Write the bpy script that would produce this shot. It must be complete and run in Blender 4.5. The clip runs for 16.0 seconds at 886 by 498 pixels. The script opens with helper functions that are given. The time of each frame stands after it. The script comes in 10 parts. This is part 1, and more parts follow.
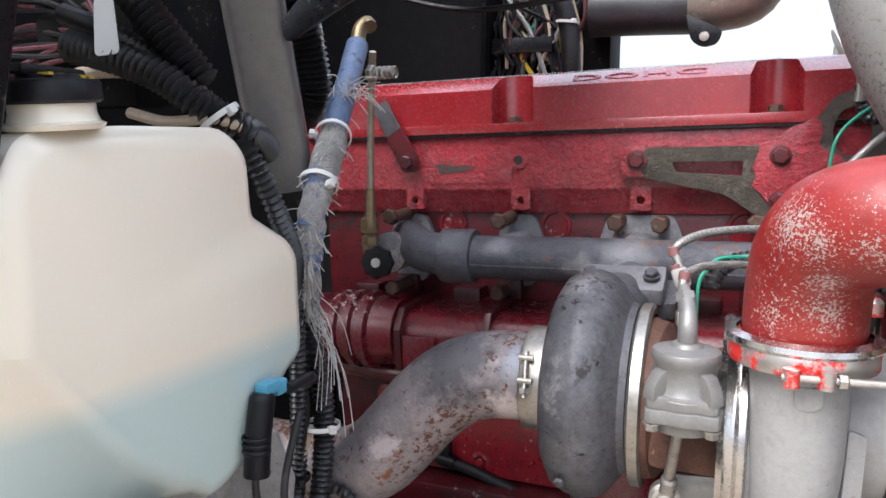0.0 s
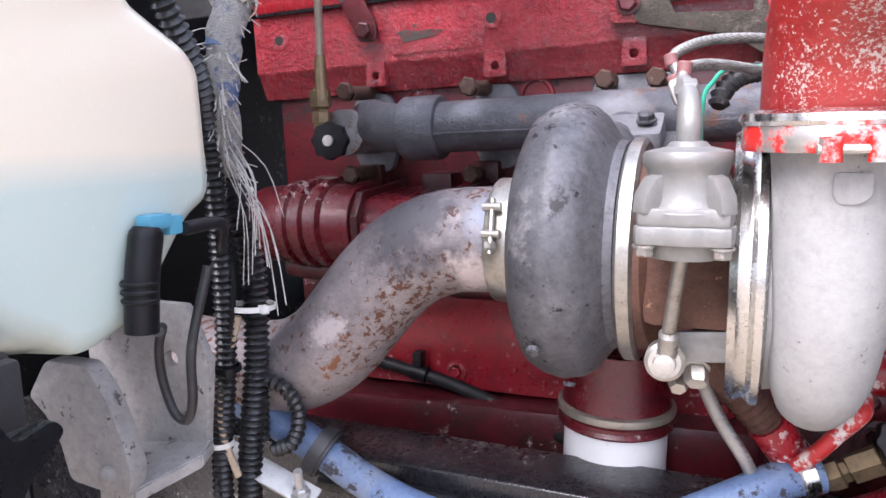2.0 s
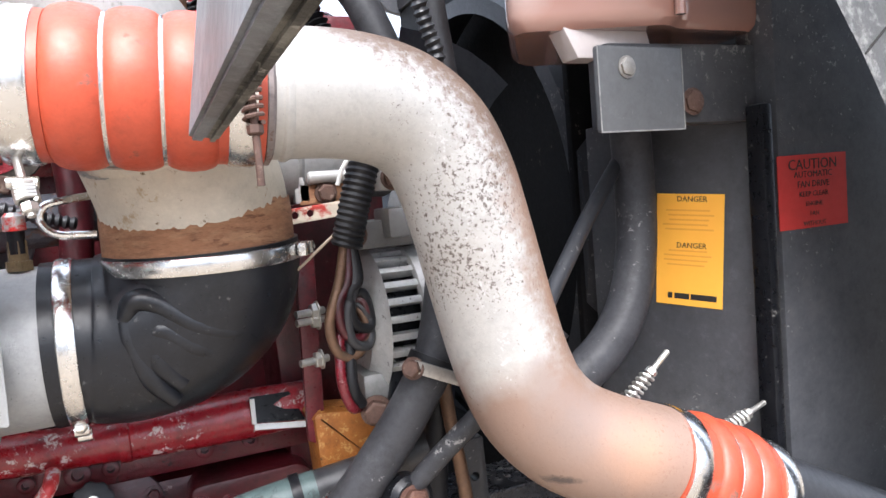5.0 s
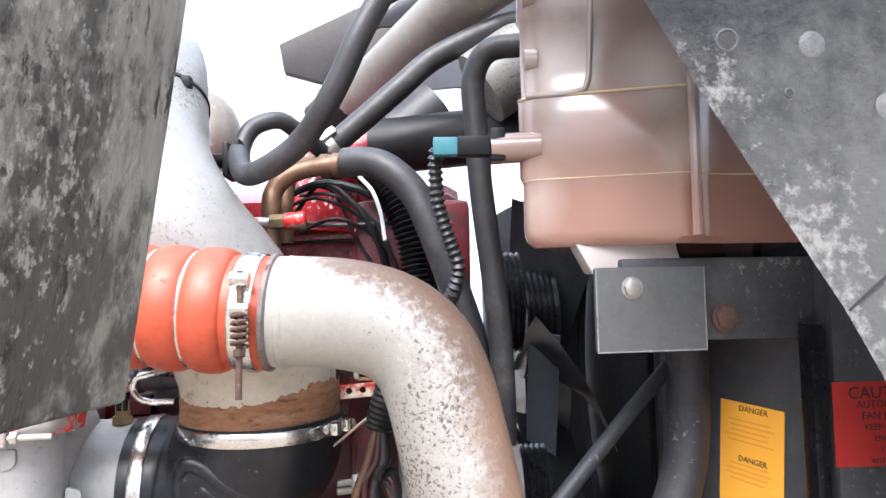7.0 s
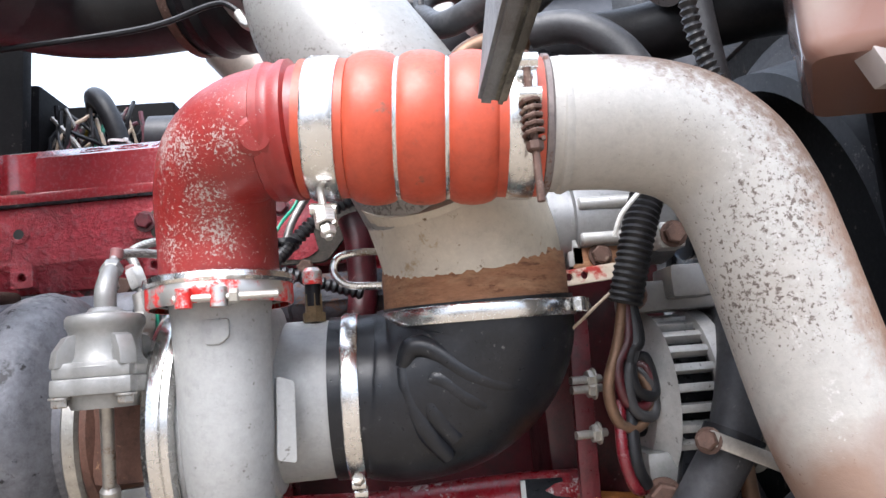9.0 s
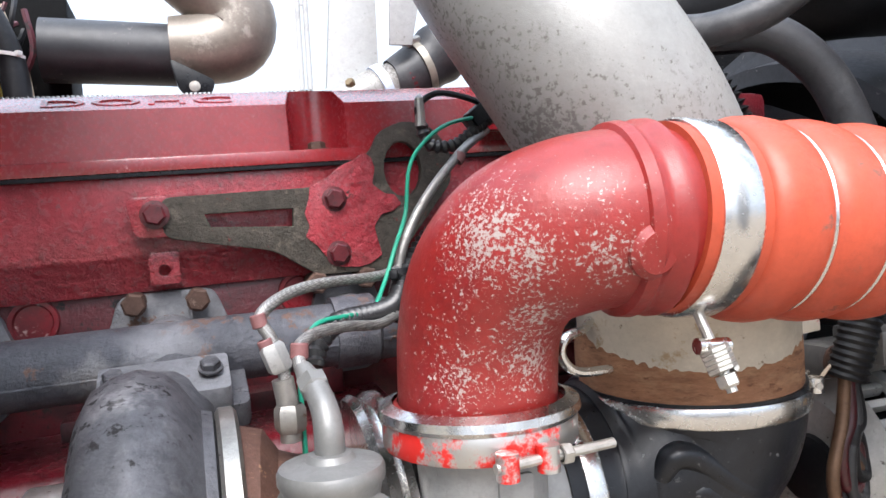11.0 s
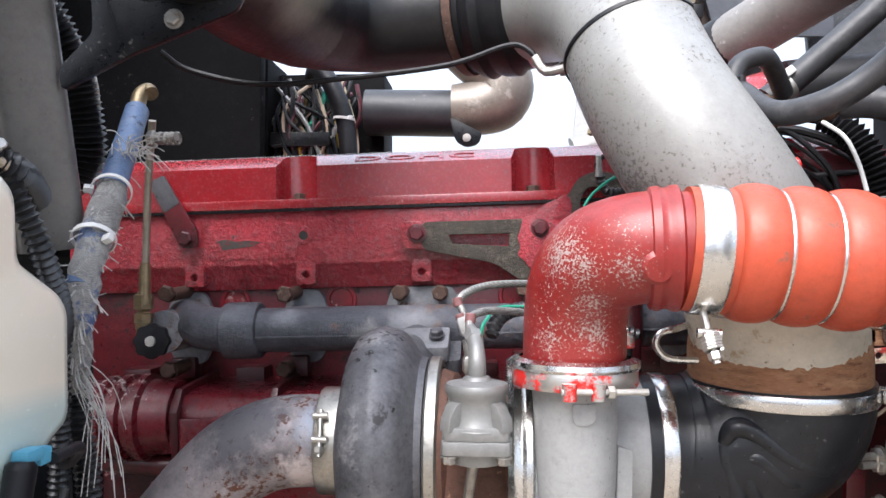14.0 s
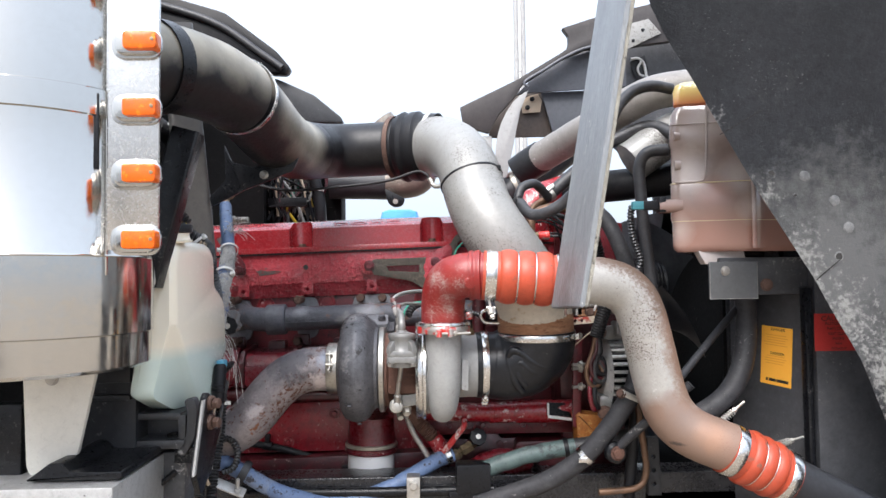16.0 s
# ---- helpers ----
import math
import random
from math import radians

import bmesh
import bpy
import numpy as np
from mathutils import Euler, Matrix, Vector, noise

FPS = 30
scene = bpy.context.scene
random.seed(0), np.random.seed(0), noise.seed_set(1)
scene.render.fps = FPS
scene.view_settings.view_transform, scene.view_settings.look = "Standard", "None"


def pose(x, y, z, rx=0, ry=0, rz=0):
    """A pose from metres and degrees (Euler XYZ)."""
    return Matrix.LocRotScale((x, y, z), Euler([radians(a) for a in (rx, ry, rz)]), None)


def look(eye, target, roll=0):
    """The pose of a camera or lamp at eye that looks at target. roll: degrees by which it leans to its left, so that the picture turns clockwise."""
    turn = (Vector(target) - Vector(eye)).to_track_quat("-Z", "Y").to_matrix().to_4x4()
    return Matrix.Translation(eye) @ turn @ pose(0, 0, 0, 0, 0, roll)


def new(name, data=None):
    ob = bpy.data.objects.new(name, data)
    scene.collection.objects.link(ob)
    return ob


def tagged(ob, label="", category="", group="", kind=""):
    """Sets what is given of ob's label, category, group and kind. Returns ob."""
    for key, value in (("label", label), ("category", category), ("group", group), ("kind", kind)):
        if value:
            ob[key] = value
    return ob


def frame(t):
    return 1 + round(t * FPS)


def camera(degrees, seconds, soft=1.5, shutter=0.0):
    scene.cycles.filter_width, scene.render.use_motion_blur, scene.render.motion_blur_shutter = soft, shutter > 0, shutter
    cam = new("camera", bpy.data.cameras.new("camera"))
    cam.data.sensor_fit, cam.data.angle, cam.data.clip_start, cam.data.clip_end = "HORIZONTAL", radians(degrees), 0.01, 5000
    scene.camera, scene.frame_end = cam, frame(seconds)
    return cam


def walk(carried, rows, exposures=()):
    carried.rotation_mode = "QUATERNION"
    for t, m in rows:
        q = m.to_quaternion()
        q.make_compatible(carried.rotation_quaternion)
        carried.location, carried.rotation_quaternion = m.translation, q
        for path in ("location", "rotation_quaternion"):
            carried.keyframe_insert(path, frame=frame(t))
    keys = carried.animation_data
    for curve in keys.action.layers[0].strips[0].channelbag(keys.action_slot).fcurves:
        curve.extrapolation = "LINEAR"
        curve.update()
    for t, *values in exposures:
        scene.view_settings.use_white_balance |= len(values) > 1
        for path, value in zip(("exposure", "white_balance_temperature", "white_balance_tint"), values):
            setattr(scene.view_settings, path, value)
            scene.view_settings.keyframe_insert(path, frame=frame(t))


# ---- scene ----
cam = camera(63.2, 16.0)
PATH = [
    (0, (0.003, -0.004, 1.658), (-0.746, 1.828, 1.37), 0.2),
    (0.5, (-0.081, 0.106, 1.603), (-0.941, 1.879, 1.261), 0.7),
    (1, (-0.11, 0.14, 1.525), (-1.009, 1.881, 1.123), 0.8),
    (1.5, (-0.084, 0.134, 1.497), (-0.944, 1.897, 1.11), 0.3),
    (2, (0.004, 0.145, 1.48), (-0.756, 1.965, 1.145), -1.2),
    (2.5, (0.095, 0.145, 1.472), (-0.501, 2.034, 1.192), -2.8),
    (3, (0.156, 0.145, 1.469), (-0.162, 2.103, 1.214), -4.1),
    (3.5, (0.171, 0.126, 1.476), (0.208, 2.112, 1.241), -5.0),
    (4, (0.187, 0.095, 1.474), (0.588, 2.044, 1.274), -5.3),
    (4.5, (0.215, 0.073, 1.485), (0.906, 1.939, 1.287), -4.9),
    (4.7, (0.226, 0.051, 1.482), (1.006, 1.884, 1.298), -4.8),
    (6.8, (0.485, -0.135, 1.603), (0.675, 1.854, 1.689), -1.3),
    (7, (0.496, -0.105, 1.595), (0.603, 1.887, 1.73), -1.2),
    (7.5, (0.496, -0.015, 1.487), (0.503, 1.97, 1.731), -1.2),
    (8, (0.414, 0.019, 1.413), (0.417, 1.993, 1.734), -1.6),
    (8.5, (0.327, 0.03, 1.388), (0.352, 1.999, 1.739), -2.8),
    (8.7, (0.29, 0.04, 1.387), (0.343, 2.01, 1.727), -3.5),
    (10.8, (-0.074, 0.265, 1.585), (0.557, 2.162, 1.546), -4.3),
    (11, (-0.107, 0.284, 1.598), (0.549, 2.173, 1.546), -3.5),
    (11.5, (-0.171, 0.305, 1.619), (0.45, 2.205, 1.563), -1.9),
    (12, (-0.192, 0.318, 1.621), (0.21, 2.277, 1.589), -1.1),
    (12.5, (-0.187, 0.309, 1.614), (-0.087, 2.307, 1.596), -0.6),
    (13, (-0.15, 0.245, 1.605), (-0.301, 2.239, 1.606), -0.0),
    (13.5, (-0.088, 0.136, 1.591), (-0.318, 2.123, 1.609), 0.3),
    (14, (-0.017, -0.034, 1.58), (-0.159, 1.96, 1.629), 0.2),
    (14.5, (0.021, -0.256, 1.577), (-0.014, 1.742, 1.65), -0.2),
    (15, (0.091, -0.507, 1.57), (0.114, 1.491, 1.655), -0.4),
    (15.5, (0.104, -0.775, 1.585), (0.139, 1.222, 1.677), -0.7),
    (16, (0.019, -1.047, 1.586), (0.075, 0.95, 1.674), -0.7),
]
# the phone opens up among the dark parts and closes down as the sky fills the view
EXPOSURES = [(0.0, 1.18, 6350, 13), (0.5, 1.33, 6300, 15), (1.5, 1.72, 6150, 20), (2.5, 1.84, 6200, 19), (3.5, 2.05, 6250, 14), (4.5, 1.74, 6150, 12), (7.0, 1.68, 6250, 12), (7.5, 1.56, 6200, 12), (8.5, 1.45, 6100, 12), (11.0, 1.28, 6250, 11), (12.0, 1.34, 6250, 13), (12.5, 1.44, 6250, 13), (13.0, 1.46, 6250, 12), (13.5, 1.38, 6250, 12), (14.0, 1.24, 6250, 12), (14.5, 1.18, 6250, 13), (15.5, 1.12, 6300, 12), (16.0, 1.04, 6350, 11)]
walk(cam, [(t, look(eye, target, roll)) for t, eye, target, roll in PATH], EXPOSURES)

# ---- light ----
world = bpy.data.worlds.new("sky")
scene.world = world
world.use_nodes = True
wn = world.node_tree.nodes
sky = wn.new("ShaderNodeTexSky")
sky.sky_type, sky.sun_disc = "NISHITA", False
SUN_UP, SUN_ROUND = 50.0, 200.0  # the sun stands high behind the camera, a little to the left
sky.sun_elevation, sky.sun_rotation = radians(SUN_UP), radians(SUN_ROUND)
sky.air_density, sky.dust_density = 1.0, 6.0
hazy = wn.new("ShaderNodeMixRGB")
hazy.inputs["Fac"].default_value = 0.65
hazy.inputs["Color2"].default_value = (8.2, 9.2, 10.6, 1)  # thin bright overcast
world.node_tree.links.new(sky.outputs["Color"], hazy.inputs["Color1"])
# an overcast sky is brightest overhead and dims evenly towards the horizon
up_tc, up_sep, up_map, dimmed = wn.new("ShaderNodeTexCoord"), wn.new("ShaderNodeSeparateXYZ"), wn.new("ShaderNodeMapRange"), wn.new("ShaderNodeVectorMath")
world.node_tree.links.new(up_tc.outputs["Generated"], up_sep.inputs["Vector"])
up_map.inputs["From Min"].default_value, up_map.inputs["From Max"].default_value = 0.0, 1.0
up_map.inputs["To Min"].default_value, up_map.inputs["To Max"].default_value = 0.62, 1.5
world.node_tree.links.new(up_sep.outputs["Z"], up_map.inputs["Value"])
dimmed.operation = "SCALE"
world.node_tree.links.new(hazy.outputs["Color"], dimmed.inputs[0])
world.node_tree.links.new(up_map.outputs["Result"], dimmed.inputs["Scale"])
world.node_tree.links.new(dimmed.outputs["Vector"], wn["Background"].inputs["Color"])
wn["Background"].inputs["Strength"].default_value = 0.105
sun = new("sun", bpy.data.lights.new("sun", "SUN"))
sun.data.energy, sun.data.angle, sun.data.color = 2.4, radians(40), (1.0, 0.975, 0.95)
sun.matrix_basis = pose(0, 0, 6, 90 - SUN_UP, 0, 180 - SUN_ROUND)


# ---- materials ----
MATS = {}


def material(name, base, rough=0.5, metal=0.0, second=None, patch=0.0, size=18.0, vary=0.12, bump=0.15, grain=140.0,
             second_rough=None, second_metal=None, third=None, third_patch=0.0, third_size=60.0, stretch=(1, 1, 1), coat=0.0, emit=None,
             soft=0.06, cluster=0.0, relief=0.0012, spec=0.5):
    """A worn surface: base colour with soft tone changes, grain and relief, and patches of a second and a third colour."""
    m = bpy.data.materials.new(name)
    m.use_nodes = True
    n, l = m.node_tree.nodes, m.node_tree.links
    b = n["Principled BSDF"]
    tc = n.new("ShaderNodeTexCoord")
    mp = n.new("ShaderNodeMapping")
    mp.inputs["Scale"].default_value = stretch
    l.new(tc.outputs["Object"], mp.inputs["Vector"])

    def noise_at(scale, detail, rgh=0.6):
        t = n.new("ShaderNodeTexNoise")
        t.inputs["Scale"].default_value, t.inputs["Detail"].default_value, t.inputs["Roughness"].default_value = scale, detail, rgh
        l.new(mp.outputs["Vector"], t.inputs["Vector"])
        return t.outputs["Fac"]

    def ramp(src, lo, hi, a=0.0, c=1.0):
        r = n.new("ShaderNodeMapRange")
        r.inputs["From Min"].default_value, r.inputs["From Max"].default_value = lo, hi
        r.inputs["To Min"].default_value, r.inputs["To Max"].default_value = a, c
        l.new(src, r.inputs["Value"])
        return r.outputs["Result"]

    def mix(fac, a, c):
        x = n.new("ShaderNodeMix")
        x.data_type = "RGBA"
        l.new(fac, x.inputs["Factor"])
        for sock, v in ((x.inputs["A"], a), (x.inputs["B"], c)):
            if isinstance(v, tuple):
                sock.default_value = (*v, 1)
            else:
                l.new(v, sock)
        return x.outputs["Result"]

    def mixf(fac, a, c):
        x = n.new("ShaderNodeMix")
        l.new(fac, x.inputs["Factor"])
        for sock, v in ((x.inputs["A"], a), (x.inputs["B"], c)):
            if isinstance(v, (int, float)):
                sock.default_value = v
            else:
                l.new(v, sock)
        return x.outputs["Result"]

    big, fine = noise_at(size * 0.35, 4), noise_at(grain, 6, 0.7)
    clump = noise_at(7.0, 3, 0.5) if cluster else None

    def clumped(src):
        """Gathers the patches into some areas and thins them out in others."""
        if clump is None:
            return src
        a = n.new("ShaderNodeMath")
        a.operation, a.inputs[1].default_value = "MULTIPLY_ADD", cluster
        l.new(clump, a.inputs[0])
        l.new(src, a.inputs[2])
        s = n.new("ShaderNodeMath")
        s.operation, s.inputs[1].default_value = "SUBTRACT", cluster * 0.5
        l.new(a.outputs[0], s.inputs[0])
        return s.outputs[0]

    col = mix(ramp(big, 0.3, 0.7), tuple(max(0, c * (1 - vary)) for c in base), tuple(min(1, c * (1 + vary)) for c in base))
    col = mix(ramp(fine, 0.35, 0.75, 0, 0.5), col, tuple(c * (1 - 1.5 * vary) for c in base))
    if vary > 0.05:
        speck = noise_at(grain * 0.33, 9, 0.8)
        col = mix(ramp(speck, 0.50, 0.66, 0, 0.75), col, tuple(c * (1 - min(0.85, 2.2 * vary)) for c in base))
        col = mix(ramp(speck, 0.46, 0.34, 0, 0.6), col, tuple(min(1, c * (1 + 1.3 * vary) + 0.03 * vary) for c in base))
    rgh = ramp(fine, 0.3, 0.7, max(0.03, rough - 0.08), min(1, rough + 0.1))
    met = None
    if second and patch > 0:
        mask = ramp(clumped(noise_at(size, 10, 0.75)), 0.66 - 0.3 * patch, 0.66 + soft - 0.3 * patch)
        col = mix(mask, col, second)
        rgh = mixf(mask, rgh, second_rough if second_rough is not None else min(1, rough + 0.25))
        if second_metal is not None:
            met = mixf(mask, metal, second_metal)
    if third and third_patch > 0:
        mask = ramp(clumped(noise_at(third_size, 8, 0.72)), 0.66 - 0.3 * third_patch, 0.71 - 0.3 * third_patch)
        col = mix(mask, col, third)
        rgh = mixf(mask, rgh, 0.85)
        if metal > 0.3:
            met = mixf(mask, met if met is not None else metal, 0.0)
    l.new(col, b.inputs["Base Color"])
    l.new(rgh, b.inputs["Roughness"])
    b.inputs["Metallic"].default_value = metal
    b.inputs["Specular IOR Level"].default_value = spec
    if met is not None:
        l.new(met, b.inputs["Metallic"])
    if coat:
        b.inputs["Coat Weight"].default_value, b.inputs["Coat Roughness"].default_value = coat, 0.25
    if bump:
        bn = n.new("ShaderNodeBump")
        bn.inputs["Strength"].default_value, bn.inputs["Distance"].default_value = bump, relief
        l.new(fine, bn.inputs["Height"])
        l.new(bn.outputs["Normal"], b.inputs["Normal"])
    if emit:
        b.inputs["Emission Color"].default_value, b.inputs["Emission Strength"].default_value = (*emit[0], 1), emit[1]
    MATS[name] = m
    return m


# RED_CAST is lightened for lit faces, RED and RED_DEEP darkened for shade
RED = material("engine_red", (0.118, 0.008, 0.014), 0.32, 0, (0.032, 0.005, 0.007), 0.45, 14, 0.3, 0.5, 110, 0.5, None, (0.020, 0.017, 0.016), 0.22, 40, coat=0.3, soft=0.15, cluster=0.3, relief=0.003)
RED_COVER = material("valve_cover_red", (0.31, 0.014, 0.021), 0.24, 0, (0.21, 0.012, 0.018), 0.35, 7, 0.16, 0.06, 240, 0.32, None, (0.60, 0.32, 0.31), 0.03, 90, coat=0.9, soft=0.35, spec=0.7)
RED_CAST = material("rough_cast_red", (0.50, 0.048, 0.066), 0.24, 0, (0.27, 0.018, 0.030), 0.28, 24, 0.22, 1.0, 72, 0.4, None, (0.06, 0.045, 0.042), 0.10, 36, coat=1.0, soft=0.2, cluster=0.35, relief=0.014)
RED_DEEP = material("deep_red_with_shade", (0.070, 0.005, 0.009), 0.36, 0, (0.013, 0.006, 0.006), 0.5, 12, 0.3, 0.5, 110, 0.6, None, (0.34, 0.25, 0.24), 0.04, 34, soft=0.2, cluster=0.3, coat=0.25, relief=0.002)
RED_FLAKE = material("flaking_red_paint", (0.265, 0.019, 0.016), 0.40, 0, (0.205, 0.014, 0.023), 0.5, 5, 0.16, 0.4, 130, 0.4, None, (0.46, 0.37, 0.34), 0.08, 260, soft=0.3, cluster=0.6, coat=0.15)
RED_CHIP = material("chipped_red_on_steel", (0.62, 0.02, 0.015), 0.4, 0.1, (0.55, 0.54, 0.52), 0.62, 22, 0.1, 0.15, 200, 0.35, 0.9)
RED_PIPE = material("scuffed_red_pipe", (0.125, 0.008, 0.014), 0.28, 0, (0.045, 0.005, 0.008), 0.42, 16, 0.25, 0.5, 110, 0.5, None, (0.50, 0.40, 0.38), 0.08, 60, soft=0.15, cluster=0.6, coat=0.35, relief=0.002)
RED_TUBE = material("chipped_red_tube", (0.30, 0.012, 0.020), 0.28, 0, (0.10, 0.007, 0.011), 0.35, 16, 0.25, 0.4, 110, 0.45, None, (0.60, 0.50, 0.48), 0.26, 70, soft=0.15, cluster=0.6, coat=0.35)
RED_FADED = material("faded_red_rubber", (0.26, 0.115, 0.112), 0.5, 0, (0.36, 0.23, 0.22), 0.4, 60, 0.15, 0.1, 150, soft=0.3)
RED_SIDE = material("red_side_paint", (0.24, 0.011, 0.019), 0.3, 0, (0.09, 0.007, 0.011), 0.38, 12, 0.22, 0.35, 110, 0.45, None, (0.45, 0.30, 0.28), 0.06, 90, soft=0.2, cluster=0.5, coat=0.3)
ORANGE = material("orange_silicone", (0.43, 0.064, 0.028), 0.42, 0, (0.34, 0.080, 0.050), 0.38, 9, 0.14, 0.2, 200, 0.6, None, (0.20, 0.085, 0.06), 0.12, 45, soft=0.35, cluster=0.4)
STEEL = material("bright_steel", (0.72, 0.71, 0.69), 0.22, 1.0, (0.5, 0.48, 0.45), 0.2, 16, 0.08, 0.06, 220, 0.4)
CHROME = material("polished_steel", (0.54, 0.53, 0.505), 0.12, 1.0, (0.48, 0.46, 0.43), 0.3, 3, 0.04, 0.0, 60, 0.17, soft=0.4)
ZINC = material("dull_zinc", (0.58, 0.56, 0.52), 0.42, 0.85, (0.40, 0.34, 0.27), 0.25, 40, 0.15, 0.2, 200)
ALU_CAST = material("cast_aluminium", (0.52, 0.515, 0.50), 0.4, 0.5, (0.34, 0.33, 0.32), 0.35, 22, 0.12, 0.5, 230, None, None, (0.12, 0.11, 0.10), 0.14, 80, soft=0.25)
ALU_DULL = material("dull_cast_aluminium", (0.245, 0.243, 0.235), 0.42, 0.35, (0.20, 0.196, 0.187), 0.35, 22, 0.12, 0.3, 170, 0.55, soft=0.35)
ALU_TAN = material("heat_tanned_steel_ring", (0.36, 0.325, 0.27), 0.38, 0.5, (0.24, 0.19, 0.14), 0.4, 26, 0.15, 0.2, 170, 0.5, soft=0.3)
ALU_PAINT = material("pale_grey_aluminium", (0.335, 0.337, 0.332), 0.5, 0.15, (0.30, 0.295, 0.28), 0.4, 14, 0.10, 0.35, 220, None, None, (0.15, 0.14, 0.13), 0.11, 130, soft=0.3, cluster=0.3)
PIPE_WHITE = material("weathered_aluminized_pipe", (0.42, 0.40, 0.37), 0.46, 0.15, (0.35, 0.30, 0.26), 0.4, 4, 0.10, 0.3, 190, 0.6, 0.1, (0.14, 0.115, 0.10), 0.16, 240, soft=0.4, cluster=0.45)
PIPE_GREY = material("brushed_aluminium_pipe", (0.285, 0.281, 0.268), 0.42, 0.2, (0.215, 0.20, 0.18), 0.45, 8, 0.10, 0.25, 170, 0.5, 0.15, (0.14, 0.13, 0.12), 0.18, 210, soft=0.35, cluster=0.6)
PIPE_HOT = material("heat_stained_exhaust", (0.275, 0.24, 0.242), 0.5, 0.25, (0.14, 0.122, 0.132), 0.55, 12, 0.25, 0.6, 140, 0.5, 0.3, (0.12, 0.05, 0.03), 0.36, 85, soft=0.3, cluster=0.4)
RUST = material("brown_rust", (0.28, 0.135, 0.070), 0.85, 0.0, (0.42, 0.25, 0.14), 0.45, 14, 0.25, 0.6, 150, 0.9, None, (0.14, 0.06, 0.03), 0.25, 30, stretch=(1, 1, 4), soft=0.25)
RUST_SPECK = material("rusty_cast_iron", (0.125, 0.060, 0.042), 0.7, 0.2, (0.36, 0.21, 0.12), 0.18, 70, 0.25, 0.6, 260, 0.85, 0.0)
CREAM_PIPE = material("pale_coated_pipe", (0.52, 0.47, 0.385), 0.55, 0.1, (0.36, 0.27, 0.17), 0.25, 26, 0.1, 0.2, 180, None, None, (0.14, 0.09, 0.05), 0.1, 60)
IRON = material("grey_cast_iron", (0.105, 0.105, 0.116), 0.46, 0.3, (0.24, 0.235, 0.24), 0.42, 13, 0.3, 0.8, 150, 0.55, 0.25, (0.022, 0.02, 0.021), 0.28, 60, soft=0.2, cluster=0.35)
MANIFOLD = material("dark_manifold_iron", (0.085, 0.088, 0.104), 0.5, 0.25, (0.175, 0.172, 0.190), 0.42, 16, 0.25, 0.9, 120, 0.55, 0.2, (0.17, 0.105, 0.085), 0.18, 45, soft=0.25, cluster=0.45, relief=0.003)
MANIFOLD_DUST = material("dusty_manifold_iron", (0.22, 0.222, 0.24), 0.55, 0.15, (0.42, 0.41, 0.415), 0.42, 16, 0.2, 0.8, 130, 0.6, 0.1, (0.20, 0.115, 0.085), 0.18, 40, soft=0.3, cluster=0.4, relief=0.003)
BAND_DULL = material("stained_steel_band", (0.45, 0.43, 0.39), 0.34, 0.9, (0.26, 0.21, 0.155), 0.35, 20, 0.2, 0.3, 200, 0.5, 0.7, soft=0.3)
FLANGE = material("rusty_grey_flange", (0.20, 0.165, 0.155), 0.6, 0.2, (0.34, 0.29, 0.27), 0.4, 22, 0.25, 0.6, 150, 0.7, 0.1, (0.12, 0.055, 0.035), 0.3, 50, soft=0.3)
BOLT_RUST = material("rusted_bolt", (0.115, 0.066, 0.05), 0.65, 0.35, (0.25, 0.185, 0.145), 0.3, 70, 0.2, 0.5, 260)
BOLT = material("grey_bolt", (0.42, 0.40, 0.37), 0.42, 0.8, (0.25, 0.18, 0.13), 0.3, 60, 0.15, 0.3, 260)
BRASS = material("tarnished_brass", (0.27, 0.205, 0.12), 0.4, 0.7, (0.15, 0.12, 0.085), 0.45, 50, 0.2, 0.25, 220, soft=0.2)
RUBBER = material("black_rubber", (0.012, 0.012, 0.014), 0.46, 0, (0.045, 0.044, 0.044), 0.35, 12, 0.2, 0.3, 160, 0.7, soft=0.3, spec=0.28)
RUBBER_GREY = material("dusty_rubber", (0.034, 0.034, 0.037), 0.45, 0, (0.12, 0.118, 0.116), 0.4, 14, 0.25, 0.4, 140, 0.7, soft=0.3, spec=0.5)
RUBBER_MOULD = material("moulded_rubber", (0.010, 0.011, 0.014), 0.33, 0, (0.026, 0.028, 0.033), 0.4, 10, 0.25, 0.25, 150, 0.5, None, (0.10, 0.097, 0.095), 0.08, 90, soft=0.35, spec=0.38, cluster=0.3)
SHEET = material("grey_black_sheet", (0.066, 0.068, 0.075), 0.40, 0, (0.115, 0.115, 0.12), 0.42, 5, 0.22, 0.2, 120, 0.55, None, (0.24, 0.235, 0.23), 0.09, 120, soft=0.35, spec=0.5, cluster=0.45)
HOSE_GREY = material("dusty_grey_hose", (0.042, 0.042, 0.046), 0.52, 0, (0.095, 0.094, 0.094), 0.4, 16, 0.25, 0.3, 150, 0.65, None, (0.26, 0.25, 0.245), 0.10, 90, soft=0.3, spec=0.3, cluster=0.5)
PLASTIC = material("black_plastic", (0.008, 0.008, 0.010), 0.38, 0, (0.03, 0.03, 0.03), 0.3, 20, 0.2, 0.2, 200, 0.65, soft=0.2, spec=0.25)
BLACK_PAINT = material("black_painted_steel", (0.0075, 0.008, 0.010), 0.30, 0, (0.022, 0.022, 0.023), 0.35, 8, 0.2, 0.2, 120, 0.55, None, (0.11, 0.105, 0.10), 0.06, 120, soft=0.3, spec=0.3, cluster=0.5)
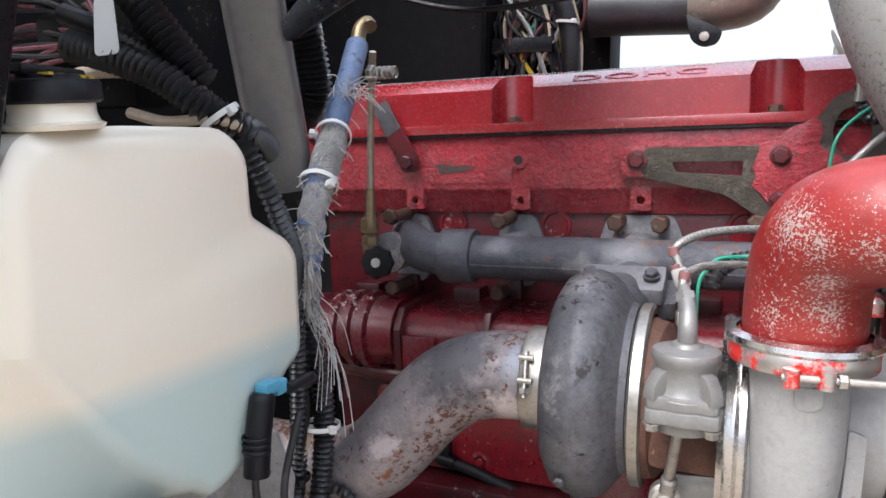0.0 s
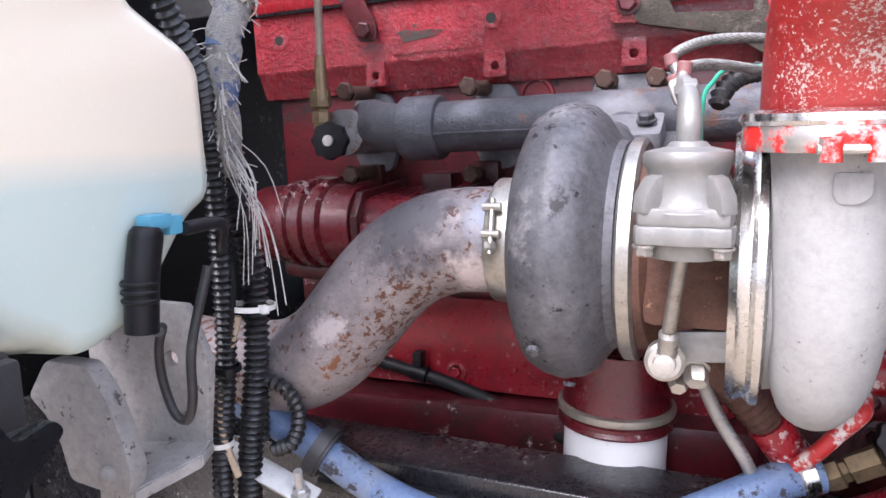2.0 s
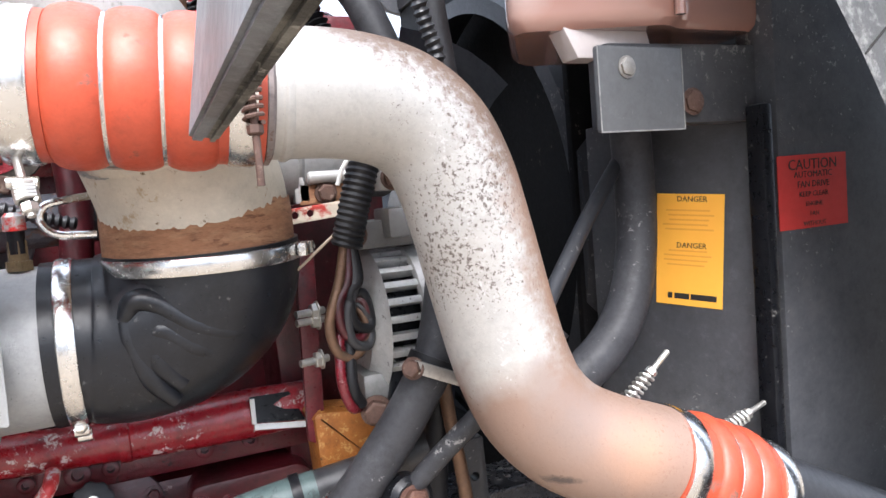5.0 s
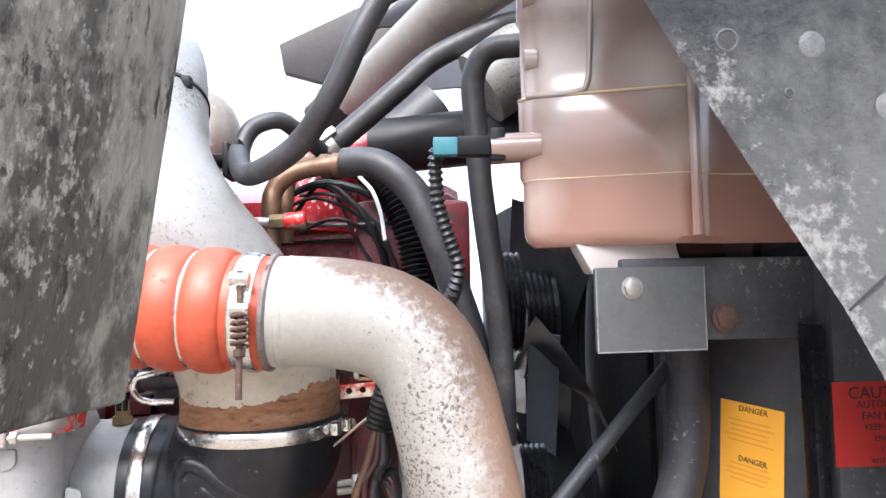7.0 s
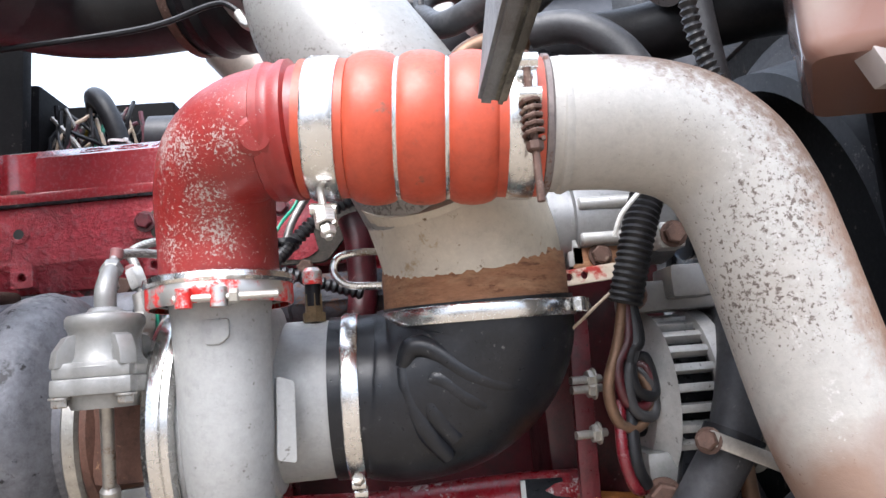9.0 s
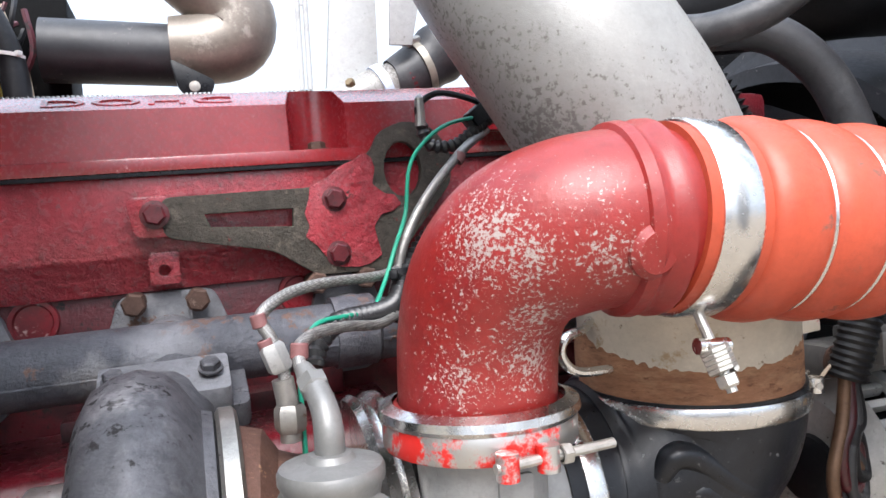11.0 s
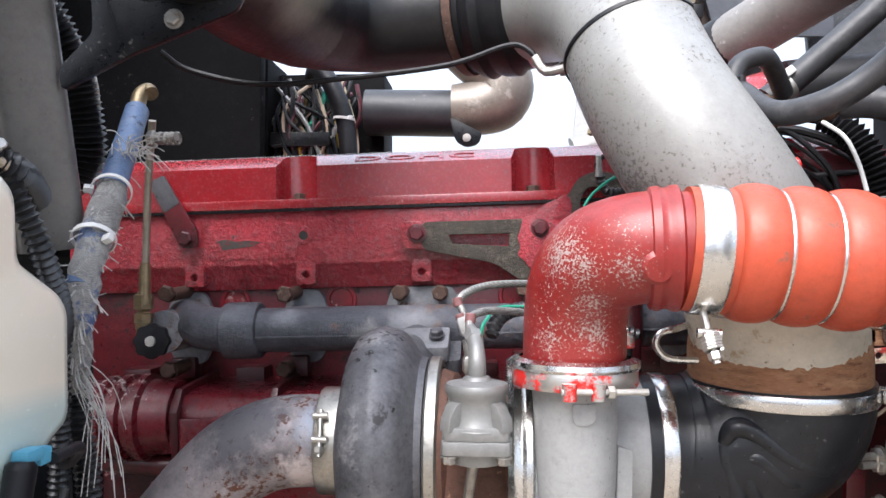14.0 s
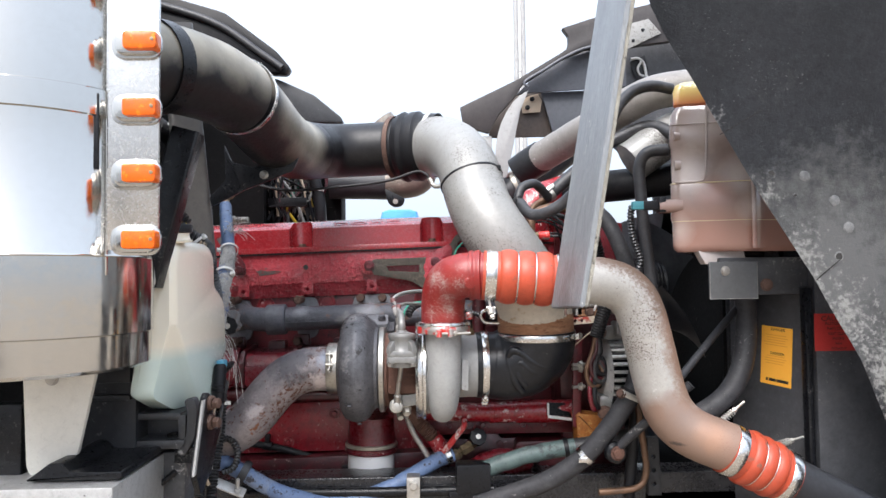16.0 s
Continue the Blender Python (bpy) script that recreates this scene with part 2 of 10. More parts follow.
# near-black for parts deep in the bay; their shade is in the colour
BLACK_MATTE = material("deep_shade_black", (0.0045, 0.0045, 0.005), 0.75, 0, (0.012, 0.0105, 0.0095), 0.35, 4, 0.2, 0.1, 120, 0.8, None, (0.05, 0.045, 0.04), 0.04, 60, soft=0.35, spec=0.12, cluster=0.5)
BLACK_DULL = material("dusty_black_panel", (0.027, 0.028, 0.032), 0.45, 0, (0.062, 0.062, 0.066), 0.42, 5, 0.2, 0.2, 120, 0.6, None, (0.16, 0.155, 0.15), 0.07, 120, soft=0.35, spec=0.45, cluster=0.45)
GREY_PILLAR = material("grey_brown_pillar", (0.15, 0.146, 0.142), 0.34, 0.3, (0.085, 0.080, 0.078), 0.35, 4, 0.12, 0.1, 160, 0.45, soft=0.4)
FENDER = material("gritty_fender_liner", (0.024, 0.025, 0.029), 0.42, 0, (0.055, 0.055, 0.056), 0.30, 30, 0.3, 0.6, 170, 0.7, None, (0.20, 0.195, 0.19), 0.01, 150, soft=0.3, cluster=0.3, relief=0.003)
PLANK = material("weathered_alloy_bar", (0.245, 0.258, 0.27), 0.45, 0.25, (0.145, 0.15, 0.158), 0.36, 24, 0.16, 0.5, 120, 0.6, 0.2, (0.60, 0.60, 0.59), 0.05, 60, stretch=(2.0, 2.0, 0.5), soft=0.5, relief=0.003, cluster=0.4)
PLANK_ROUGH = material("crusted_grey_bar", (0.325, 0.308, 0.262), 0.6, 0.05, (0.150, 0.140, 0.115), 0.45, 14, 0.22, 0.9, 120, 0.8, 0.0, (0.032, 0.029, 0.025), 0.20, 30, stretch=(1.6, 1.6, 0.7), soft=0.4, relief=0.005, cluster=0.35)
BLUE_HOSE = material("blue_grey_hose", (0.115, 0.175, 0.31), 0.5, 0, (0.24, 0.265, 0.30), 0.4, 14, 0.2, 0.3, 200, 0.7, None, (0.04, 0.04, 0.05), 0.28, 50, soft=0.3, cluster=0.3)
FRAY = material("frayed_grey_braid", (0.50, 0.495, 0.48), 0.85, 0, (0.14, 0.14, 0.145), 0.40, 40, 0.3, 1.0, 260, None, None, (0.13, 0.20, 0.42), 0.32, 14, soft=0.22, relief=0.006)
FRINGE = material("pale_loose_thread", (0.50, 0.49, 0.47), 0.8, 0, (0.25, 0.25, 0.25), 0.3, 60, 0.15, 0.0, 200)
STAINED_PIPE = material("stained_grey_pipe", (0.24, 0.225, 0.21), 0.5, 0.1, (0.14, 0.115, 0.10), 0.45, 8, 0.12, 0.3, 150, 0.6, None, (0.40, 0.385, 0.37), 0.15, 60, soft=0.4)
WHITE_TIE = material("white_nylon", (0.72, 0.72, 0.70), 0.4, 0, None, 0, 20, 0.05, 0.05, 100)
WHITE_CAN = material("white_filter_paint", (0.74, 0.74, 0.74), 0.32, 0, (0.62, 0.60, 0.57), 0.12, 20, 0.04, 0.05, 150)
AMBER = material("amber_lens", (0.72, 0.115, 0.004), 0.14, 0, (0.85, 0.23, 0.01), 0.35, 90, 0.15, 0.1, 200, 0.14)
ORANGE_LABEL = material("orange_label", (0.95, 0.46, 0.055), 0.5, 0, None, 0, 20, 0.04, 0.02, 100)
RED_LABEL = material("red_label", (0.42, 0.03, 0.025), 0.45, 0, None, 0, 20, 0.08, 0.02, 100)
INK = material("black_ink", (0.02, 0.018, 0.016), 0.6, 0, None, 0, 20, 0.05, 0.0, 100)
INK_BROWN = material("faint_print", (0.80, 0.36, 0.045), 0.6, 0, None, 0, 20, 0.05, 0.0, 100)
GREEN_WIRE = material("green_wire", (0.02, 0.30, 0.19), 0.4, 0, None, 0, 20, 0.1, 0.0, 100)
LOOM = material("dusty_black_loom", (0.020, 0.020, 0.022), 0.34, 0, (0.05, 0.049, 0.048), 0.35, 40, 0.25, 0.2, 160, 0.55, soft=0.3, spec=0.6)
BRAID = material("steel_braid", (0.52, 0.505, 0.48), 0.38, 0.6, (0.36, 0.345, 0.325), 0.4, 60, 0.2, 0.4, 420)
BLUE_CLIP = material("light_blue_plastic", (0.10, 0.36, 0.52), 0.4, 0, None, 0, 20, 0.1, 0.05, 100)
TEAL_CLIP = material("teal_plastic", (0.05, 0.22, 0.26), 0.4, 0, None, 0, 20, 0.1, 0.05, 100)
YELLOW = material("yellow_wire", (0.55, 0.38, 0.03), 0.45, 0, None, 0, 20, 0.1, 0.0, 100)
WIRE_DARK = material("dark_red_wire", (0.10, 0.025, 0.035), 0.45, 0, (0.035, 0.03, 0.03), 0.45, 30, 0.2, 0.0, 100)
WIRE_TAN = material("tan_cable", (0.48, 0.38, 0.28), 0.55, 0, None, 0, 20, 0.12, 0.1, 150)
COPPER = material("copper_tube", (0.165, 0.095, 0.058), 0.45, 0.5, (0.085, 0.062, 0.05), 0.45, 40, 0.2, 0.2, 200, soft=0.2)
OCHRE = material("ochre_painted_iron", (0.36, 0.125, 0.024), 0.5, 0.1, (0.52, 0.28, 0.09), 0.35, 90, 0.2, 0.4, 200, None, None, (0.10, 0.04, 0.015), 0.2, 40)
GROUND = material("tan_gravel_yard", (0.26, 0.215, 0.165), 0.9, 0, (0.19, 0.16, 0.125), 0.4, 2.5, 0.15, 0.6, 60)
CAB_WHITE = material("cream_cab_paint", (0.70, 0.67, 0.60), 0.3, 0, (0.62, 0.58, 0.5), 0.2, 3, 0.06, 0.03, 120, coat=0.3)
# fan plastic lightened in colour to stand for sky reflected on the blades
FAN_GREY = material("sky_toned_fan_plastic", (0.085, 0.090, 0.10), 0.34, 0, (0.15, 0.153, 0.16), 0.4, 6, 0.2, 0.15, 140, 0.45, soft=0.35)
FAR_WHITE = material("far_pale_wall", (0.75, 0.76, 0.77), 0.8, 0, None, 0, 2, 0.05, 0.0, 40)
FAR_BLUE = material("far_blue_tarp", (0.05, 0.25, 0.60), 0.6, 0, None, 0, 2, 0.1, 0.0, 40)


def translucent(name, base, trans, rough, second, lo, hi, zfade):
    """Cloudy tank plastic; the level of the fluid inside tints it below a height."""
    m = material(name, base, rough, 0, second, 0.5, 5, 0.015, 0.0, 160, rough, soft=0.5)
    n, l = m.node_tree.nodes, m.node_tree.links
    b = n["Principled BSDF"]
    src = b.inputs["Base Color"].links[0].from_socket
    tc, sep = n.new("ShaderNodeTexCoord"), n.new("ShaderNodeSeparateXYZ")
    l.new(tc.outputs["Object"], sep.inputs["Vector"])
    nz = n.new("ShaderNodeTexNoise")
    nz.inputs["Scale"].default_value = 9.0
    l.new(tc.outputs["Object"], nz.inputs["Vector"])
    ad = n.new("ShaderNodeMath")
    ad.operation, ad.inputs[1].default_value = "MULTIPLY_ADD", 0.012
    l.new(nz.outputs["Fac"], ad.inputs[0])
    l.new(sep.outputs["Z"], ad.inputs[2])
    r = n.new("ShaderNodeMapRange")
    r.inputs["From Min"].default_value, r.inputs["From Max"].default_value = zfade
    l.new(ad.outputs[0], r.inputs["Value"])
    x = n.new("ShaderNodeMix")
    x.data_type = "RGBA"
    l.new(r.outputs["Result"], x.inputs["Factor"])
    x.inputs["A"].default_value = (*lo, 1)
    l.new(src, x.inputs["B"])
    l.new(x.outputs["Result"], b.inputs["Base Color"])
    b.inputs["Coat Weight"].default_value, b.inputs["Coat Roughness"].default_value = 0.6, 0.16
    b.inputs["Subsurface Weight"].default_value = trans
    b.inputs["Subsurface Radius"].default_value = (0.03, 0.03, 0.025)
    return m


TANK_CREAM = translucent("cream_tank_plastic", (0.92, 0.85, 0.70), 0.06, 0.20, (0.90, 0.835, 0.71), (0.60, 0.715, 0.665), None, (1.446, 1.474))
# the paler second colour paints gleams into the cloudy pink
TANK_PINK = translucent("pinkish_tank_plastic", (0.255, 0.195, 0.172), 0.08, 0.12, (0.36, 0.30, 0.268), (0.36, 0.20, 0.16), None, (1.70, 1.80))


def stain(m, axis, lo, hi, colour, amount=1.0, wander=0.03, scale=12.0):
    """A stain that spreads over one end of a part, with a wandering edge."""
    n, l = m.node_tree.nodes, m.node_tree.links
    b = n["Principled BSDF"]
    src = b.inputs["Base Color"].links[0].from_socket
    tc, sep, nz = n.new("ShaderNodeTexCoord"), n.new("ShaderNodeSeparateXYZ"), n.new("ShaderNodeTexNoise")
    l.new(tc.outputs["Object"], sep.inputs["Vector"])
    nz.inputs["Scale"].default_value, nz.inputs["Detail"].default_value = scale, 8
    l.new(tc.outputs["Object"], nz.inputs["Vector"])
    ad = n.new("ShaderNodeMath")
    ad.operation, ad.inputs[1].default_value = "MULTIPLY_ADD", wander * 2
    l.new(nz.outputs["Fac"], ad.inputs[0])
    l.new(sep.outputs[axis], ad.inputs[2])
    r = n.new("ShaderNodeMapRange")
    r.inputs["From Min"].default_value, r.inputs["From Max"].default_value = lo + wander, hi + wander
    r.inputs["To Min"].default_value, r.inputs["To Max"].default_value = amount, 0.0
    l.new(ad.outputs[0], r.inputs["Value"])
    x = n.new("ShaderNodeMix")
    x.data_type = "RGBA"
    l.new(r.outputs["Result"], x.inputs["Factor"])
    l.new(src, x.inputs["A"])
    x.inputs["B"].default_value = (*colour, 1)
    l.new(x.outputs["Result"], b.inputs["Base Color"])


def spot(m, centre, reach, colour, cut=0.95, edge=0.1, scale=150.0, spread=0.9, amount=1.0, squash=(1, 1, 1), detail=8):
    """Wear or painted sheen that gathers about one place: flakes, rust, scuffs or gleams that thin out with distance
    from it.
    """
    n, l = m.node_tree.nodes, m.node_tree.links
    b = n["Principled BSDF"]
    src = b.inputs["Base Color"].links[0].from_socket
    tc, mp, ln, nz = n.new("ShaderNodeTexCoord"), n.new("ShaderNodeVectorMath"), n.new("ShaderNodeVectorMath"), n.new("ShaderNodeTexNoise")
    mp.operation = "SUBTRACT"
    mp.inputs[1].default_value = centre
    l.new(tc.outputs["Object"], mp.inputs[0])
    sc = n.new("ShaderNodeVectorMath")
    sc.operation = "MULTIPLY"
    sc.inputs[1].default_value = tuple(q / reach for q in squash)
    l.new(mp.outputs["Vector"], sc.inputs[0])
    ln.operation = "LENGTH"
    l.new(sc.outputs["Vector"], ln.inputs[0])
    nz.inputs["Scale"].default_value, nz.inputs["Detail"].default_value, nz.inputs["Roughness"].default_value = scale, detail, 0.7
    l.new(tc.outputs["Object"], nz.inputs["Vector"])
    ad = n.new("ShaderNodeMath")
    ad.operation, ad.inputs[1].default_value = "MULTIPLY_ADD", 4 * spread
    l.new(nz.outputs["Fac"], ad.inputs[0])
    iv = n.new("ShaderNodeMath")
    iv.operation, iv.inputs[0].default_value = "SUBTRACT", 1 - 2 * spread
    l.new(ln.outputs["Value"], iv.inputs[1])
    l.new(iv.outputs[0], ad.inputs[2])
    r = n.new("ShaderNodeMapRange")
    r.inputs["From Min"].default_value, r.inputs["From Max"].default_value = cut, cut + edge
    r.inputs["To Max"].default_value = amount
    l.new(ad.outputs[0], r.inputs["Value"])
    x = n.new("ShaderNodeMix")
    x.data_type = "RGBA"
    l.new(r.outputs["Result"], x.inputs["Factor"])
    l.new(src, x.inputs["A"])
    x.inputs["B"].default_value = (*colour, 1)
    l.new(x.outputs["Result"], b.inputs["Base Color"])


def weave(m, pitch, dark, amount=0.8):
    """Crossed threads of a braid: two sets of fine slanting bands."""
    n, l = m.node_tree.nodes, m.node_tree.links
    b = n["Principled BSDF"]
    src = b.inputs["Base Color"].links[0].from_socket
    tc = n.new("ShaderNodeTexCoord")
    facs = []
    for tilt in (0.7, -0.7):
        mp, wv = n.new("ShaderNodeMapping"), n.new("ShaderNodeTexWave")
        mp.inputs["Rotation"].default_value = (tilt, tilt, 0.3)
        l.new(tc.outputs["Object"], mp.inputs["Vector"])
        wv.bands_direction = "Z"
        wv.inputs["Scale"].default_value, wv.inputs["Distortion"].default_value, wv.inputs["Detail Scale"].default_value = 0.314 / pitch, 1.2, 1.5
        l.new(mp.outputs["Vector"], wv.inputs["Vector"])
        facs.append(wv.outputs["Fac"])
    mul = n.new("ShaderNodeMath")
    mul.operation = "MULTIPLY"
    l.new(facs[0], mul.inputs[0])
    l.new(facs[1], mul.inputs[1])
    r = n.new("ShaderNodeMapRange")
    r.inputs["From Min"].default_value, r.inputs["From Max"].default_value = 0.05, 0.45
    r.inputs["To Min"].default_value, r.inputs["To Max"].default_value = amount, 0.0
    l.new(mul.outputs[0], r.inputs["Value"])
    x = n.new("ShaderNodeMix")
    x.data_type = "RGBA"
    l.new(r.outputs["Result"], x.inputs["Factor"])
    l.new(src, x.inputs["A"])
    x.inputs["B"].default_value = (*dark, 1)
    l.new(x.outputs["Result"], b.inputs["Base Color"])


# pale patches paint gleams on the tank face, peach ones tint it
for at, reach in (((0.70, 0.65, 1.96), 0.09), ((0.66, 0.67, 1.85), 0.07), ((0.77, 0.64, 1.83), 0.06), ((0.80, 0.63, 1.75), 0.05), ((0.64, 0.68, 1.70), 0.05)):
    spot(TANK_PINK, at, reach, (0.58, 0.51, 0.47), 0.1, 0.8, 14, 0.15, 0.6)
for at, reach in (((0.72, 0.645, 1.785), 0.06), ((0.71, 0.645, 1.70), 0.05)):
    spot(TANK_PINK, at, reach, (0.42, 0.235, 0.19), 0.1, 0.8, 14, 0.15, 0.7)
weave(FRAY, 0.0011, (0.08, 0.08, 0.085), 0.35)
weave(BRAID, 0.0016, (0.10, 0.095, 0.09), 0.6)
stain(PIPE_WHITE, "Z", 1.29, 1.33, (0.245, 0.150, 0.108), 0.92, 0.05, 14.0)
for at, reach, tint in (((0.60, 0.575, 1.27), 0.06, (0.22, 0.165, 0.14)), ((0.66, 0.56, 1.23), 0.06, (0.40, 0.22, 0.14)), ((0.70, 0.555, 1.20), 0.05, (0.26, 0.16, 0.12)), ((0.575, 0.575, 1.31), 0.04, (0.26, 0.20, 0.17))):
    spot(PIPE_WHITE, at, reach, tint, 0.25, 0.7, 18, 0.3, 0.75)
for at, reach in (((0.4431, 0.6274, 1.642), 0.045), ((0.4895, 0.6274, 1.6317), 0.05), ((0.5308, 0.6274, 1.6059), 0.055), ((0.5599, 0.6244, 1.5647), 0.055), ((0.5786, 0.6198, 1.5136), 0.05)):
    spot(PIPE_WHITE, at, reach * 1.35, (0.155, 0.097, 0.066), 0.10, 0.45, 110, 0.35, 0.92)
for at, reach in (((0.588, 0.6154, 1.4681), 0.05), ((0.5987, 0.613, 1.4227), 0.05), ((0.6092, 0.6107, 1.3775), 0.05), ((0.624, 0.6086, 1.3326), 0.05)):
    spot(PIPE_WHITE, at, reach * 1.35, (0.24, 0.145, 0.098), 0.12, 0.5, 80, 0.3, 0.9)
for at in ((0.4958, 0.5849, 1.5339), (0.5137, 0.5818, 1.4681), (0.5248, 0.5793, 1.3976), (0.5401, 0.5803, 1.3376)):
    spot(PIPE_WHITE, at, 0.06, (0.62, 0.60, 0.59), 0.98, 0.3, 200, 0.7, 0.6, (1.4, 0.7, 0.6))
for at in ((0.4431, 0.6068, 1.6162), (0.5146, 0.6055, 1.5852), (0.462, 0.588, 1.5595), (0.5429, 0.5961, 1.5339), (0.549, 0.5844, 1.458)):
    spot(PIPE_WHITE, at, 0.06, (0.09, 0.072, 0.065), 1.12, 0.15, 260, 0.75, 0.85)
spot(PIPE_WHITE, (0.582, 0.578, 1.212), 0.03, (0.06, 0.045, 0.04), 0.45, 0.3, 60, 0.3, 0.9, (0.5, 1, 2.4))
for at, reach, cut in (((0.047, 0.6505, 1.592), 0.055, 0.98), ((0.066, 0.6406, 1.58), 0.045, 1.02), ((0.104, 0.623, 1.582), 0.045, 1.06), ((0.076, 0.652, 1.545), 0.045, 1.08), ((0.08, 0.6695, 1.515), 0.05, 1.02), ((0.035, 0.68, 1.51), 0.06, 1.2), ((0.1, 0.6279, 1.61), 0.05, 1.25)):
    spot(RED_FLAKE, at, reach * 1.2, (0.37, 0.32, 0.295), cut - 0.20, 0.16, 400, 0.85, 0.92)
spot(PIPE_HOT, (-0.3232, 0.8422, 1.3929), 0.12, (0.075, 0.072, 0.082), 0.35, 0.35, 24, 0.35, 0.9)
spot(PIPE_HOT, (-0.4012, 0.8058, 1.2213), 0.11, (0.19, 0.07, 0.03), 0.95, 0.15, 75, 0.75)
spot(PIPE_HOT, (-0.2504, 0.8266, 1.3253), 0.06, (0.56, 0.48, 0.46), 0.45, 0.35, 45, 0.4, 0.9)
spot(PIPE_HOT, (-0.4168, 0.8058, 1.2577), 0.06, (0.52, 0.46, 0.46), 0.62, 0.3, 38, 0.5, 0.8)
spot(PIPE_HOT, (-0.2816, 0.8266, 1.3149), 0.07, (0.15, 0.05, 0.025), 1.1, 0.12, 110, 0.8)
spot(PIPE_HOT, (-0.2296, 0.8318, 1.3877), 0.06, (0.25, 0.29, 0.36), 0.4, 0.4, 40, 0.3, 0.7)
for at, reach, tint in (((-0.14, 1.035, 1.50), 0.085, (0.27, 0.27, 0.29)), ((-0.33, 1.04, 1.51), 0.05, (0.25, 0.255, 0.28)), ((-0.20, 1.035, 1.475), 0.05, (0.34, 0.33, 0.33)), ((-0.42, 1.035, 1.51), 0.05, (0.18, 0.185, 0.205))):
    spot(MANIFOLD, at, reach, tint, 0.35, 0.6, 30, 0.35, 0.8)
for at, reach in (((-0.1828, 0.7538, 1.3929), 0.06), ((-0.1776, 0.7486, 1.2785), 0.05), ((-0.1568, 0.8422, 1.4865), 0.07), ((-0.1568, 0.967, 1.4657), 0.07)):
    spot(IRON, at, reach, (0.36, 0.345, 0.35), 0.72, 0.4, 40, 0.5, 0.8, (1.3, 1, 0.6))
for at in ((-0.136, 0.7486, 1.2889), (-0.1672, 0.7382, 1.3201), (-0.1464, 0.759, 1.4137), (-0.1256, 0.7694, 1.2577)):
    spot(IRON, at, 0.032, (0.022, 0.02, 0.02), 0.6, 0.25, 70, 0.5, 0.9)
for at, reach, cut in (((0.2306, 0.6923, 1.6896), 0.08, 0.9), ((0.2685, 0.6957, 1.6276), 0.09, 1.05), ((0.1811, 0.7329, 1.7675), 0.07, 1.05)):
    spot(PIPE_GREY, at, reach, (0.15, 0.14, 0.13), cut, 0.35, 130, 0.8, 0.7)
spot(FENDER, (0.906, 0.455, 1.601), 0.34, (0.20, 0.20, 0.195), 0.2, 0.6, 30, 0.3, 0.75, (1, 0.3, 0.9))
for at, reach in (((0.647, 0.455, 1.925), 0.05), ((0.744, 0.455, 1.752), 0.08), ((0.820, 0.455, 1.623), 0.11), ((0.895, 0.455, 1.493), 0.15), ((0.993, 0.455, 1.385), 0.2)):
    spot(FENDER, at, reach * 1.15, (0.42, 0.41, 0.39), 0.62, 0.5, 80, 0.75, 0.85, (1, 0.3, 0.9))
spot(FENDER, (0.655, 0.455, 1.915), 0.05, (0.42, 0.41, 0.39), 0.85, 0.3, 60, 0.7, 0.9, (1, 0.3, 1.6))
spot(PLANK_ROUGH, (0.29, 0.30, 1.60), 0.26, (0.050, 0.046, 0.038), 0.40, 0.4, 20, 0.8, 0.85, (1, 1, 0.8))
spot(PLANK_ROUGH, (0.29, 0.25, 1.66), 0.36, (0.52, 0.50, 0.44), 0.95, 0.25, 95, 0.8, 0.75)
spot(PLANK_ROUGH, (0.29, 0.25, 1.66), 0.36, (0.026, 0.024, 0.021), 1.02, 0.2, 60, 0.8, 0.85)
spot(PLANK, (0.29, 0.30, 1.53), 0.16, (0.12, 0.105, 0.10), 0.35, 0.5, 24, 0.5, 0.7, (1, 1, 0.7))


# ---- tools ----
def part(name, bm, mat, parent=None, label="", smooth=True, kind=""):
    """Links a bmesh, built in place, as one mesh object under a thing or a part."""
    me = bpy.data.meshes.new(name)
    bmesh.ops.recalc_face_normals(bm, faces=bm.faces)
    if smooth:
        for f in bm.faces:
            f.smooth = True
        for e in bm.edges:
            if len(e.link_faces) == 2 and e.calc_face_angle(0) > 0.6:
                e.smooth = False
    bm.to_mesh(me)
    bm.free()
    me.materials.append(mat)
    ob = new(name, me)
    if parent is not None:
        ob.parent = parent
        p, q = parent.matrix_basis.copy(), parent.parent
        while q is not None:
            p, q = q.matrix_basis @ p, q.parent
        if parent.type == "EMPTY":
            ob.matrix_parent_inverse = p.inverted()
    return tagged(ob, label, kind=kind)


def thing(name, label, category, at=(0, 0, 0), group="", kind=""):
    ob = new(name)
    ob.empty_display_size = 0.05
    ob.matrix_basis = Matrix.Translation(at)
    return tagged(ob, label, category, group, kind)


def V(*a):
    return Vector(a[0] if len(a) == 1 else a)


def smooth_path(pts, n=6):
    """Catmull-Rom through the points; a point may carry further values (radius) after x, y, z."""
    p = [np.array(q, float) for q in pts]
    if len(p) < 3:
        return [p[0] + (p[1] - p[0]) * i / n for i in range(n + 1)]
    p = [2 * p[0] - p[1]] + p + [2 * p[-1] - p[-2]]
    out = []
    for i in range(1, len(p) - 2):
        a, b, c, d = p[i - 1:i + 3]
        for k in range(n):
            t = k / n
            out.append(0.5 * ((2 * b) + (c - a) * t + (2 * a - 5 * b + 4 * c - d) * t * t + (3 * b - 3 * c + d - a) * t ** 3))
    return out + [p[-2]]


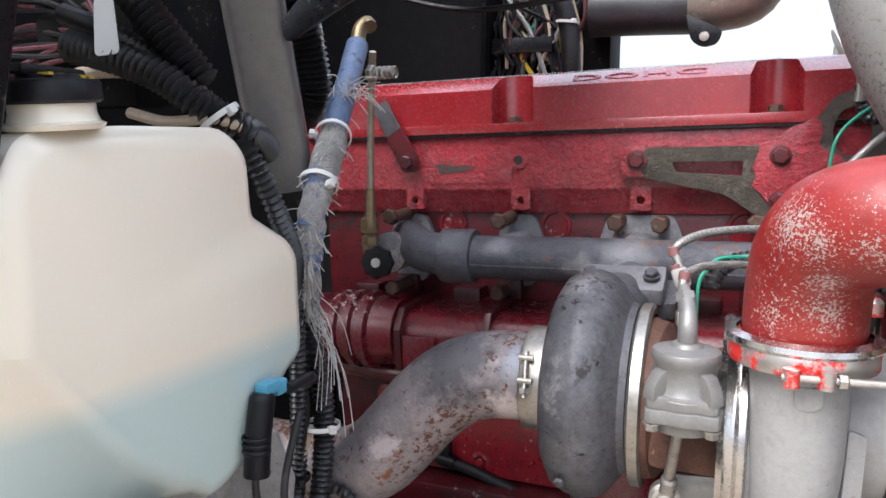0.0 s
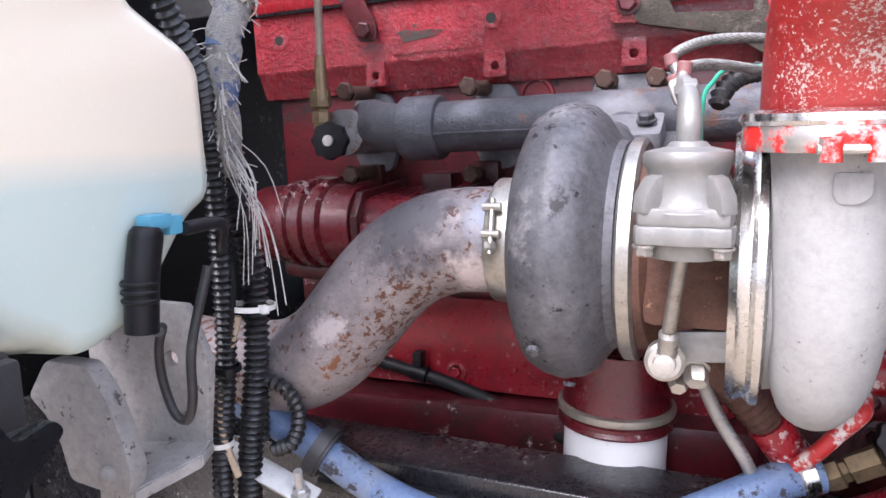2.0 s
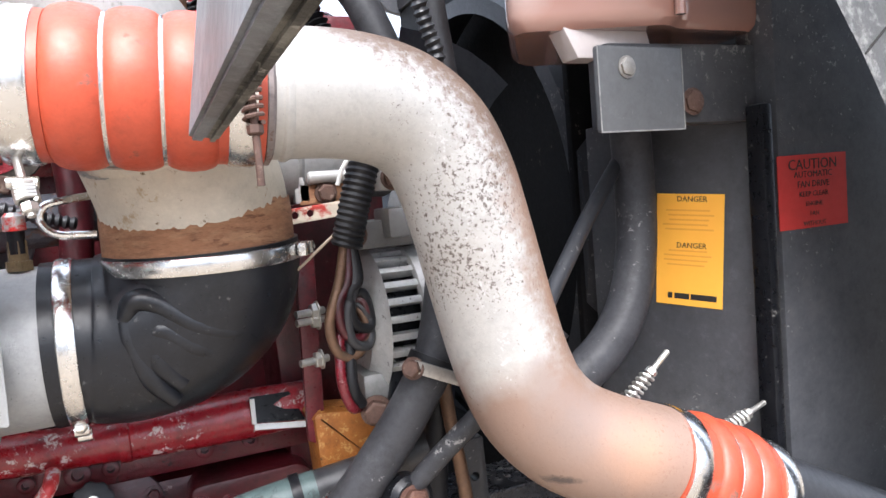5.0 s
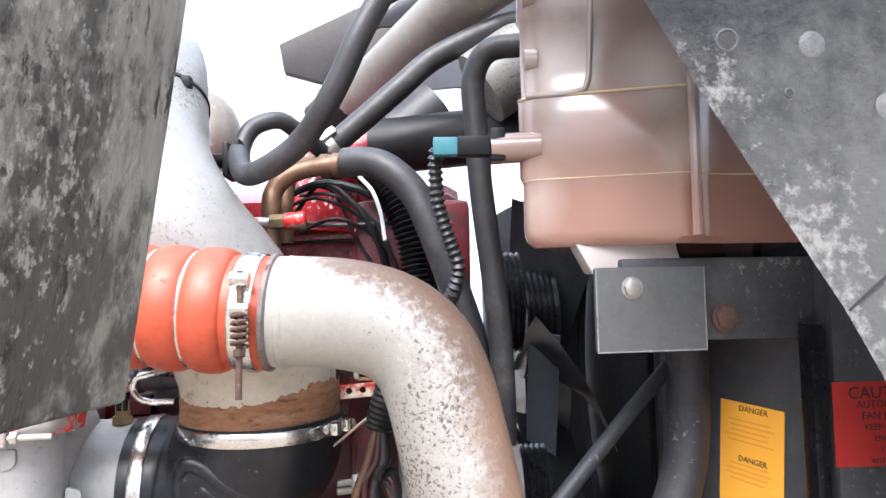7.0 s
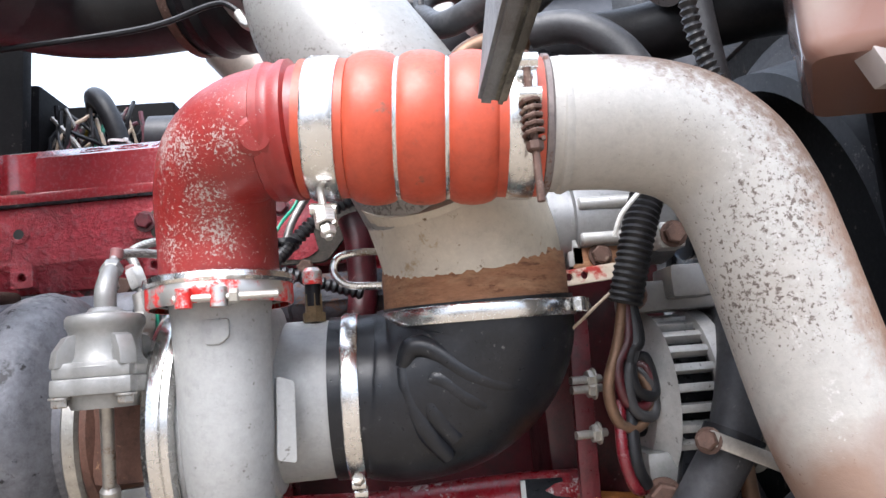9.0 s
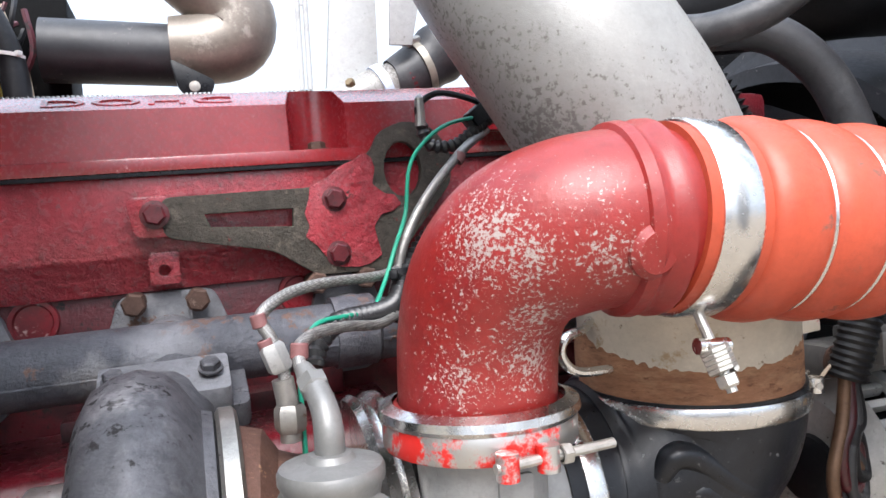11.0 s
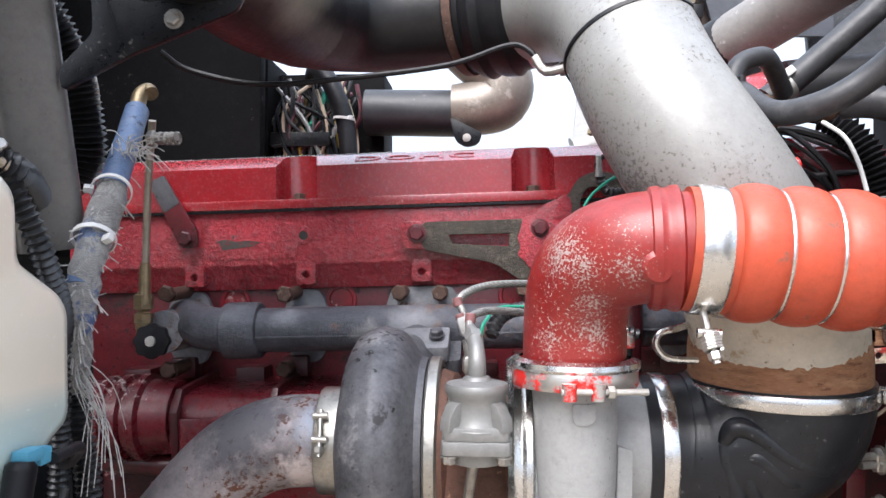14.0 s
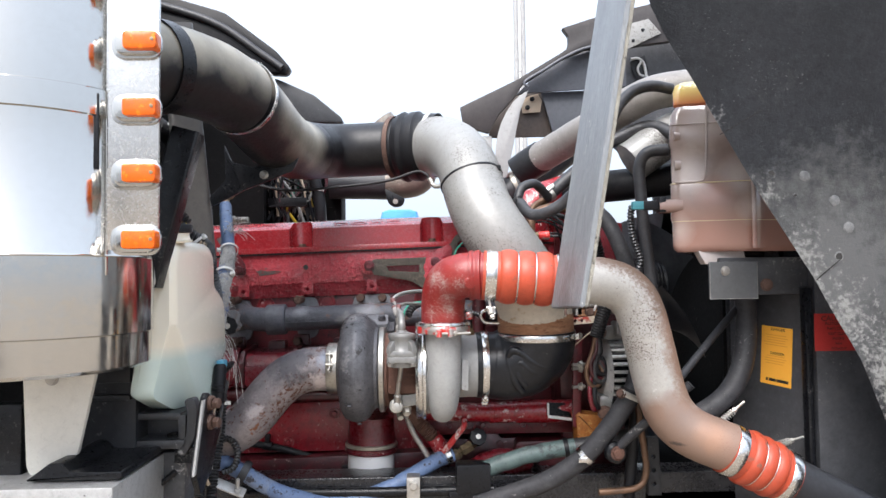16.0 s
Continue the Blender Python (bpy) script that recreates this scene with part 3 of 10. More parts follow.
def tube(bm, pts, r, seg=16, n=6, caps=True, flat=1.0, wob=0.0, bore=0.0):
    """A swept round tube; r is a radius, or a function of 0..1 along the way. bore: wall thickness of an open end."""
    path = smooth_path(pts, n)
    q = [Vector(a[:3]) for a in path]
    length = [0.0]
    for a, b in zip(q, q[1:]):
        length.append(length[-1] + (b - a).length)
    total = max(length[-1], 1e-6)
    tangent = (q[1] - q[0]).normalized()
    side = tangent.orthogonal().normalized()
    rings = []
    for i, c in enumerate(q):
        tn = ((q[min(i + 1, len(q) - 1)] - q[max(i - 1, 0)])).normalized()
        side = (side - tn * side.dot(tn)).normalized()
        up = tn.cross(side)
        rad = r(length[i] / total) if callable(r) else r
        if len(path[i]) > 3:
            rad = path[i][3]
        if wob:
            c = c + Vector((noise.noise(c * 40), noise.noise(c * 40 + Vector((9, 0, 0))), noise.noise(c * 40 + Vector((0, 9, 0))))) * wob
        rings.append([bm.verts.new(c + (side * math.cos(2 * math.pi * k / seg) + up * math.sin(2 * math.pi * k / seg) * flat) * rad) for k in range(seg)])
    for a, b in zip(rings, rings[1:]):
        for k in range(seg):
            bm.faces.new((a[k], a[(k + 1) % seg], b[(k + 1) % seg], b[k]))
    if caps:
        bm.faces.new(rings[0][::-1])
        bm.faces.new(rings[-1])
    return rings


def corrugated(bm, pts, r, pitch=0.008, depth=0.19, seg=12):
    """Split-loom conduit: a tube whose radius ripples along its length."""
    path = smooth_path(pts, 8)
    total = sum((Vector(b[:3]) - Vector(a[:3])).length for a, b in zip(path, path[1:]))
    count = max(4, int(total / pitch))
    fine = []
    acc, j = 0.0, 0
    seglen = [(Vector(b[:3]) - Vector(a[:3])).length for a, b in zip(path, path[1:])]
    for i in range(count * 2 + 1):
        target = total * i / (count * 2)
        while j < len(seglen) - 1 and acc + seglen[j] < target:
            acc += seglen[j]
            j += 1
        t = min(1, max(0, (target - acc) / max(seglen[j], 1e-9)))
        c = path[j][:3] * (1 - t) + path[j + 1][:3] * t
        fine.append((*c, r * (1 + (depth if i % 2 else -depth))))
    tube(bm, fine, r, seg, 1)


def lathe(bm, profile, at, axis, seg=32, arc=2 * math.pi, ref=None):
    """Turns a profile of (along, radius) about an axis through at."""
    ax = Vector(axis).normalized()
    sd = (Vector(ref) if ref else ax.orthogonal()).normalized()
    sd = (sd - ax * sd.dot(ax)).normalized()
    up = ax.cross(sd)
    at = Vector(at)
    full = arc > 6.28
    cnt = seg if full else seg + 1
    rings = []
    for a, r in profile:
        if r < 1e-5:
            rings.append([bm.verts.new(at + ax * a)] * cnt)
        else:
            rings.append([bm.verts.new(at + ax * a + (sd * math.cos(arc * k / seg) + up * math.sin(arc * k / seg)) * r) for k in range(cnt)])
    for a, b in zip(rings, rings[1:]):
        for k in range(seg):
            k2 = (k + 1) % cnt
            vs = []
            for v in (a[k], a[k2], b[k2], b[k]):
                if v not in vs:
                    vs.append(v)
            if len(vs) > 2:
                bm.faces.new(vs)
    return rings


def cyl(bm, a, b, r, seg=20, bev=0.0):
    a, b = Vector(a), Vector(b)
    h = (b - a).length
    e = min(bev, h * 0.3, r * 0.5)
    prof = [(0, 0), (0, r - e), (e, r), (h - e, r), (h, r - e), (h, 0)] if e else [(0, 0), (0, r), (h, r), (h, 0)]
    lathe(bm, prof, a, b - a, seg)


def box(bm, lo, hi, bev=0.003, m=None, seg=2):
    t = bmesh.ops.create_cube(bm, size=1.0)
    vs = t["verts"]
    lo, hi = Vector(lo), Vector(hi)
    for v in vs:
        v.co = Vector(((lo[i] + hi[i]) / 2 + v.co[i] * (hi[i] - lo[i]) for i in range(3)))
    if bev:
        es = list({e for v in vs for e in v.link_edges})
        got = bmesh.ops.bevel(bm, geom=es, offset=bev, segments=seg, affect="EDGES", profile=0.6)
        vs = list({v for f in got["faces"] for v in f.verts} | {v for v in vs if v.is_valid})
    if m is not None:
        bmesh.ops.transform(bm, matrix=m, verts=[v for v in vs if v.is_valid])


def prism(bm, outline, depth, m=None, bev=0.0, holes=()):
    """An outline in (x, y) pushed out along z by depth; holes are outlines too. m places it."""
    tmp = bmesh.new()
    loops = []
    for o in (outline, *holes):
        vs = [tmp.verts.new((x, y, 0)) for x, y in o]
        loops += [tmp.edges.new((vs[i], vs[(i + 1) % len(vs)])) for i in range(len(vs))]
    bmesh.ops.triangle_fill(tmp, edges=loops, use_beauty=True)
    got = bmesh.ops.extrude_face_region(tmp, geom=tmp.faces[:])
    for v in got["geom"]:
        if isinstance(v, bmesh.types.BMVert):
            v.co.z += depth
    bmesh.ops.recalc_face_normals(tmp, faces=tmp.faces)
    bmesh.ops.dissolve_limit(tmp, angle_limit=0.02, verts=tmp.verts, edges=tmp.edges)
    if bev:
        es = [e for e in tmp.edges if len(e.link_faces) == 2 and e.calc_face_angle(0) > 0.5]
        bmesh.ops.bevel(tmp, geom=es, offset=bev, segments=2, affect="EDGES", profile=0.6)
    if m is not None:
        bmesh.ops.transform(tmp, matrix=m, verts=tmp.verts)
    me = bpy.data.meshes.new("tmp")
    tmp.to_mesh(me)
    tmp.free()
    bm.from_mesh(me)
    bpy.data.meshes.remove(me)


def round_outline(pts, r, n=4):
    """Rounds the corners of a closed outline."""
    out = []
    k = len(pts)
    for i in range(k):
        p, a, b = V(pts[i][0], pts[i][1]), V(pts[i - 1][0], pts[i - 1][1]), V(pts[(i + 1) % k][0], pts[(i + 1) % k][1])
        da, db = (a - p), (b - p)
        e = min(r, da.length * 0.45, db.length * 0.45)
        s, t = p + da.normalized() * e, p + db.normalized() * e
        for j in range(n + 1):
            u = j / n
            q = s * (1 - u) ** 2 + p * 2 * u * (1 - u) + t * u * u
            out.append((q.x, q.y))
    return out


def frame_m(at, x, z):
    """A matrix with its x along x and its z along z (squared up)."""
    x, z = Vector(x).normalized(), Vector(z).normalized()
    y = z.cross(x).normalized()
    x = y.cross(z)
    return Matrix.Translation(at) @ Matrix((x, y, z)).transposed().to_4x4()


def hexhead(bm, at, axis, r, h, washer=0.0):
    """A hexagon bolt head with a chamfered top and, if asked, a washer face."""
    if washer:
        lathe(bm, [(0, 0), (0, washer), (h * 0.2, washer), (h * 0.25, r * 0.9)], at, axis, 16)
    lathe(bm, [(h * 0.15, r * 0.8), (h * 0.2, r), (h * 0.85, r), (h, r * 0.82), (h, 0)], at, axis, 6)


def bolt_thing(parent, at, axis, r=0.009, h=0.009, mat=None, name="bolt", washer=True):
    bm = bmesh.new()
    hexhead(bm, at, axis, r, h, r * 1.25 if washer else 0)
    return part(name, bm, mat or BOLT, parent)


def band(bm, at, axis, r, w, t=0.0015, seg=40):
    lathe(bm, [(-w / 2, r), (-w / 2, r + t), (w / 2, r + t), (w / 2, r), (-w / 2, r)], at, axis, seg)


def text_mesh(body, size, depth=0.0006):
    """Letters in the built-in font as a bmesh, in the plane of x and y, centred."""
    cu = bpy.data.curves.new("text", "FONT")
    cu.body, cu.size, cu.align_x, cu.align_y, cu.extrude = body, size, "CENTER", "CENTER", depth
    cu.resolution_u = 2
    ob = bpy.data.objects.new("text", cu)
    me = bpy.data.meshes.new_from_object(ob)
    bm = bmesh.new()
    bm.from_mesh(me)
    bpy.data.objects.remove(ob)
    bpy.data.curves.remove(cu)
    bpy.data.meshes.remove(me)
    return bm

# ---- setting ----
bm = bmesh.new()
bmesh.ops.create_grid(bm, x_segments=60, y_segments=60, size=1500)
for v in bm.verts:
    v.co.z = 0.0
tagged(part("ground", bm, GROUND, smooth=False), "pale dusty gravel yard under the truck", "ground", kind="structure")

# the engine sits nose-up by under two degrees
TILT_M = Matrix.Translation((-0.14, 1.165, 1.57)) @ pose(0, 0, 0, 0, -1.78, 0) @ Matrix.Translation((0.14, -1.165, -1.57))


def epart(name, bm, mat, parent, label="", smooth=True):
    bm.transform(TILT_M)
    return part(name, bm, mat, parent, label, smooth)


# ---- engine ----
engine = thing("diesel_engine", "large red painted six cylinder truck diesel engine", "engine", (-0.1, 1.4, 1.0))
X0, X1 = -0.74, 0.58
POCKETS = (-0.348, 0.052, 0.452)
PROF = [(1.168, 1.7565), (1.198, 1.777), (1.215, 1.781)]


def pocket_y(x):
    """Where the front face stands: a rounded pocket is sunk round each cover bolt."""
    for cx in POCKETS:
        d = abs(x - cx)
        if d < 0.031:
            return 1.186 + math.sqrt(max(0.0, 0.031 ** 2 - d * d)) * 0.8
        if d < 0.036:
            return 1.168 + (0.036 - d) / 0.005 * 0.018
    return 1.168


def cover_z(y):
    for (ya, za), (yb, zb) in zip(PROF, PROF[1:]):
        if y <= yb:
            return za + (zb - za) * max(0.0, (y - ya) / (yb - ya))
    return PROF[-1][1]


bm = bmesh.new()
xs = sorted({X0, X0 + 0.012, X1, X1 + 0.02, *[cx + s * d for cx in POCKETS for d in (0, 0.006, 0.012, 0.018, 0.023, 0.027, 0.0295, 0.031, 0.036, 0.0365) for s in (-1, 1)]})
cols = []
for x in xs:
    y0 = pocket_y(x)
    drop = 0.012 if x in (xs[0], xs[-1]) else 0.0
    col = [(x, y0, 1.699), (x, y0, cover_z(y0) - drop)]
    for y in (1.1981, 1.2151):
        y = max(y, y0 + 0.0002)
        col.append((x, y, cover_z(y) - drop))
    col += [(x, 1.50, 1.781 - drop), (x, 1.54, 1.757 - drop), (x, 1.545, 1.699)]
    cols.append([bm.verts.new(p) for p in col])
for p, q in zip(cols, cols[1:]):
    for k in range(6):
        bm.faces.new((p[k], q[k], q[k + 1], p[k + 1]))
bm.faces.new(cols[0])
bm.faces.new(cols[-1][::-1])
box(bm, (X0 - 0.005, 1.160, 1.684), (X1 + 0.035, 1.56, 1.7005), 0.003)
cover = epart("valve_cover", bm, RED_COVER, engine, "smooth glossy red valve cover with bolt pockets")
bm = text_mesh("DOHC", 0.030, 0.0012)
bm.transform(frame_m((-0.148, 1.1835, 1.7668), (1, 0, 0), (0, -0.577, 0.816)) @ Matrix.Diagonal((2.35, 0.82, 1, 1)))
epart("raised_letters", bm, RED_COVER, cover, smooth=False)
for cx in (-0.348, 0.052, 0.452):
    bm = bmesh.new()
    hexhead(bm, (cx, 1.186, 1.7005), (0, 0, 1), 0.011, 0.011, 0.017)
    epart("cover_bolt", bm, BOLT_RUST, cover)
# serrated silver gasket edge along the top of the cover
bm = bmesh.new()
for i in range(150):
    x = X0 + 0.02 + i * 0.0052
    box(bm, (x, 1.2135, 1.7800), (x + 0.003, 1.2175, 1.7826), 0)
epart("gasket_edge", bm, STEEL, engine, smooth=False)

bm = bmesh.new()
sec = [(1.165, 1.680), (1.165, 1.590), (1.172, 1.582), (1.186, 1.548), (1.56, 1.548), (1.56, 1.680)]
prism(bm, sec, X1 - X0 + 0.02, frame_m((X0 - 0.01, 0, 0), (0, 1, 0), (1, 0, 0)), 0.003)
epart("rocker_housing", bm, RED_CAST, engine, "rough cast red rocker housing")
bm = bmesh.new()
box(bm, (X0, 1.158, 1.6795), (X1, 1.2, 1.6835), 0)
epart("gasket_line", bm, BLACK_PAINT, engine, smooth=False)
for x in (-0.528, -0.334, -0.138, 0.06, 0.26):
    bm = bmesh.new()
    hole = [(0.0065 * math.cos(a), 0.0065 * math.sin(a) - 0.001) for a in [i * math.pi / 6 for i in range(12)]]
    prism(bm, round_outline([(-0.0165, 0.020), (-0.0165, -0.017), (0.0165, -0.017), (0.0165, 0.020)], 0.004), 0.022,
          frame_m((x, 1.184, 1.5725), (1, 0, 0), (0, -1, 0)), 0.0015, [hole[::-1]])
    epart("bolt_lug", bm, RED_CAST, engine)
for x, z in ((-0.337, 1.638), (-0.70, 1.64)):
    bm = bmesh.new()
    lathe(bm, [(0, 0.016), (0.003, 0.0145), (0.0036, 0.0085), (0.0030, 0.0075)], (x, 1.1655, z), (0, -1, 0), 20)
    epart("threaded_boss", bm, RED_CAST, engine)
    # a black disc paints the dark inside of the bolt hole
    bm = bmesh.new()
    lathe(bm, [(0.0, 0.0077), (0.0034, 0.0077), (0.0034, 0)], (x, 1.1655, z), (0, -1, 0), 16)
    epart("bolt_hole_disc", bm, INK, engine)
bm = bmesh.new()
prism(bm, round_outline([(-0.50, 1.600), (-0.35, 1.600), (-0.345, 1.652), (-0.50, 1.655)], 0.008), 0.003, frame_m((0, 1.1655, 0), (1, 0, 0), (0, -1, 0)) @ pose(0, 0, 0), 0.001)
epart("raised_pad", bm, RED_CAST, engine)
bm = bmesh.new()
pts = [(-0.484, 1.633), (-0.470, 1.635), (-0.455, 1.631), (-0.43, 1.632), (-0.41, 1.629), (-0.425, 1.622), (-0.455, 1.619), (-0.478, 1.617)]
prism(bm, pts, 0.0008, frame_m((0, 1.1620, 0), (1, 0, 0), (0, -1, 0)))
epart("rubbed_patch", bm, material("rubbed_bare_patch", (0.075, 0.062, 0.055), 0.6, 0.1, (0.20, 0.03, 0.035), 0.45, 60, 0.3, 0.8, 150), engine)

# cylinder head side, with core plugs, and the block below it
bm = bmesh.new()
box(bm, (X0 + 0.01, 1.195, 1.36), (X1 - 0.02, 1.55, 1.55), 0.006)
epart("cylinder_head", bm, RED, engine)
for x in (-0.468, -0.281, 0.015, 0.2):
    bm = bmesh.new()
    lathe(bm, [(0, 0.027), (0.004, 0.026), (0.004, 0.021), (0.001, 0.019), (0.001, 0)], (x, 1.195, 1.527), (0, -1, 0), 28)
    epart("core_plug", bm, RED_CAST if x > 0.1 else RED_SIDE, engine)
for i in range(6):
    x = X0 + 0.09 + i * 0.195
    bm = bmesh.new()
    box(bm, (x, 1.150, 1.385), (x + 0.05, 1.2, 1.42), 0.006)
    box(bm, (x + 0.075, 1.165, 1.40), (x + 0.12, 1.2, 1.435), 0.005)
    epart("head_lug", bm, RED_DEEP, engine)
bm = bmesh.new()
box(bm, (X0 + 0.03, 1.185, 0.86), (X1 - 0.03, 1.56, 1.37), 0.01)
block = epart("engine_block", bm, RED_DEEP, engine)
bm = bmesh.new()
prism(bm, round_outline([(-0.60, 1.095), (0.05, 1.080), (0.05, 1.245), (-0.16, 1.25), (-0.30, 1.235), (-0.60, 1.240)], 0.02), 0.065, frame_m((0, 1.19, 0), (1, 0, 0), (0, -1, 0)), 0.008)
epart("side_cover", bm, RED_SIDE, engine, "broad red painted side cover")
for x, z in ((-0.26, 1.20), (-0.52, 1.21), (-0.40, 1.12), (-0.02, 1.10)):
    bm = bmesh.new()
    lathe(bm, [(0, 0.017), (0.005, 0.016), (0.006, 0.010)], (x, 1.126, z), (0, -1, 0), 20)
    hexhead(bm, (x, 1.121, z), (0, -1, 0), 0.008, 0.007)
    epart("side_cover_bolt", bm, RED_SIDE, engine)
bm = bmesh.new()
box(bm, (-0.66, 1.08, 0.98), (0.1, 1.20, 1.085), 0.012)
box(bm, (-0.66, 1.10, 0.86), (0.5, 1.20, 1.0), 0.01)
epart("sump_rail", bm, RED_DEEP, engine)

# added block that keeps sky light out of the gap behind the alternator
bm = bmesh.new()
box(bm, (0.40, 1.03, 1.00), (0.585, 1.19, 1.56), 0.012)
epart("front_filler", bm, RED_DEEP, engine, "deep red block added to close the gap behind the alternator")
# oil cooler: a ribbed red drum and its flat cover along the block
bm = bmesh.new()
lathe(bm, [(-0.02, 0.0), (-0.02, 0.05), (0.0, 0.058), (0.05, 0.060), (0.055, 0.066), (0.066, 0.066), (0.07, 0.060), (0.078, 0.060), (0.082, 0.068), (0.094, 0.068), (0.098, 0.061),
           (0.107, 0.061), (0.111, 0.068), (0.123, 0.068), (0.128, 0.060), (0.17, 0.056), (0.17, 0)], (-0.69, 1.085, 1.352), (1, 0, 0), 32)
epart("cooler_drum", bm, RED_PIPE, engine)
bm = bmesh.new()
sec = round_outline([(1.04, 1.30), (1.035, 1.365), (1.055, 1.392), (1.2, 1.40), (1.2, 1.29)], 0.015)
prism(bm, sec, 0.62, frame_m((-0.52, 0, 0), (0, 1, 0), (1, 0, 0)), 0.003)
box(bm, (-0.50, 1.028, 1.305), (-0.44, 1.05, 1.36), 0.004)
box(bm, (-0.425, 1.030, 1.312), (-0.30, 1.05, 1.362), 0.006)
box(bm, (-0.28, 1.030, 1.312), (-0.12, 1.05, 1.362), 0.006)
epart("cooler_cover", bm, RED_PIPE, engine)
for x in (-0.51, -0.36, -0.24):
    bm = bmesh.new()
    prism(bm, [(1.026, 1.30), (1.022, 1.37), (1.045, 1.402), (1.20, 1.41), (1.20, 1.396), (1.05, 1.39), (1.036, 1.365), (1.038, 1.30)], 0.011, frame_m((x, 0, 0), (0, 1, 0), (1, 0, 0)), 0.001)
    epart("cooler_strap", bm, RED_DEEP, engine)
bm = bmesh.new()
tube(bm, [(-0.66, 1.09, 1.285), (-0.5, 1.085, 1.272), (-0.36, 1.09, 1.26), (-0.2, 1.1, 1.255)], 0.018, 14)
epart("coolant_tube", bm, RED_DEEP, engine)

# exhaust manifold with flanges and long bolts
manifold = thing("exhaust_manifold", "dark grey cast iron exhaust manifold with rusty bolts", "manifold", (-0.1, 1.1, 1.45))
bm = bmesh.new()
tube(bm, [(-0.545, 1.165, 1.500), (-0.52, 1.13, 1.500), (-0.485, 1.095, 1.492), (-0.44, 1.078, 1.488), (-0.39, 1.075, 1.487), (-0.3, 1.073, 1.487), (-0.2, 1.072, 1.487), (-0.05, 1.072, 1.486), (0.1, 1.075, 1.485), (0.3, 1.085, 1.485), (0.42, 1.10, 1.485)],
     0.0345, 28, 5)
epart("manifold_run", bm, MANIFOLD, manifold)
bm = bmesh.new()
lathe(bm, [(0, 0.034), (0, 0.042), (0.004, 0.0445), (0.052, 0.0445), (0.056, 0.042), (0.058, 0.034)], (-0.440, 1.0765, 1.487), (1, 0, 0), 32)
epart("slip_collar", bm, MANIFOLD, manifold)
bm = bmesh.new()
lathe(bm, [(0, 0.034), (0, 0.0395), (0.045, 0.0395), (0.05, 0.034)], (0.03, 1.0735, 1.487), (1, 0, 0), 32)
epart("slip_collar", bm, MANIFOLD, manifold)
bm = bmesh.new()
box(bm, (-0.385, 1.053, 1.4845), (0.35, 1.075, 1.4875), 0.0012, Matrix.Translation((0, -0.0145, -0.008)))
epart("casting_seam", bm, MANIFOLD, manifold)


def flange(x, w, mat):
    bm = bmesh.new()
    out = round_outline([(-w, 0.062), (w, 0.062), (w + 0.022, 0.0), (w * 0.9, -0.062), (-w * 0.9, -0.062), (-w - 0.022, 0.0)], 0.014)
    prism(bm, out, 0.016, frame_m((x, 1.196, 1.484), (1, 0, 0), (0, -1, 0)), 0.002)
    tube(bm, [(x, 1.19, 1.486), (x, 1.13, 1.487), (x, 1.08, 1.487)], 0.034, 20, 4)
    epart("port_flange", bm, mat, manifold)


for x, w in ((-0.545, 0.028), (-0.34, 0.026), (-0.139, 0.052), (0.07, 0.03), (0.27, 0.03)):
    flange(x, w, MANIFOLD_DUST)
for x, z, ln in ((-0.548, 1.548, 0.090), (-0.545, 1.425, 0.095), (-0.355, 1.542, 0.085), (-0.366, 1.418, 0.06), (-0.172, 1.539, 0.060), (-0.106, 1.537, 0.060), (-0.172, 1.43, 0.05), (0.03, 1.54, 0.05), (0.09, 1.54, 0.05), (0.25, 1.54, 0.05)):
    bm = bmesh.new()
    lathe(bm, [(0, 0.011), (ln - 0.016, 0.011), (ln - 0.016, 0.0125)], (x, 1.182, z), (0, -1, -0.05), 14)
    hexhead(bm, (x, 1.182 - ln + 0.016, z), (0, -1, -0.05), 0.0135, 0.014)
    epart("manifold_bolt", bm, BOLT_RUST, manifold)
# the foot that carries the turbocharger
bm = bmesh.new()
tube(bm, [(-0.135, 1.070, 1.476, 0.034), (-0.135, 1.055, 1.458, 0.041), (-0.138, 1.025, 1.432, 0.046), (-0.142, 0.98, 1.41, 0.046)], 0.046, 24, 5)
prism(bm, round_outline([(-0.068, -0.04), (0.068, -0.04), (0.068, 0.04), (-0.068, 0.04)], 0.01), 0.026, frame_m((-0.136, 1.03, 1.435), (1, 0, 0), (0, -0.35, 0.94)), 0.002)
epart("turbo_foot", bm, IRON, manifold)
bm = bmesh.new()
prism(bm, round_outline([(-0.058, -0.030), (0.058, -0.030), (0.058, 0.030), (-0.058, 0.030)], 0.006), 0.024, frame_m((-0.142, 1.005, 1.456), (1, 0, 0), (0, -0.40, 0.92)), 0.002)
epart("foot_plate", bm, MANIFOLD_DUST, manifold, "tan heat-stained flange plate")
for x in (-0.184, -0.101):
    bm = bmesh.new()
    hexhead(bm, (x, 0.990, 1.481), (0, -0.40, 0.92), 0.0095, 0.010, 0.0115)
    epart("foot_nut", bm, IRON, manifold)

# lifting bracket
bracket = thing("lifting_bracket", "half bare half red painted steel lifting eye bracket", "bracket", (0.02, 1.15, 1.55))
bm = bmesh.new()
hole = [(0.148 + 0.024 * math.cos(a), 1.668 + 0.034 * math.sin(a)) for a in [i * math.pi / 8 for i in range(16)]]
slot = [(-0.090, 1.631), (-0.084, 1.616), (0.008, 1.609), (0.010, 1.630)]
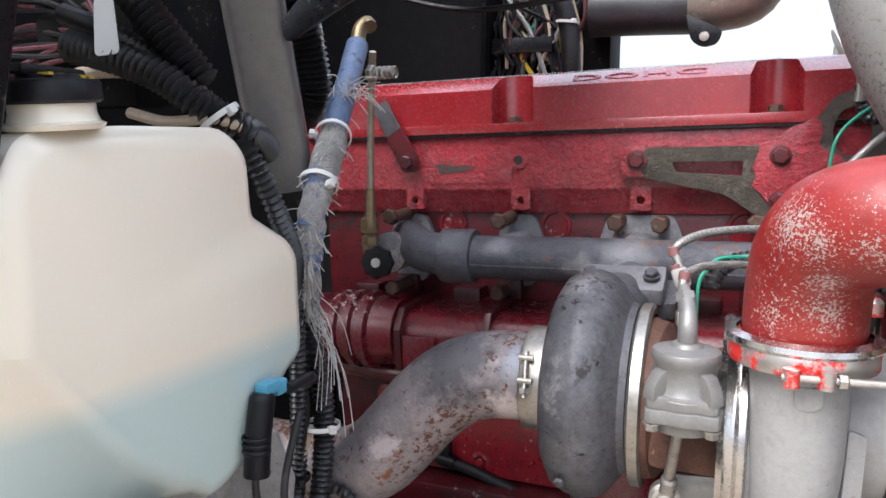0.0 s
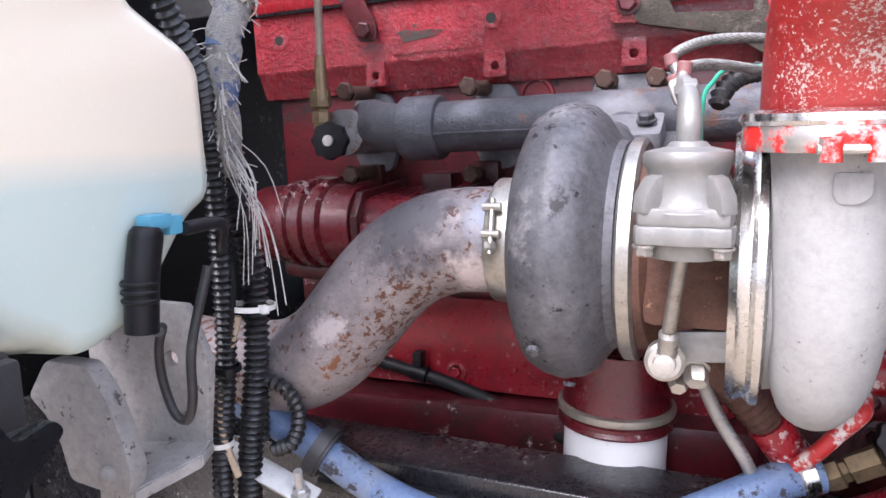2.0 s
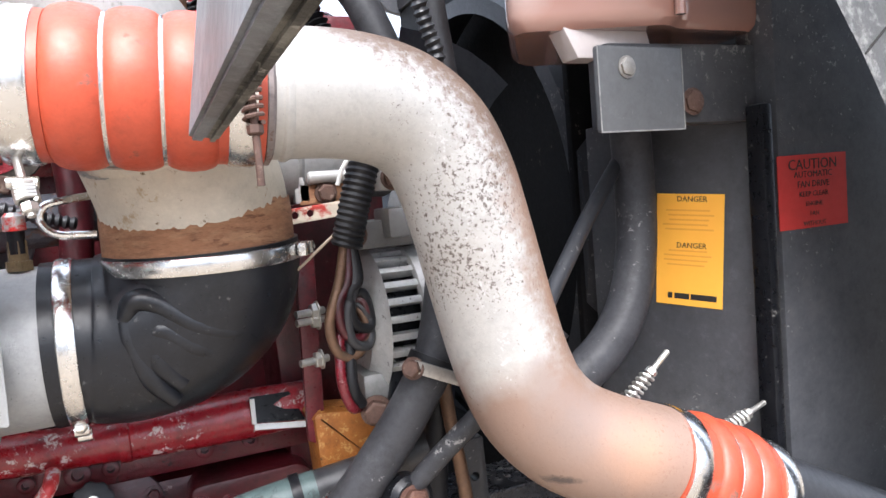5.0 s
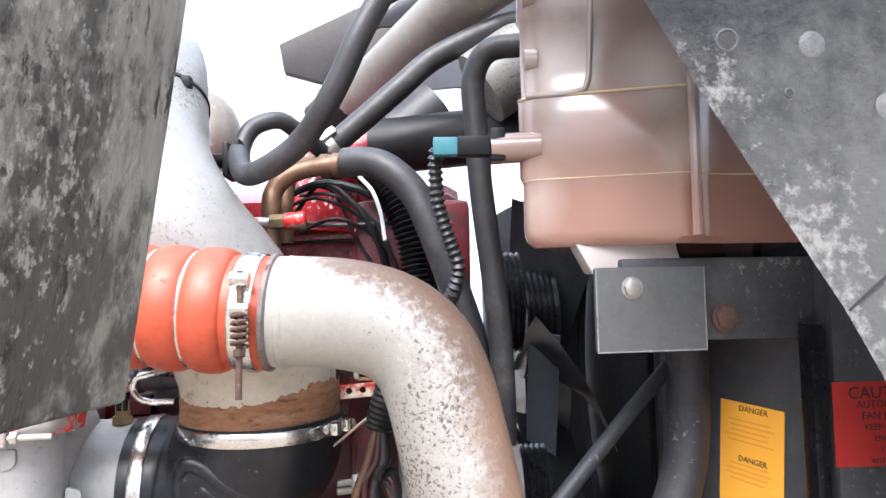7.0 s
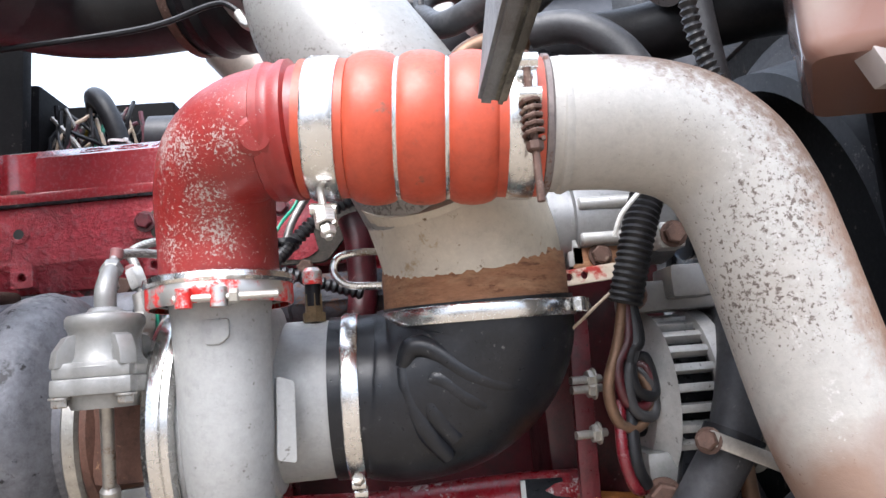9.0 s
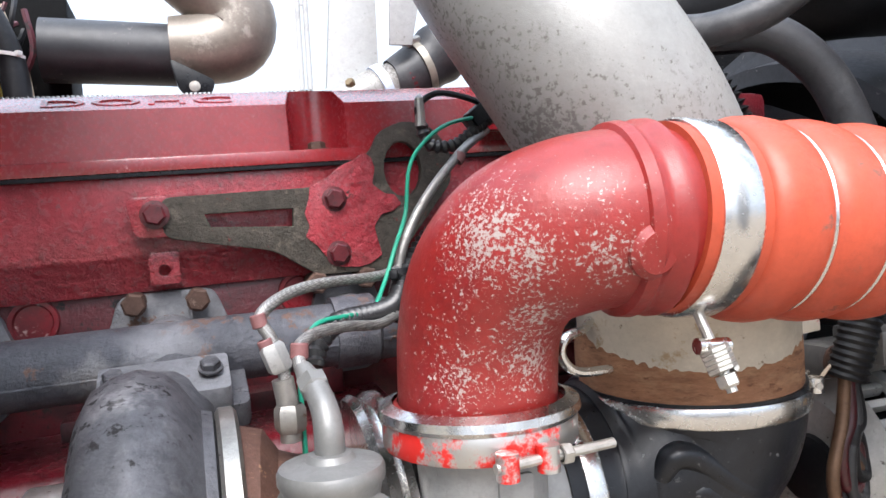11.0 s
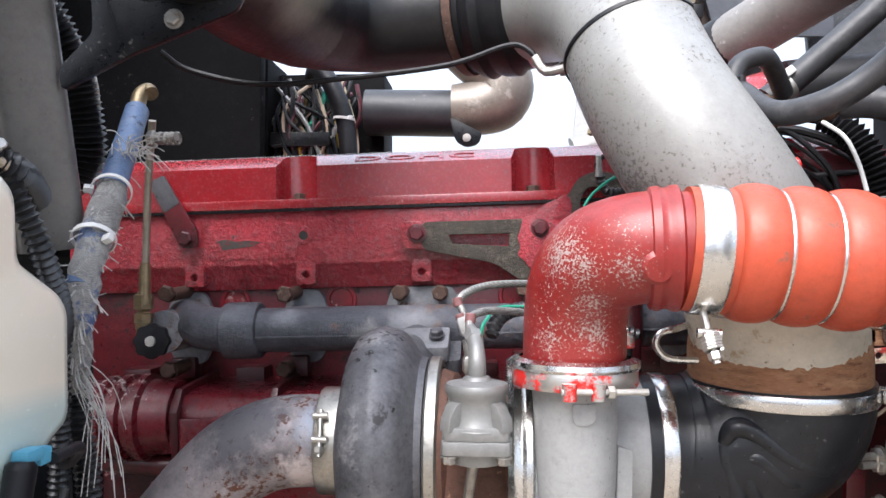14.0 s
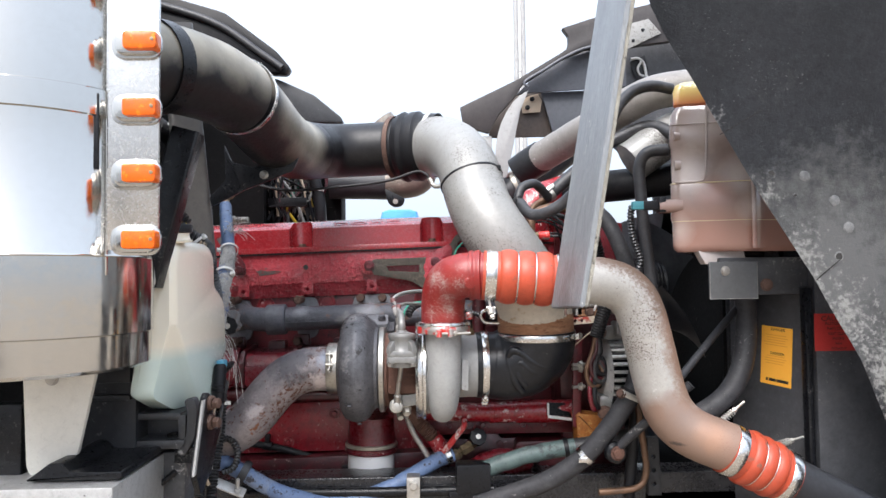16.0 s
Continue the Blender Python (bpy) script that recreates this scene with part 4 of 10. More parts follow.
out = round_outline([(-0.135, 1.653), (0.035, 1.653), (0.108, 1.690), (0.122, 1.716), (0.154, 1.728), (0.19, 1.719), (0.212, 1.690), (0.211, 1.649), (0.160, 1.59), (0.122, 1.546), (0.031, 1.549), (-0.016, 1.582), (-0.135, 1.608)], 0.012)
prism(bm, out, 0.012, frame_m((0, 1.154, 0), (1, 0, 0), (0, -1, 0)), 0.0015, [hole[::-1], slot])
CRUST = material("crusted_bare_steel", (0.085, 0.072, 0.058), 0.65, 0.2, (0.22, 0.185, 0.145), 0.38, 34, 0.3, 1.0, 200, 0.8, 0.1, (0.22, 0.035, 0.03), 0.12, 50, soft=0.15, relief=0.004)
epart("plate", bm, CRUST, bracket)
bm = bmesh.new()
prism(bm, round_outline([(-0.172, 1.655), (-0.122, 1.655), (-0.118, 1.608), (-0.165, 1.610)], 0.010), 0.021, frame_m((0, 1.164, 0), (1, 0, 0), (0, -1, 0)), 0.002)
epart("painted_end", bm, RED_CAST, bracket)
bm = bmesh.new()
prism(bm, round_outline([(0.022, 1.622), (0.029, 1.641), (0.031, 1.654), (0.052, 1.662), (0.071, 1.677), (0.088, 1.683), (0.1, 1.691), (0.109, 1.684), (0.112, 1.67), (0.107, 1.652), (0.121, 1.64), (0.134, 1.637), (0.142, 1.625), (0.13, 1.617), (0.115, 1.614), (0.105, 1.6), (0.108, 1.583), (0.112, 1.565), (0.097, 1.556), (0.082, 1.553), (0.056, 1.556), (0.042, 1.571), (0.033, 1.584), (0.021, 1.595), (0.027, 1.607)], 0.003), 0.0145, frame_m((0, 1.154, 0), (1, 0, 0), (0, -1, 0)), 0.001)
epart("painted_area", bm, RED_CAST, bracket)
for x, z in ((-0.142, 1.6345), (0.059, 1.637), (0.059, 1.572)):
    bm = bmesh.new()
    hexhead(bm, (x, 1.142, z), (0, -1, 0), 0.0125, 0.012, 0.016)
    epart("bracket_bolt", bm, RED, bracket)

# short stay at the rear of the head
stay = thing("steel_stay", "narrow steel stay with a red painted end", "bracket", (-0.55, 1.15, 1.63))
bm = bmesh.new()
prism(bm, round_outline([(-0.600, 1.735), (-0.573, 1.746), (-0.516, 1.652), (-0.516, 1.622), (-0.545, 1.622)], 0.008), 0.006, frame_m((0, 1.155, 0), (1, 0, 0), (0, -1, 0)), 0.001)
epart("strap", bm, RED, stay)
bm = bmesh.new()
prism(bm, round_outline([(-0.601, 1.735), (-0.573, 1.747), (-0.545, 1.699), (-0.572, 1.682)], 0.004), 0.0072, frame_m((0, 1.1555, 0), (1, 0, 0), (0, -1, 0)), 0.001)
epart("bare_end", bm, IRON, stay)
bm = bmesh.new()
hexhead(bm, (-0.534, 1.149, 1.638), (0, -1, 0), 0.0125, 0.012, 0.015)
epart("stay_bolt", bm, RED, stay)

# ---- turbocharger ----
turbo = thing("turbocharger", "turbocharger with grey iron turbine and pale aluminium compressor housing", "turbocharger", (-0.03, 0.83, 1.2))
TC = (-0.157, 0.886, 1.353)
bm = bmesh.new()
lathe(bm, [(-0.050, 0.055), (-0.050, 0.075), (-0.043, 0.096), (-0.040, 0.116), (-0.031, 0.132), (-0.016, 0.1405), (-0.006, 0.1425), (-0.003, 0.1435), (0.004, 0.1440), (0.008, 0.1425), (0.021, 0.139), (0.032, 0.130), (0.042, 0.115), (0.048, 0.107), (0.056, 0.105), (0.059, 0.094), (0.064, 0.062)], TC, (1, 0, 0), 64)
for v in bm.verts:  # a scroll is fatter where the gas enters
    a = math.atan2(v.co.z - TC[2], v.co.y - TC[1])
    k = 1 + 0.05 * math.cos(a - 0.9)
    v.co.y, v.co.z = TC[1] + (v.co.y - TC[1]) * k, TC[2] + (v.co.z - TC[2]) * k
tube(bm, [(-0.155, 0.885, 1.412, 0.042), (-0.151, 0.92, 1.428, 0.045), (-0.147, 0.96, 1.431, 0.049), (-0.143, 1.0, 1.430, 0.053), (-0.141, 1.02, 1.428, 0.054)], 0.048, 24, 5)
turbine = part("turbine_housing", bm, IRON, turbo, "grey cast iron turbine scroll, pitted")
for a in (-0.6, -1.25, -1.9, 2.7):
    bm = bmesh.new()
    p = (TC[0] + 0.012 * math.sin(a * 3), TC[1] + 0.140 * math.cos(a + math.pi), TC[2] + 0.140 * math.sin(a))
    lathe(bm, [(0, 0.007), (0.004, 0.006), (0.005, 0)], p, (0, math.cos(a + math.pi), math.sin(a)), 10)
    part("casting_boss", bm, IRON, turbine)
bm = bmesh.new()
lathe(bm, [(0, 0.100), (0, 0.108), (0.003, 0.112), (0.014, 0.112), (0.017, 0.108), (0.017, 0.100)], (TC[0] + 0.058, TC[1], TC[2]), (1, 0, 0), 56)
part("turbine_v_band", bm, BAND_DULL, turbo, "dull steel band clamp")
bm = bmesh.new()
lathe(bm, [(0, 0.098), (0.018, 0.093), (0.03, 0.075), (0.045, 0.070), (0.075, 0.070), (0.088, 0.078), (0.098, 0.09)], (TC[0] + 0.074, TC[1] - 0.012, TC[2]), (1, -0.12, 0), 44)
box(bm, (-0.075, 0.785, 1.30), (0.01, 0.82, 1.40), 0.012)
part("bearing_housing", bm, RUST_SPECK, turbo, "rust brown iron bearing housing with bright specks")
CC = (0.050, 0.832, 1.352)
bm = bmesh.new()
lathe(bm, [(-0.052, 0.07), (-0.052, 0.117), (-0.046, 0.121), (-0.040, 0.117), (-0.037, 0.117), (-0.033, 0.122), (-0.027, 0.122), (-0.024, 0.112)], CC, (1, 0, 0), 60)
part("compressor_v_band", bm, STEEL, turbo, "bright double band clamp")
# compressor scroll: a snail whose section grows towards the outlet that rises in front
bm = bmesh.new()
rings = []
for i in range(40):
    a = math.radians(-205 + 300 * i / 39)
    g = i / 39
    r = 0.016 + 0.026 * g
    big = 0.080 + 0.008 * g
    c = Vector((CC[0] + 0.022, CC[1] - big * math.cos(a), CC[2] + big * math.sin(a)))
    out_dir = Vector((0, -math.cos(a), math.sin(a)))
    rings.append([bm.verts.new(c + out_dir * r * math.cos(b) + Vector((1, 0, 0)) * r * 0.88 * math.sin(b)) for b in [2 * math.pi * k / 22 for k in range(22)]])
for a, b in zip(rings, rings[1:]):
    for k in range(22):
        bm.faces.new((a[k], a[(k + 1) % 22], b[(k + 1) % 22], b[k]))
bm.faces.new(rings[0])
bm.faces.new(rings[-1])
lathe(bm, [(-0.026, 0.0), (-0.026, 0.108), (-0.014, 0.106), (0.0, 0.094), (0.03, 0.09), (0.05, 0.078), (0.056, 0.0)], CC, (1, 0, 0), 48)
tube(bm, [(0.064, 0.778, 1.252, 0.028), (0.066, 0.756, 1.283, 0.037), (0.068, 0.738, 1.340, 0.041), (0.068, 0.733, 1.400, 0.0425), (0.067, 0.732, 1.445, 0.044), (0.067, 0.732, 1.468, 0.047)], 0.044, 30, 5)
lathe(bm, [(0, 0.051), (0, 0.058), (0.006, 0.060), (0.012, 0.058), (0.012, 0.046)], (0.067, 0.732, 1.462), (0, 0, 1), 36)
comp = part("compressor_housing", bm, ALU_PAINT, turbo, "pale grey cast aluminium compressor scroll")
bm = bmesh.new()
lathe(bm, [(-0.02, 0.078), (-0.02, 0.0836), (0.06, 0.082), (0.072, 0.082), (0.072, 0.073)], (0.1057, 0.8507, 1.3648), (1, 0, 0), 48)
part("compressor_inlet", bm, ALU_PAINT, comp)
bm = bmesh.new()
prism(bm, round_outline([(-0.009, -0.036), (0.009, -0.04), (0.010, 0.034), (-0.007, 0.040)], 0.004), 0.010, frame_m((0.117, 0.748, 1.353), (1, 0.25, 0), (0.25, -1, 0)), 0.002)
part("cast_tab", bm, ALU_PAINT, comp)
bm = bmesh.new()
prism(bm, round_outline([(-0.012, 0.010), (0.012, 0.010), (0.012, -0.006), (0.004, -0.012), (-0.008, -0.012), (-0.012, -0.006)], 0.004), 0.005, frame_m((0.072, 0.692, 1.435), (1, 0, 0), (0, -1, 0)), 0.0015)
part("cast_lug", bm, ALU_PAINT, comp)
bm = bmesh.new()
lathe(bm, [(0, 0.0), (0, 0.013), (0.01, 0.013), (0.01, 0.010), (0.03, 0.0095), (0.03, 0.0)], (0.138, 0.835, 1.445), (0, 0, 1), 6)
sensor = part("sensor_base", bm, BRASS, comp)
bm = bmesh.new()
lathe(bm, [(0, 0.0085), (0.028, 0.0085), (0.028, 0.0)], (0.138, 0.834, 1.462), (0, 0, 1), 14)
part("sensor_body", bm, PLASTIC, sensor)
bm = bmesh.new()
lathe(bm, [(0, 0.0105), (0.014, 0.0105), (0.018, 0.007), (0.018, 0.0)], (0.138, 0.834, 1.485), (0, 0, 1), 14)
part("red_plug", bm, RED_CHIP, sensor)
# wastegate actuator, its rod and ball joint
bm = bmesh.new()
A = V(-0.035, 0.727, 1.387)
star = []
for k in range(48):
    a = 2 * math.pi * k / 48
    rr = 0.037 + 0.011 * max(0.0, math.cos(4 * (a - math.pi / 4))) ** 2
    star.append((A.x + rr * math.cos(a), A.y + rr * math.sin(a)))
prism(bm, star, 0.015, Matrix.Translation((0, 0, A.z + 0.002)), 0.003)
prism(bm, [(A.x + (x - A.x) * 0.96, A.y + (y - A.y) * 0.96) for x, y in star], 0.014, Matrix.Translation((0, 0, A.z + 0.0165)), 0.003)
lathe(bm, [(-0.010, 0.0), (-0.010, 0.028), (0.004, 0.034)], A, (0, 0, 1), 32)
lathe(bm, [(0.026, 0.0), (0.026, 0.036), (0.034, 0.031), (0.050, 0.0295), (0.058, 0.031), (0.0625, 0.0335), (0.068, 0.0335), (0.071, 0.032), (0.0745, 0.016), (0.078, 0.013), (0.080, 0.0)], A, (0, 0, 1), 44)
act = part("actuator", bm, ALU_DULL, turbo, "silver cast aluminium actuator can")
for k in range(4):
    a = math.pi / 4 + k * math.pi / 2
    bm = bmesh.new()
    prism(bm, [(0.026, 0.026), (0.046, 0.026), (0.044, 0.040), (0.036, 0.052), (0.026, 0.056)], 0.015, frame_m((A.x - 0.0075 * -math.sin(a), A.y - 0.0075 * math.cos(a), A.z), (math.cos(a), math.sin(a), 0), (-math.sin(a), math.cos(a), 0)) @ Matrix(((1, 0, 0, 0), (0, -1, 0, 0), (0, 0, 1, 0), (0, 0, 0, 1))), 0.002)
    part("gusset", bm, ALU_DULL, act)
    bm = bmesh.new()
    hexhead(bm, (A.x + 0.039 * math.cos(a), A.y + 0.039 * math.sin(a), A.z + 0.002), (0, 0, -1), 0.007, 0.009, 0.009)
    part("actuator_bolt", bm, BOLT, act)
bm = bmesh.new()
tube(bm, [(-0.035, 0.727, 1.464, 0.0095), (-0.035, 0.727, 1.478, 0.0095), (-0.0355, 0.732, 1.489, 0.009), (-0.0375, 0.744, 1.499, 0.0085), (-0.041, 0.757, 1.507, 0.0075), (-0.043, 0.766, 1.512, 0.006)], 0.0078, 16, 5)
lathe(bm, [(0, 0.0085), (0.002, 0.0105), (0.011, 0.0105), (0.013, 0.0085)], (-0.038, 0.746, 1.500), (-0.15, 0.8, 0.5), 6)
part("elbow_fitting", bm, ALU_DULL, act)
bm = bmesh.new()
cyl(bm, (-0.036, 0.729, 1.389), (-0.0515, 0.776, 1.280), 0.006, 14)
lathe(bm, [(0, 0.006), (0.004, 0.009), (0.03, 0.009), (0.034, 0.011)], (-0.0475, 0.764, 1.305), (-0.09, 0.43, -0.9), 12)
part("actuator_rod", bm, BOLT, act)
bm = bmesh.new()
lathe(bm, [(-0.012, 0.0), (-0.012, 0.014), (-0.009, 0.0175), (0.007, 0.0175), (0.010, 0.014), (0.010, 0.010), (0.018, 0.009), (0.0195, 0)], (-0.052, 0.782, 1.273), (0.05, -1, 0.05), 24)
part("ball_joint", bm, ZINC, act)
bm = bmesh.new()
prism(bm, round_outline([(-0.035, -0.014), (0.038, -0.016), (0.042, 0.012), (-0.03, 0.014)], 0.01), 0.008, frame_m((-0.025, 0.80, 1.285), (1, 0, 0.12), (0, -1, 0)), 0.002, [[(0.028 + 0.004 * math.cos(-a), 0.004 * math.sin(-a)) for a in [i * math.pi / 4 for i in range(8)]]])
part("lever", bm, ALU_DULL, act)
bm = bmesh.new()
hexhead(bm, (-0.028, 0.81, 1.262), (0.1, -0.6, -0.5), 0.011, 0.02, 0.013)
hexhead(bm, (-0.045, 0.83, 1.245), (0.1, -0.6, -0.3), 0.009, 0.02)
part("lever_bolts", bm, ZINC, act)


def v_clamp(at, axis, r, w, mat, label, boltdir, side, spring=False, group="hose clamps", bolt=0.07, pin=0.007):
    """A band clamp with a lug and a tee bolt, spring loaded or plain."""
    at, side, boltdir = V(at), V(side).normalized(), V(boltdir).normalized()
    c = thing("hose_clamp", label, "clamp", at, group)
    bm = bmesh.new()
    lathe(bm, [(-w / 2, r - 0.001), (-w / 2, r + 0.001), (-w / 2 + 0.002, r + 0.0022), (w / 2 - 0.002, r + 0.0022), (w / 2, r + 0.001), (w / 2, r - 0.001)], at, axis, 56)
    part("band", bm, mat, c)
    p = at + side * (r + 0.008)
    bm = bmesh.new()
    lathe(bm, [(-w / 2 * (0.8 if pin > 0.0048 else 0.5), 0), (-w / 2 * (0.8 if pin > 0.0048 else 0.5), pin), (w / 2 * (0.8 if pin > 0.0048 else 0.5), pin), (w / 2 * (0.8 if pin > 0.0048 else 0.5), 0)], p - boltdir * 0.014, axis, 12)
    lathe(bm, [(-w / 2 * (0.8 if pin > 0.0048 else 0.5), 0), (-w / 2 * (0.8 if pin > 0.0048 else 0.5), pin), (w / 2 * (0.8 if pin > 0.0048 else 0.5), pin), (w / 2 * (0.8 if pin > 0.0048 else 0.5), 0)], p + boltdir * 0.014, axis, 12)
    part("trunnion", bm, mat, c)
    bm = bmesh.new()
    cyl(bm, p - boltdir * 0.022, p + boltdir * bolt, 0.0032, 10)
    hexhead(bm, p + boltdir * (min(0.05, bolt - 0.012) if spring else 0.021), boltdir, 0.0065, 0.009)
    part("tee_bolt", bm, BOLT_RUST if spring == 1 else ZINC, c)
    if spring:
        bm = bmesh.new()
        x, y = boltdir.orthogonal().normalized(), boltdir.cross(boltdir.orthogonal().normalized())
        tube(bm, [tuple(p + boltdir * (0.014 + (min(0.05, bolt - 0.012) - 0.014) * i / 40) + (x * math.cos(i * 0.9) + y * math.sin(i * 0.9)) * 0.0075) for i in range(41)], 0.0019, 6, 1)
        part("spring", bm, BOLT_RUST if spring == 1 else ZINC, c)
    return c


# ---- charge air: elbow, boots and pipe ----
elbow = thing("charge_air_elbow", "red painted cast elbow, paint flaking to bare metal", "pipe elbow", (0.067, 0.73, 1.48))
bm = bmesh.new()
EP = [(0.067, 0.733, 1.474), (0.067, 0.731, 1.500), (0.0675, 0.725, 1.530), (0.071, 0.710, 1.560), (0.083, 0.689, 1.584), (0.1045, 0.671, 1.595), (0.132, 0.660, 1.599), (0.170, 0.657, 1.598)]
tube(bm, EP, 0.0535, 40, 6)
lathe(bm, [(-0.004, 0.050), (0.0, 0.0575), (0.006, 0.060), (0.011, 0.0575), (0.014, 0.0545)], (0.067, 0.733, 1.472), (0, -0.05, 1), 44)
lathe(bm, [(0, 0.0535), (0.003, 0.0585), (0.010, 0.0595), (0.014, 0.0575), (0.018, 0.0575), (0.022, 0.060), (0.028, 0.060), (0.031, 0.055)], (0.127, 0.6635, 1.598), (1, -0.12, 0.01), 44)
shell = part("shell", bm, RED_FLAKE, elbow)
bm = bmesh.new()
lathe(bm, [(-0.02, 0.017), (0.002, 0.016), (0.005, 0.012), (0.0055, 0)], (0.1275, 0.613, 1.580), (0.0, -1, -0.25), 20)
part("boss", bm, RED_FLAKE, elbow)
bm = bmesh.new()
for k in range(7):
    f = k / 6
    box(bm, (-0.0016, -0.0035, -0.001), (0.0016, 0.0035, 0.0016), 0.0006, frame_m((0.078 + 0.034 * f, 0.6425 - 0.026 * f, 1.565 + 0.016 * f), (0.6, -0.75, 0.3), (-0.55, -0.83, 0.0)))
part("cast_marking", bm, RED_FLAKE, shell)
v_clamp((0.067, 0.732, 1.468), (0, 0, 1), 0.063, 0.020, RED_CHIP, "band clamp with chipped red paint at the compressor outlet", (1, 0.12, 0.0), (0.02, -1, -0.1), bolt=0.062)
bm = bmesh.new()
lathe(bm, [(-0.003, 0.052), (-0.003, 0.066), (0.0, 0.068), (0.005, 0.067), (0.008, 0.058)], (0.067, 0.732, 1.479), (0, 0, 1), 48)
tagged(part("seal_flange", bm, STEEL), "bright steel flange ring under the red elbow", "flange")

BA, BB = V(0.160, 0.6585, 1.598), V(0.3585, 0.646, 1.583)
boot = thing("charge_air_boot", "orange silicone hump hose with wire rings", "hose", tuple((BA + BB) / 2), "orange hump hoses")


def boot_profile(L):
    prof = [(0, 0.050), (0.0, 0.0585), (0.040, 0.0587)]
    for k in range(3):
        w = (L - 0.076) / 6
        c = 0.040 + w * (2 * k + 1)
        prof += [(c + w * math.sin(a), 0.0568 + 0.0085 * math.cos(a)) for a in (-1.45, -1.2, -0.9, -0.5, 0, 0.5, 0.9, 1.2, 1.45)]
    return prof + [(L - 0.040, 0.0587), (L, 0.0585), (L, 0.050)]


def boot_parts(th, a, b):
    L = (b - a).length
    bm = bmesh.new()
    lathe(bm, boot_profile(L), a, b - a, 56)
    part("hose_body", bm, ORANGE, th)
    for k in (0.5, 1.5):
        c = 0.040 + (L - 0.076) / 6 * (2 * k + 1)
        bm = bmesh.new()
        q = a + (b - a).normalized() * c
        lathe(bm, [(0.0022 * math.cos(t), 0.0585 + 0.0022 * math.sin(t)) for t in [i * math.pi / 4 for i in range(9)]], q, b - a, 48)
        part("wire_ring", bm, STEEL, th)


boot_parts(boot, BA, BB)
bd = (BB - BA).normalized()
v_clamp(tuple(BA + bd * 0.020), tuple(bd), 0.0591, 0.026, STEEL, "bright steel band clamp on the orange hose", (0.15, -0.35, -0.9), (-0.1, -0.35, -0.95), 2, bolt=0.042, pin=0.005)
v_clamp(tuple(BB - bd * 0.018), tuple(bd), 0.0591, 0.022, STEEL, "bright steel band clamp with a rusty spring tee bolt", (0, -0.05, -1), (0, -1, 0.28), 1, bolt=0.098)

pipe = thing("charge_air_pipe", "weathered pale aluminised charge air pipe, speckled and rust tinted", "pipe", (0.52, 0.62, 1.4))
SP = [(0.345, 0.647, 1.5842), (0.3863, 0.6449, 1.5842), (0.4348, 0.6439, 1.5801), (0.4783, 0.6432, 1.5667), (0.5094, 0.6418, 1.5401), (0.5264, 0.6384, 1.5025), (0.5361, 0.6358, 1.463), (0.5473, 0.635, 1.4124), (0.5579, 0.6334, 1.3622), (0.5694, 0.6308, 1.3154), (0.5864, 0.6253, 1.2732), (0.6158, 0.6176, 1.24), (0.652, 0.608, 1.219), (0.69, 0.603, 1.204), (0.72, 0.601, 1.192)]
bm = bmesh.new()
lathe(bm, [(0, 0.055), (0.002, 0.0605), (0.006, 0.0605), (0.009, 0.0555)], (0.3574, 0.6465, 1.5842), tuple(bd), 44)
part("end_bead", bm, FLANGE, pipe, "brown stained end bead")
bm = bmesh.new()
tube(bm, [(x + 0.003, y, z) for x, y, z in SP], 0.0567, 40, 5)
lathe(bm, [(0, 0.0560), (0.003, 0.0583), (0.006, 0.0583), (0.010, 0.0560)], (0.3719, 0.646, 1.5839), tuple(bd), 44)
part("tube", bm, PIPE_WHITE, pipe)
LA, LB = V(0.706, 0.602, 1.197), V(0.852, 0.606, 1.124)
low = thing("charge_air_boot", "orange silicone hump hose at the lower end of the pipe", "hose", tuple((LA + LB) / 2), "orange hump hoses")
boot_parts(low, LA, LB)
ld = (LB - LA).normalized()
v_clamp(tuple(LA + ld * 0.014), tuple(ld), 0.0591, 0.024, STEEL, "steel band clamp with a spring tee bolt on the lower hose", (0.72, -0.05, 0.62), (-0.2, 0.9, 0.9), 2, bolt=0.085)
v_clamp(tuple(LB - ld * 0.014), tuple(ld), 0.0591, 0.024, STEEL, "steel band clamp with a spring tee bolt on the lower hose", (0.95, 0.05, 0.25), (-0.2, 0.7, 1.1), 2, bolt=0.085)
bm = bmesh.new()
tube(bm, [tuple(LB - ld * 0.03), tuple(LB + ld * 0.08), tuple(LB + ld * 0.2), tuple(LB + ld * 0.34)], 0.0515, 36, 4)
tagged(part("cooler_inlet_pipe", bm, BLACK_DULL), "dull black pipe into the charge air cooler", "pipe")

# ---- intake ----
rubber = thing("intake_elbow", "black moulded rubber intake elbow with a swept rib", "hose", (0.26, 0.82, 1.36))
RE = [(0.1546, 0.8507, 1.3648, 0.0852), (0.1883, 0.8507, 1.3648, 0.0852), (0.2036, 0.8507, 1.3638, 0.0887), (0.2291, 0.8497, 1.3648, 0.0928), (0.2566, 0.8476, 1.372, 0.0969), (0.2791, 0.8446, 1.3822, 0.0984), (0.2984, 0.8415, 1.3985, 0.1), (0.3097, 0.8385, 1.4169, 0.101), (0.3127, 0.8364, 1.4352, 0.1015), (0.3127, 0.8354, 1.4536, 0.1015)]
bm = bmesh.new()
tube(bm, RE, 0.09, 48, 5)
body = part("elbow_body", bm, RUBBER_MOULD, rubber)
bm = bmesh.new()
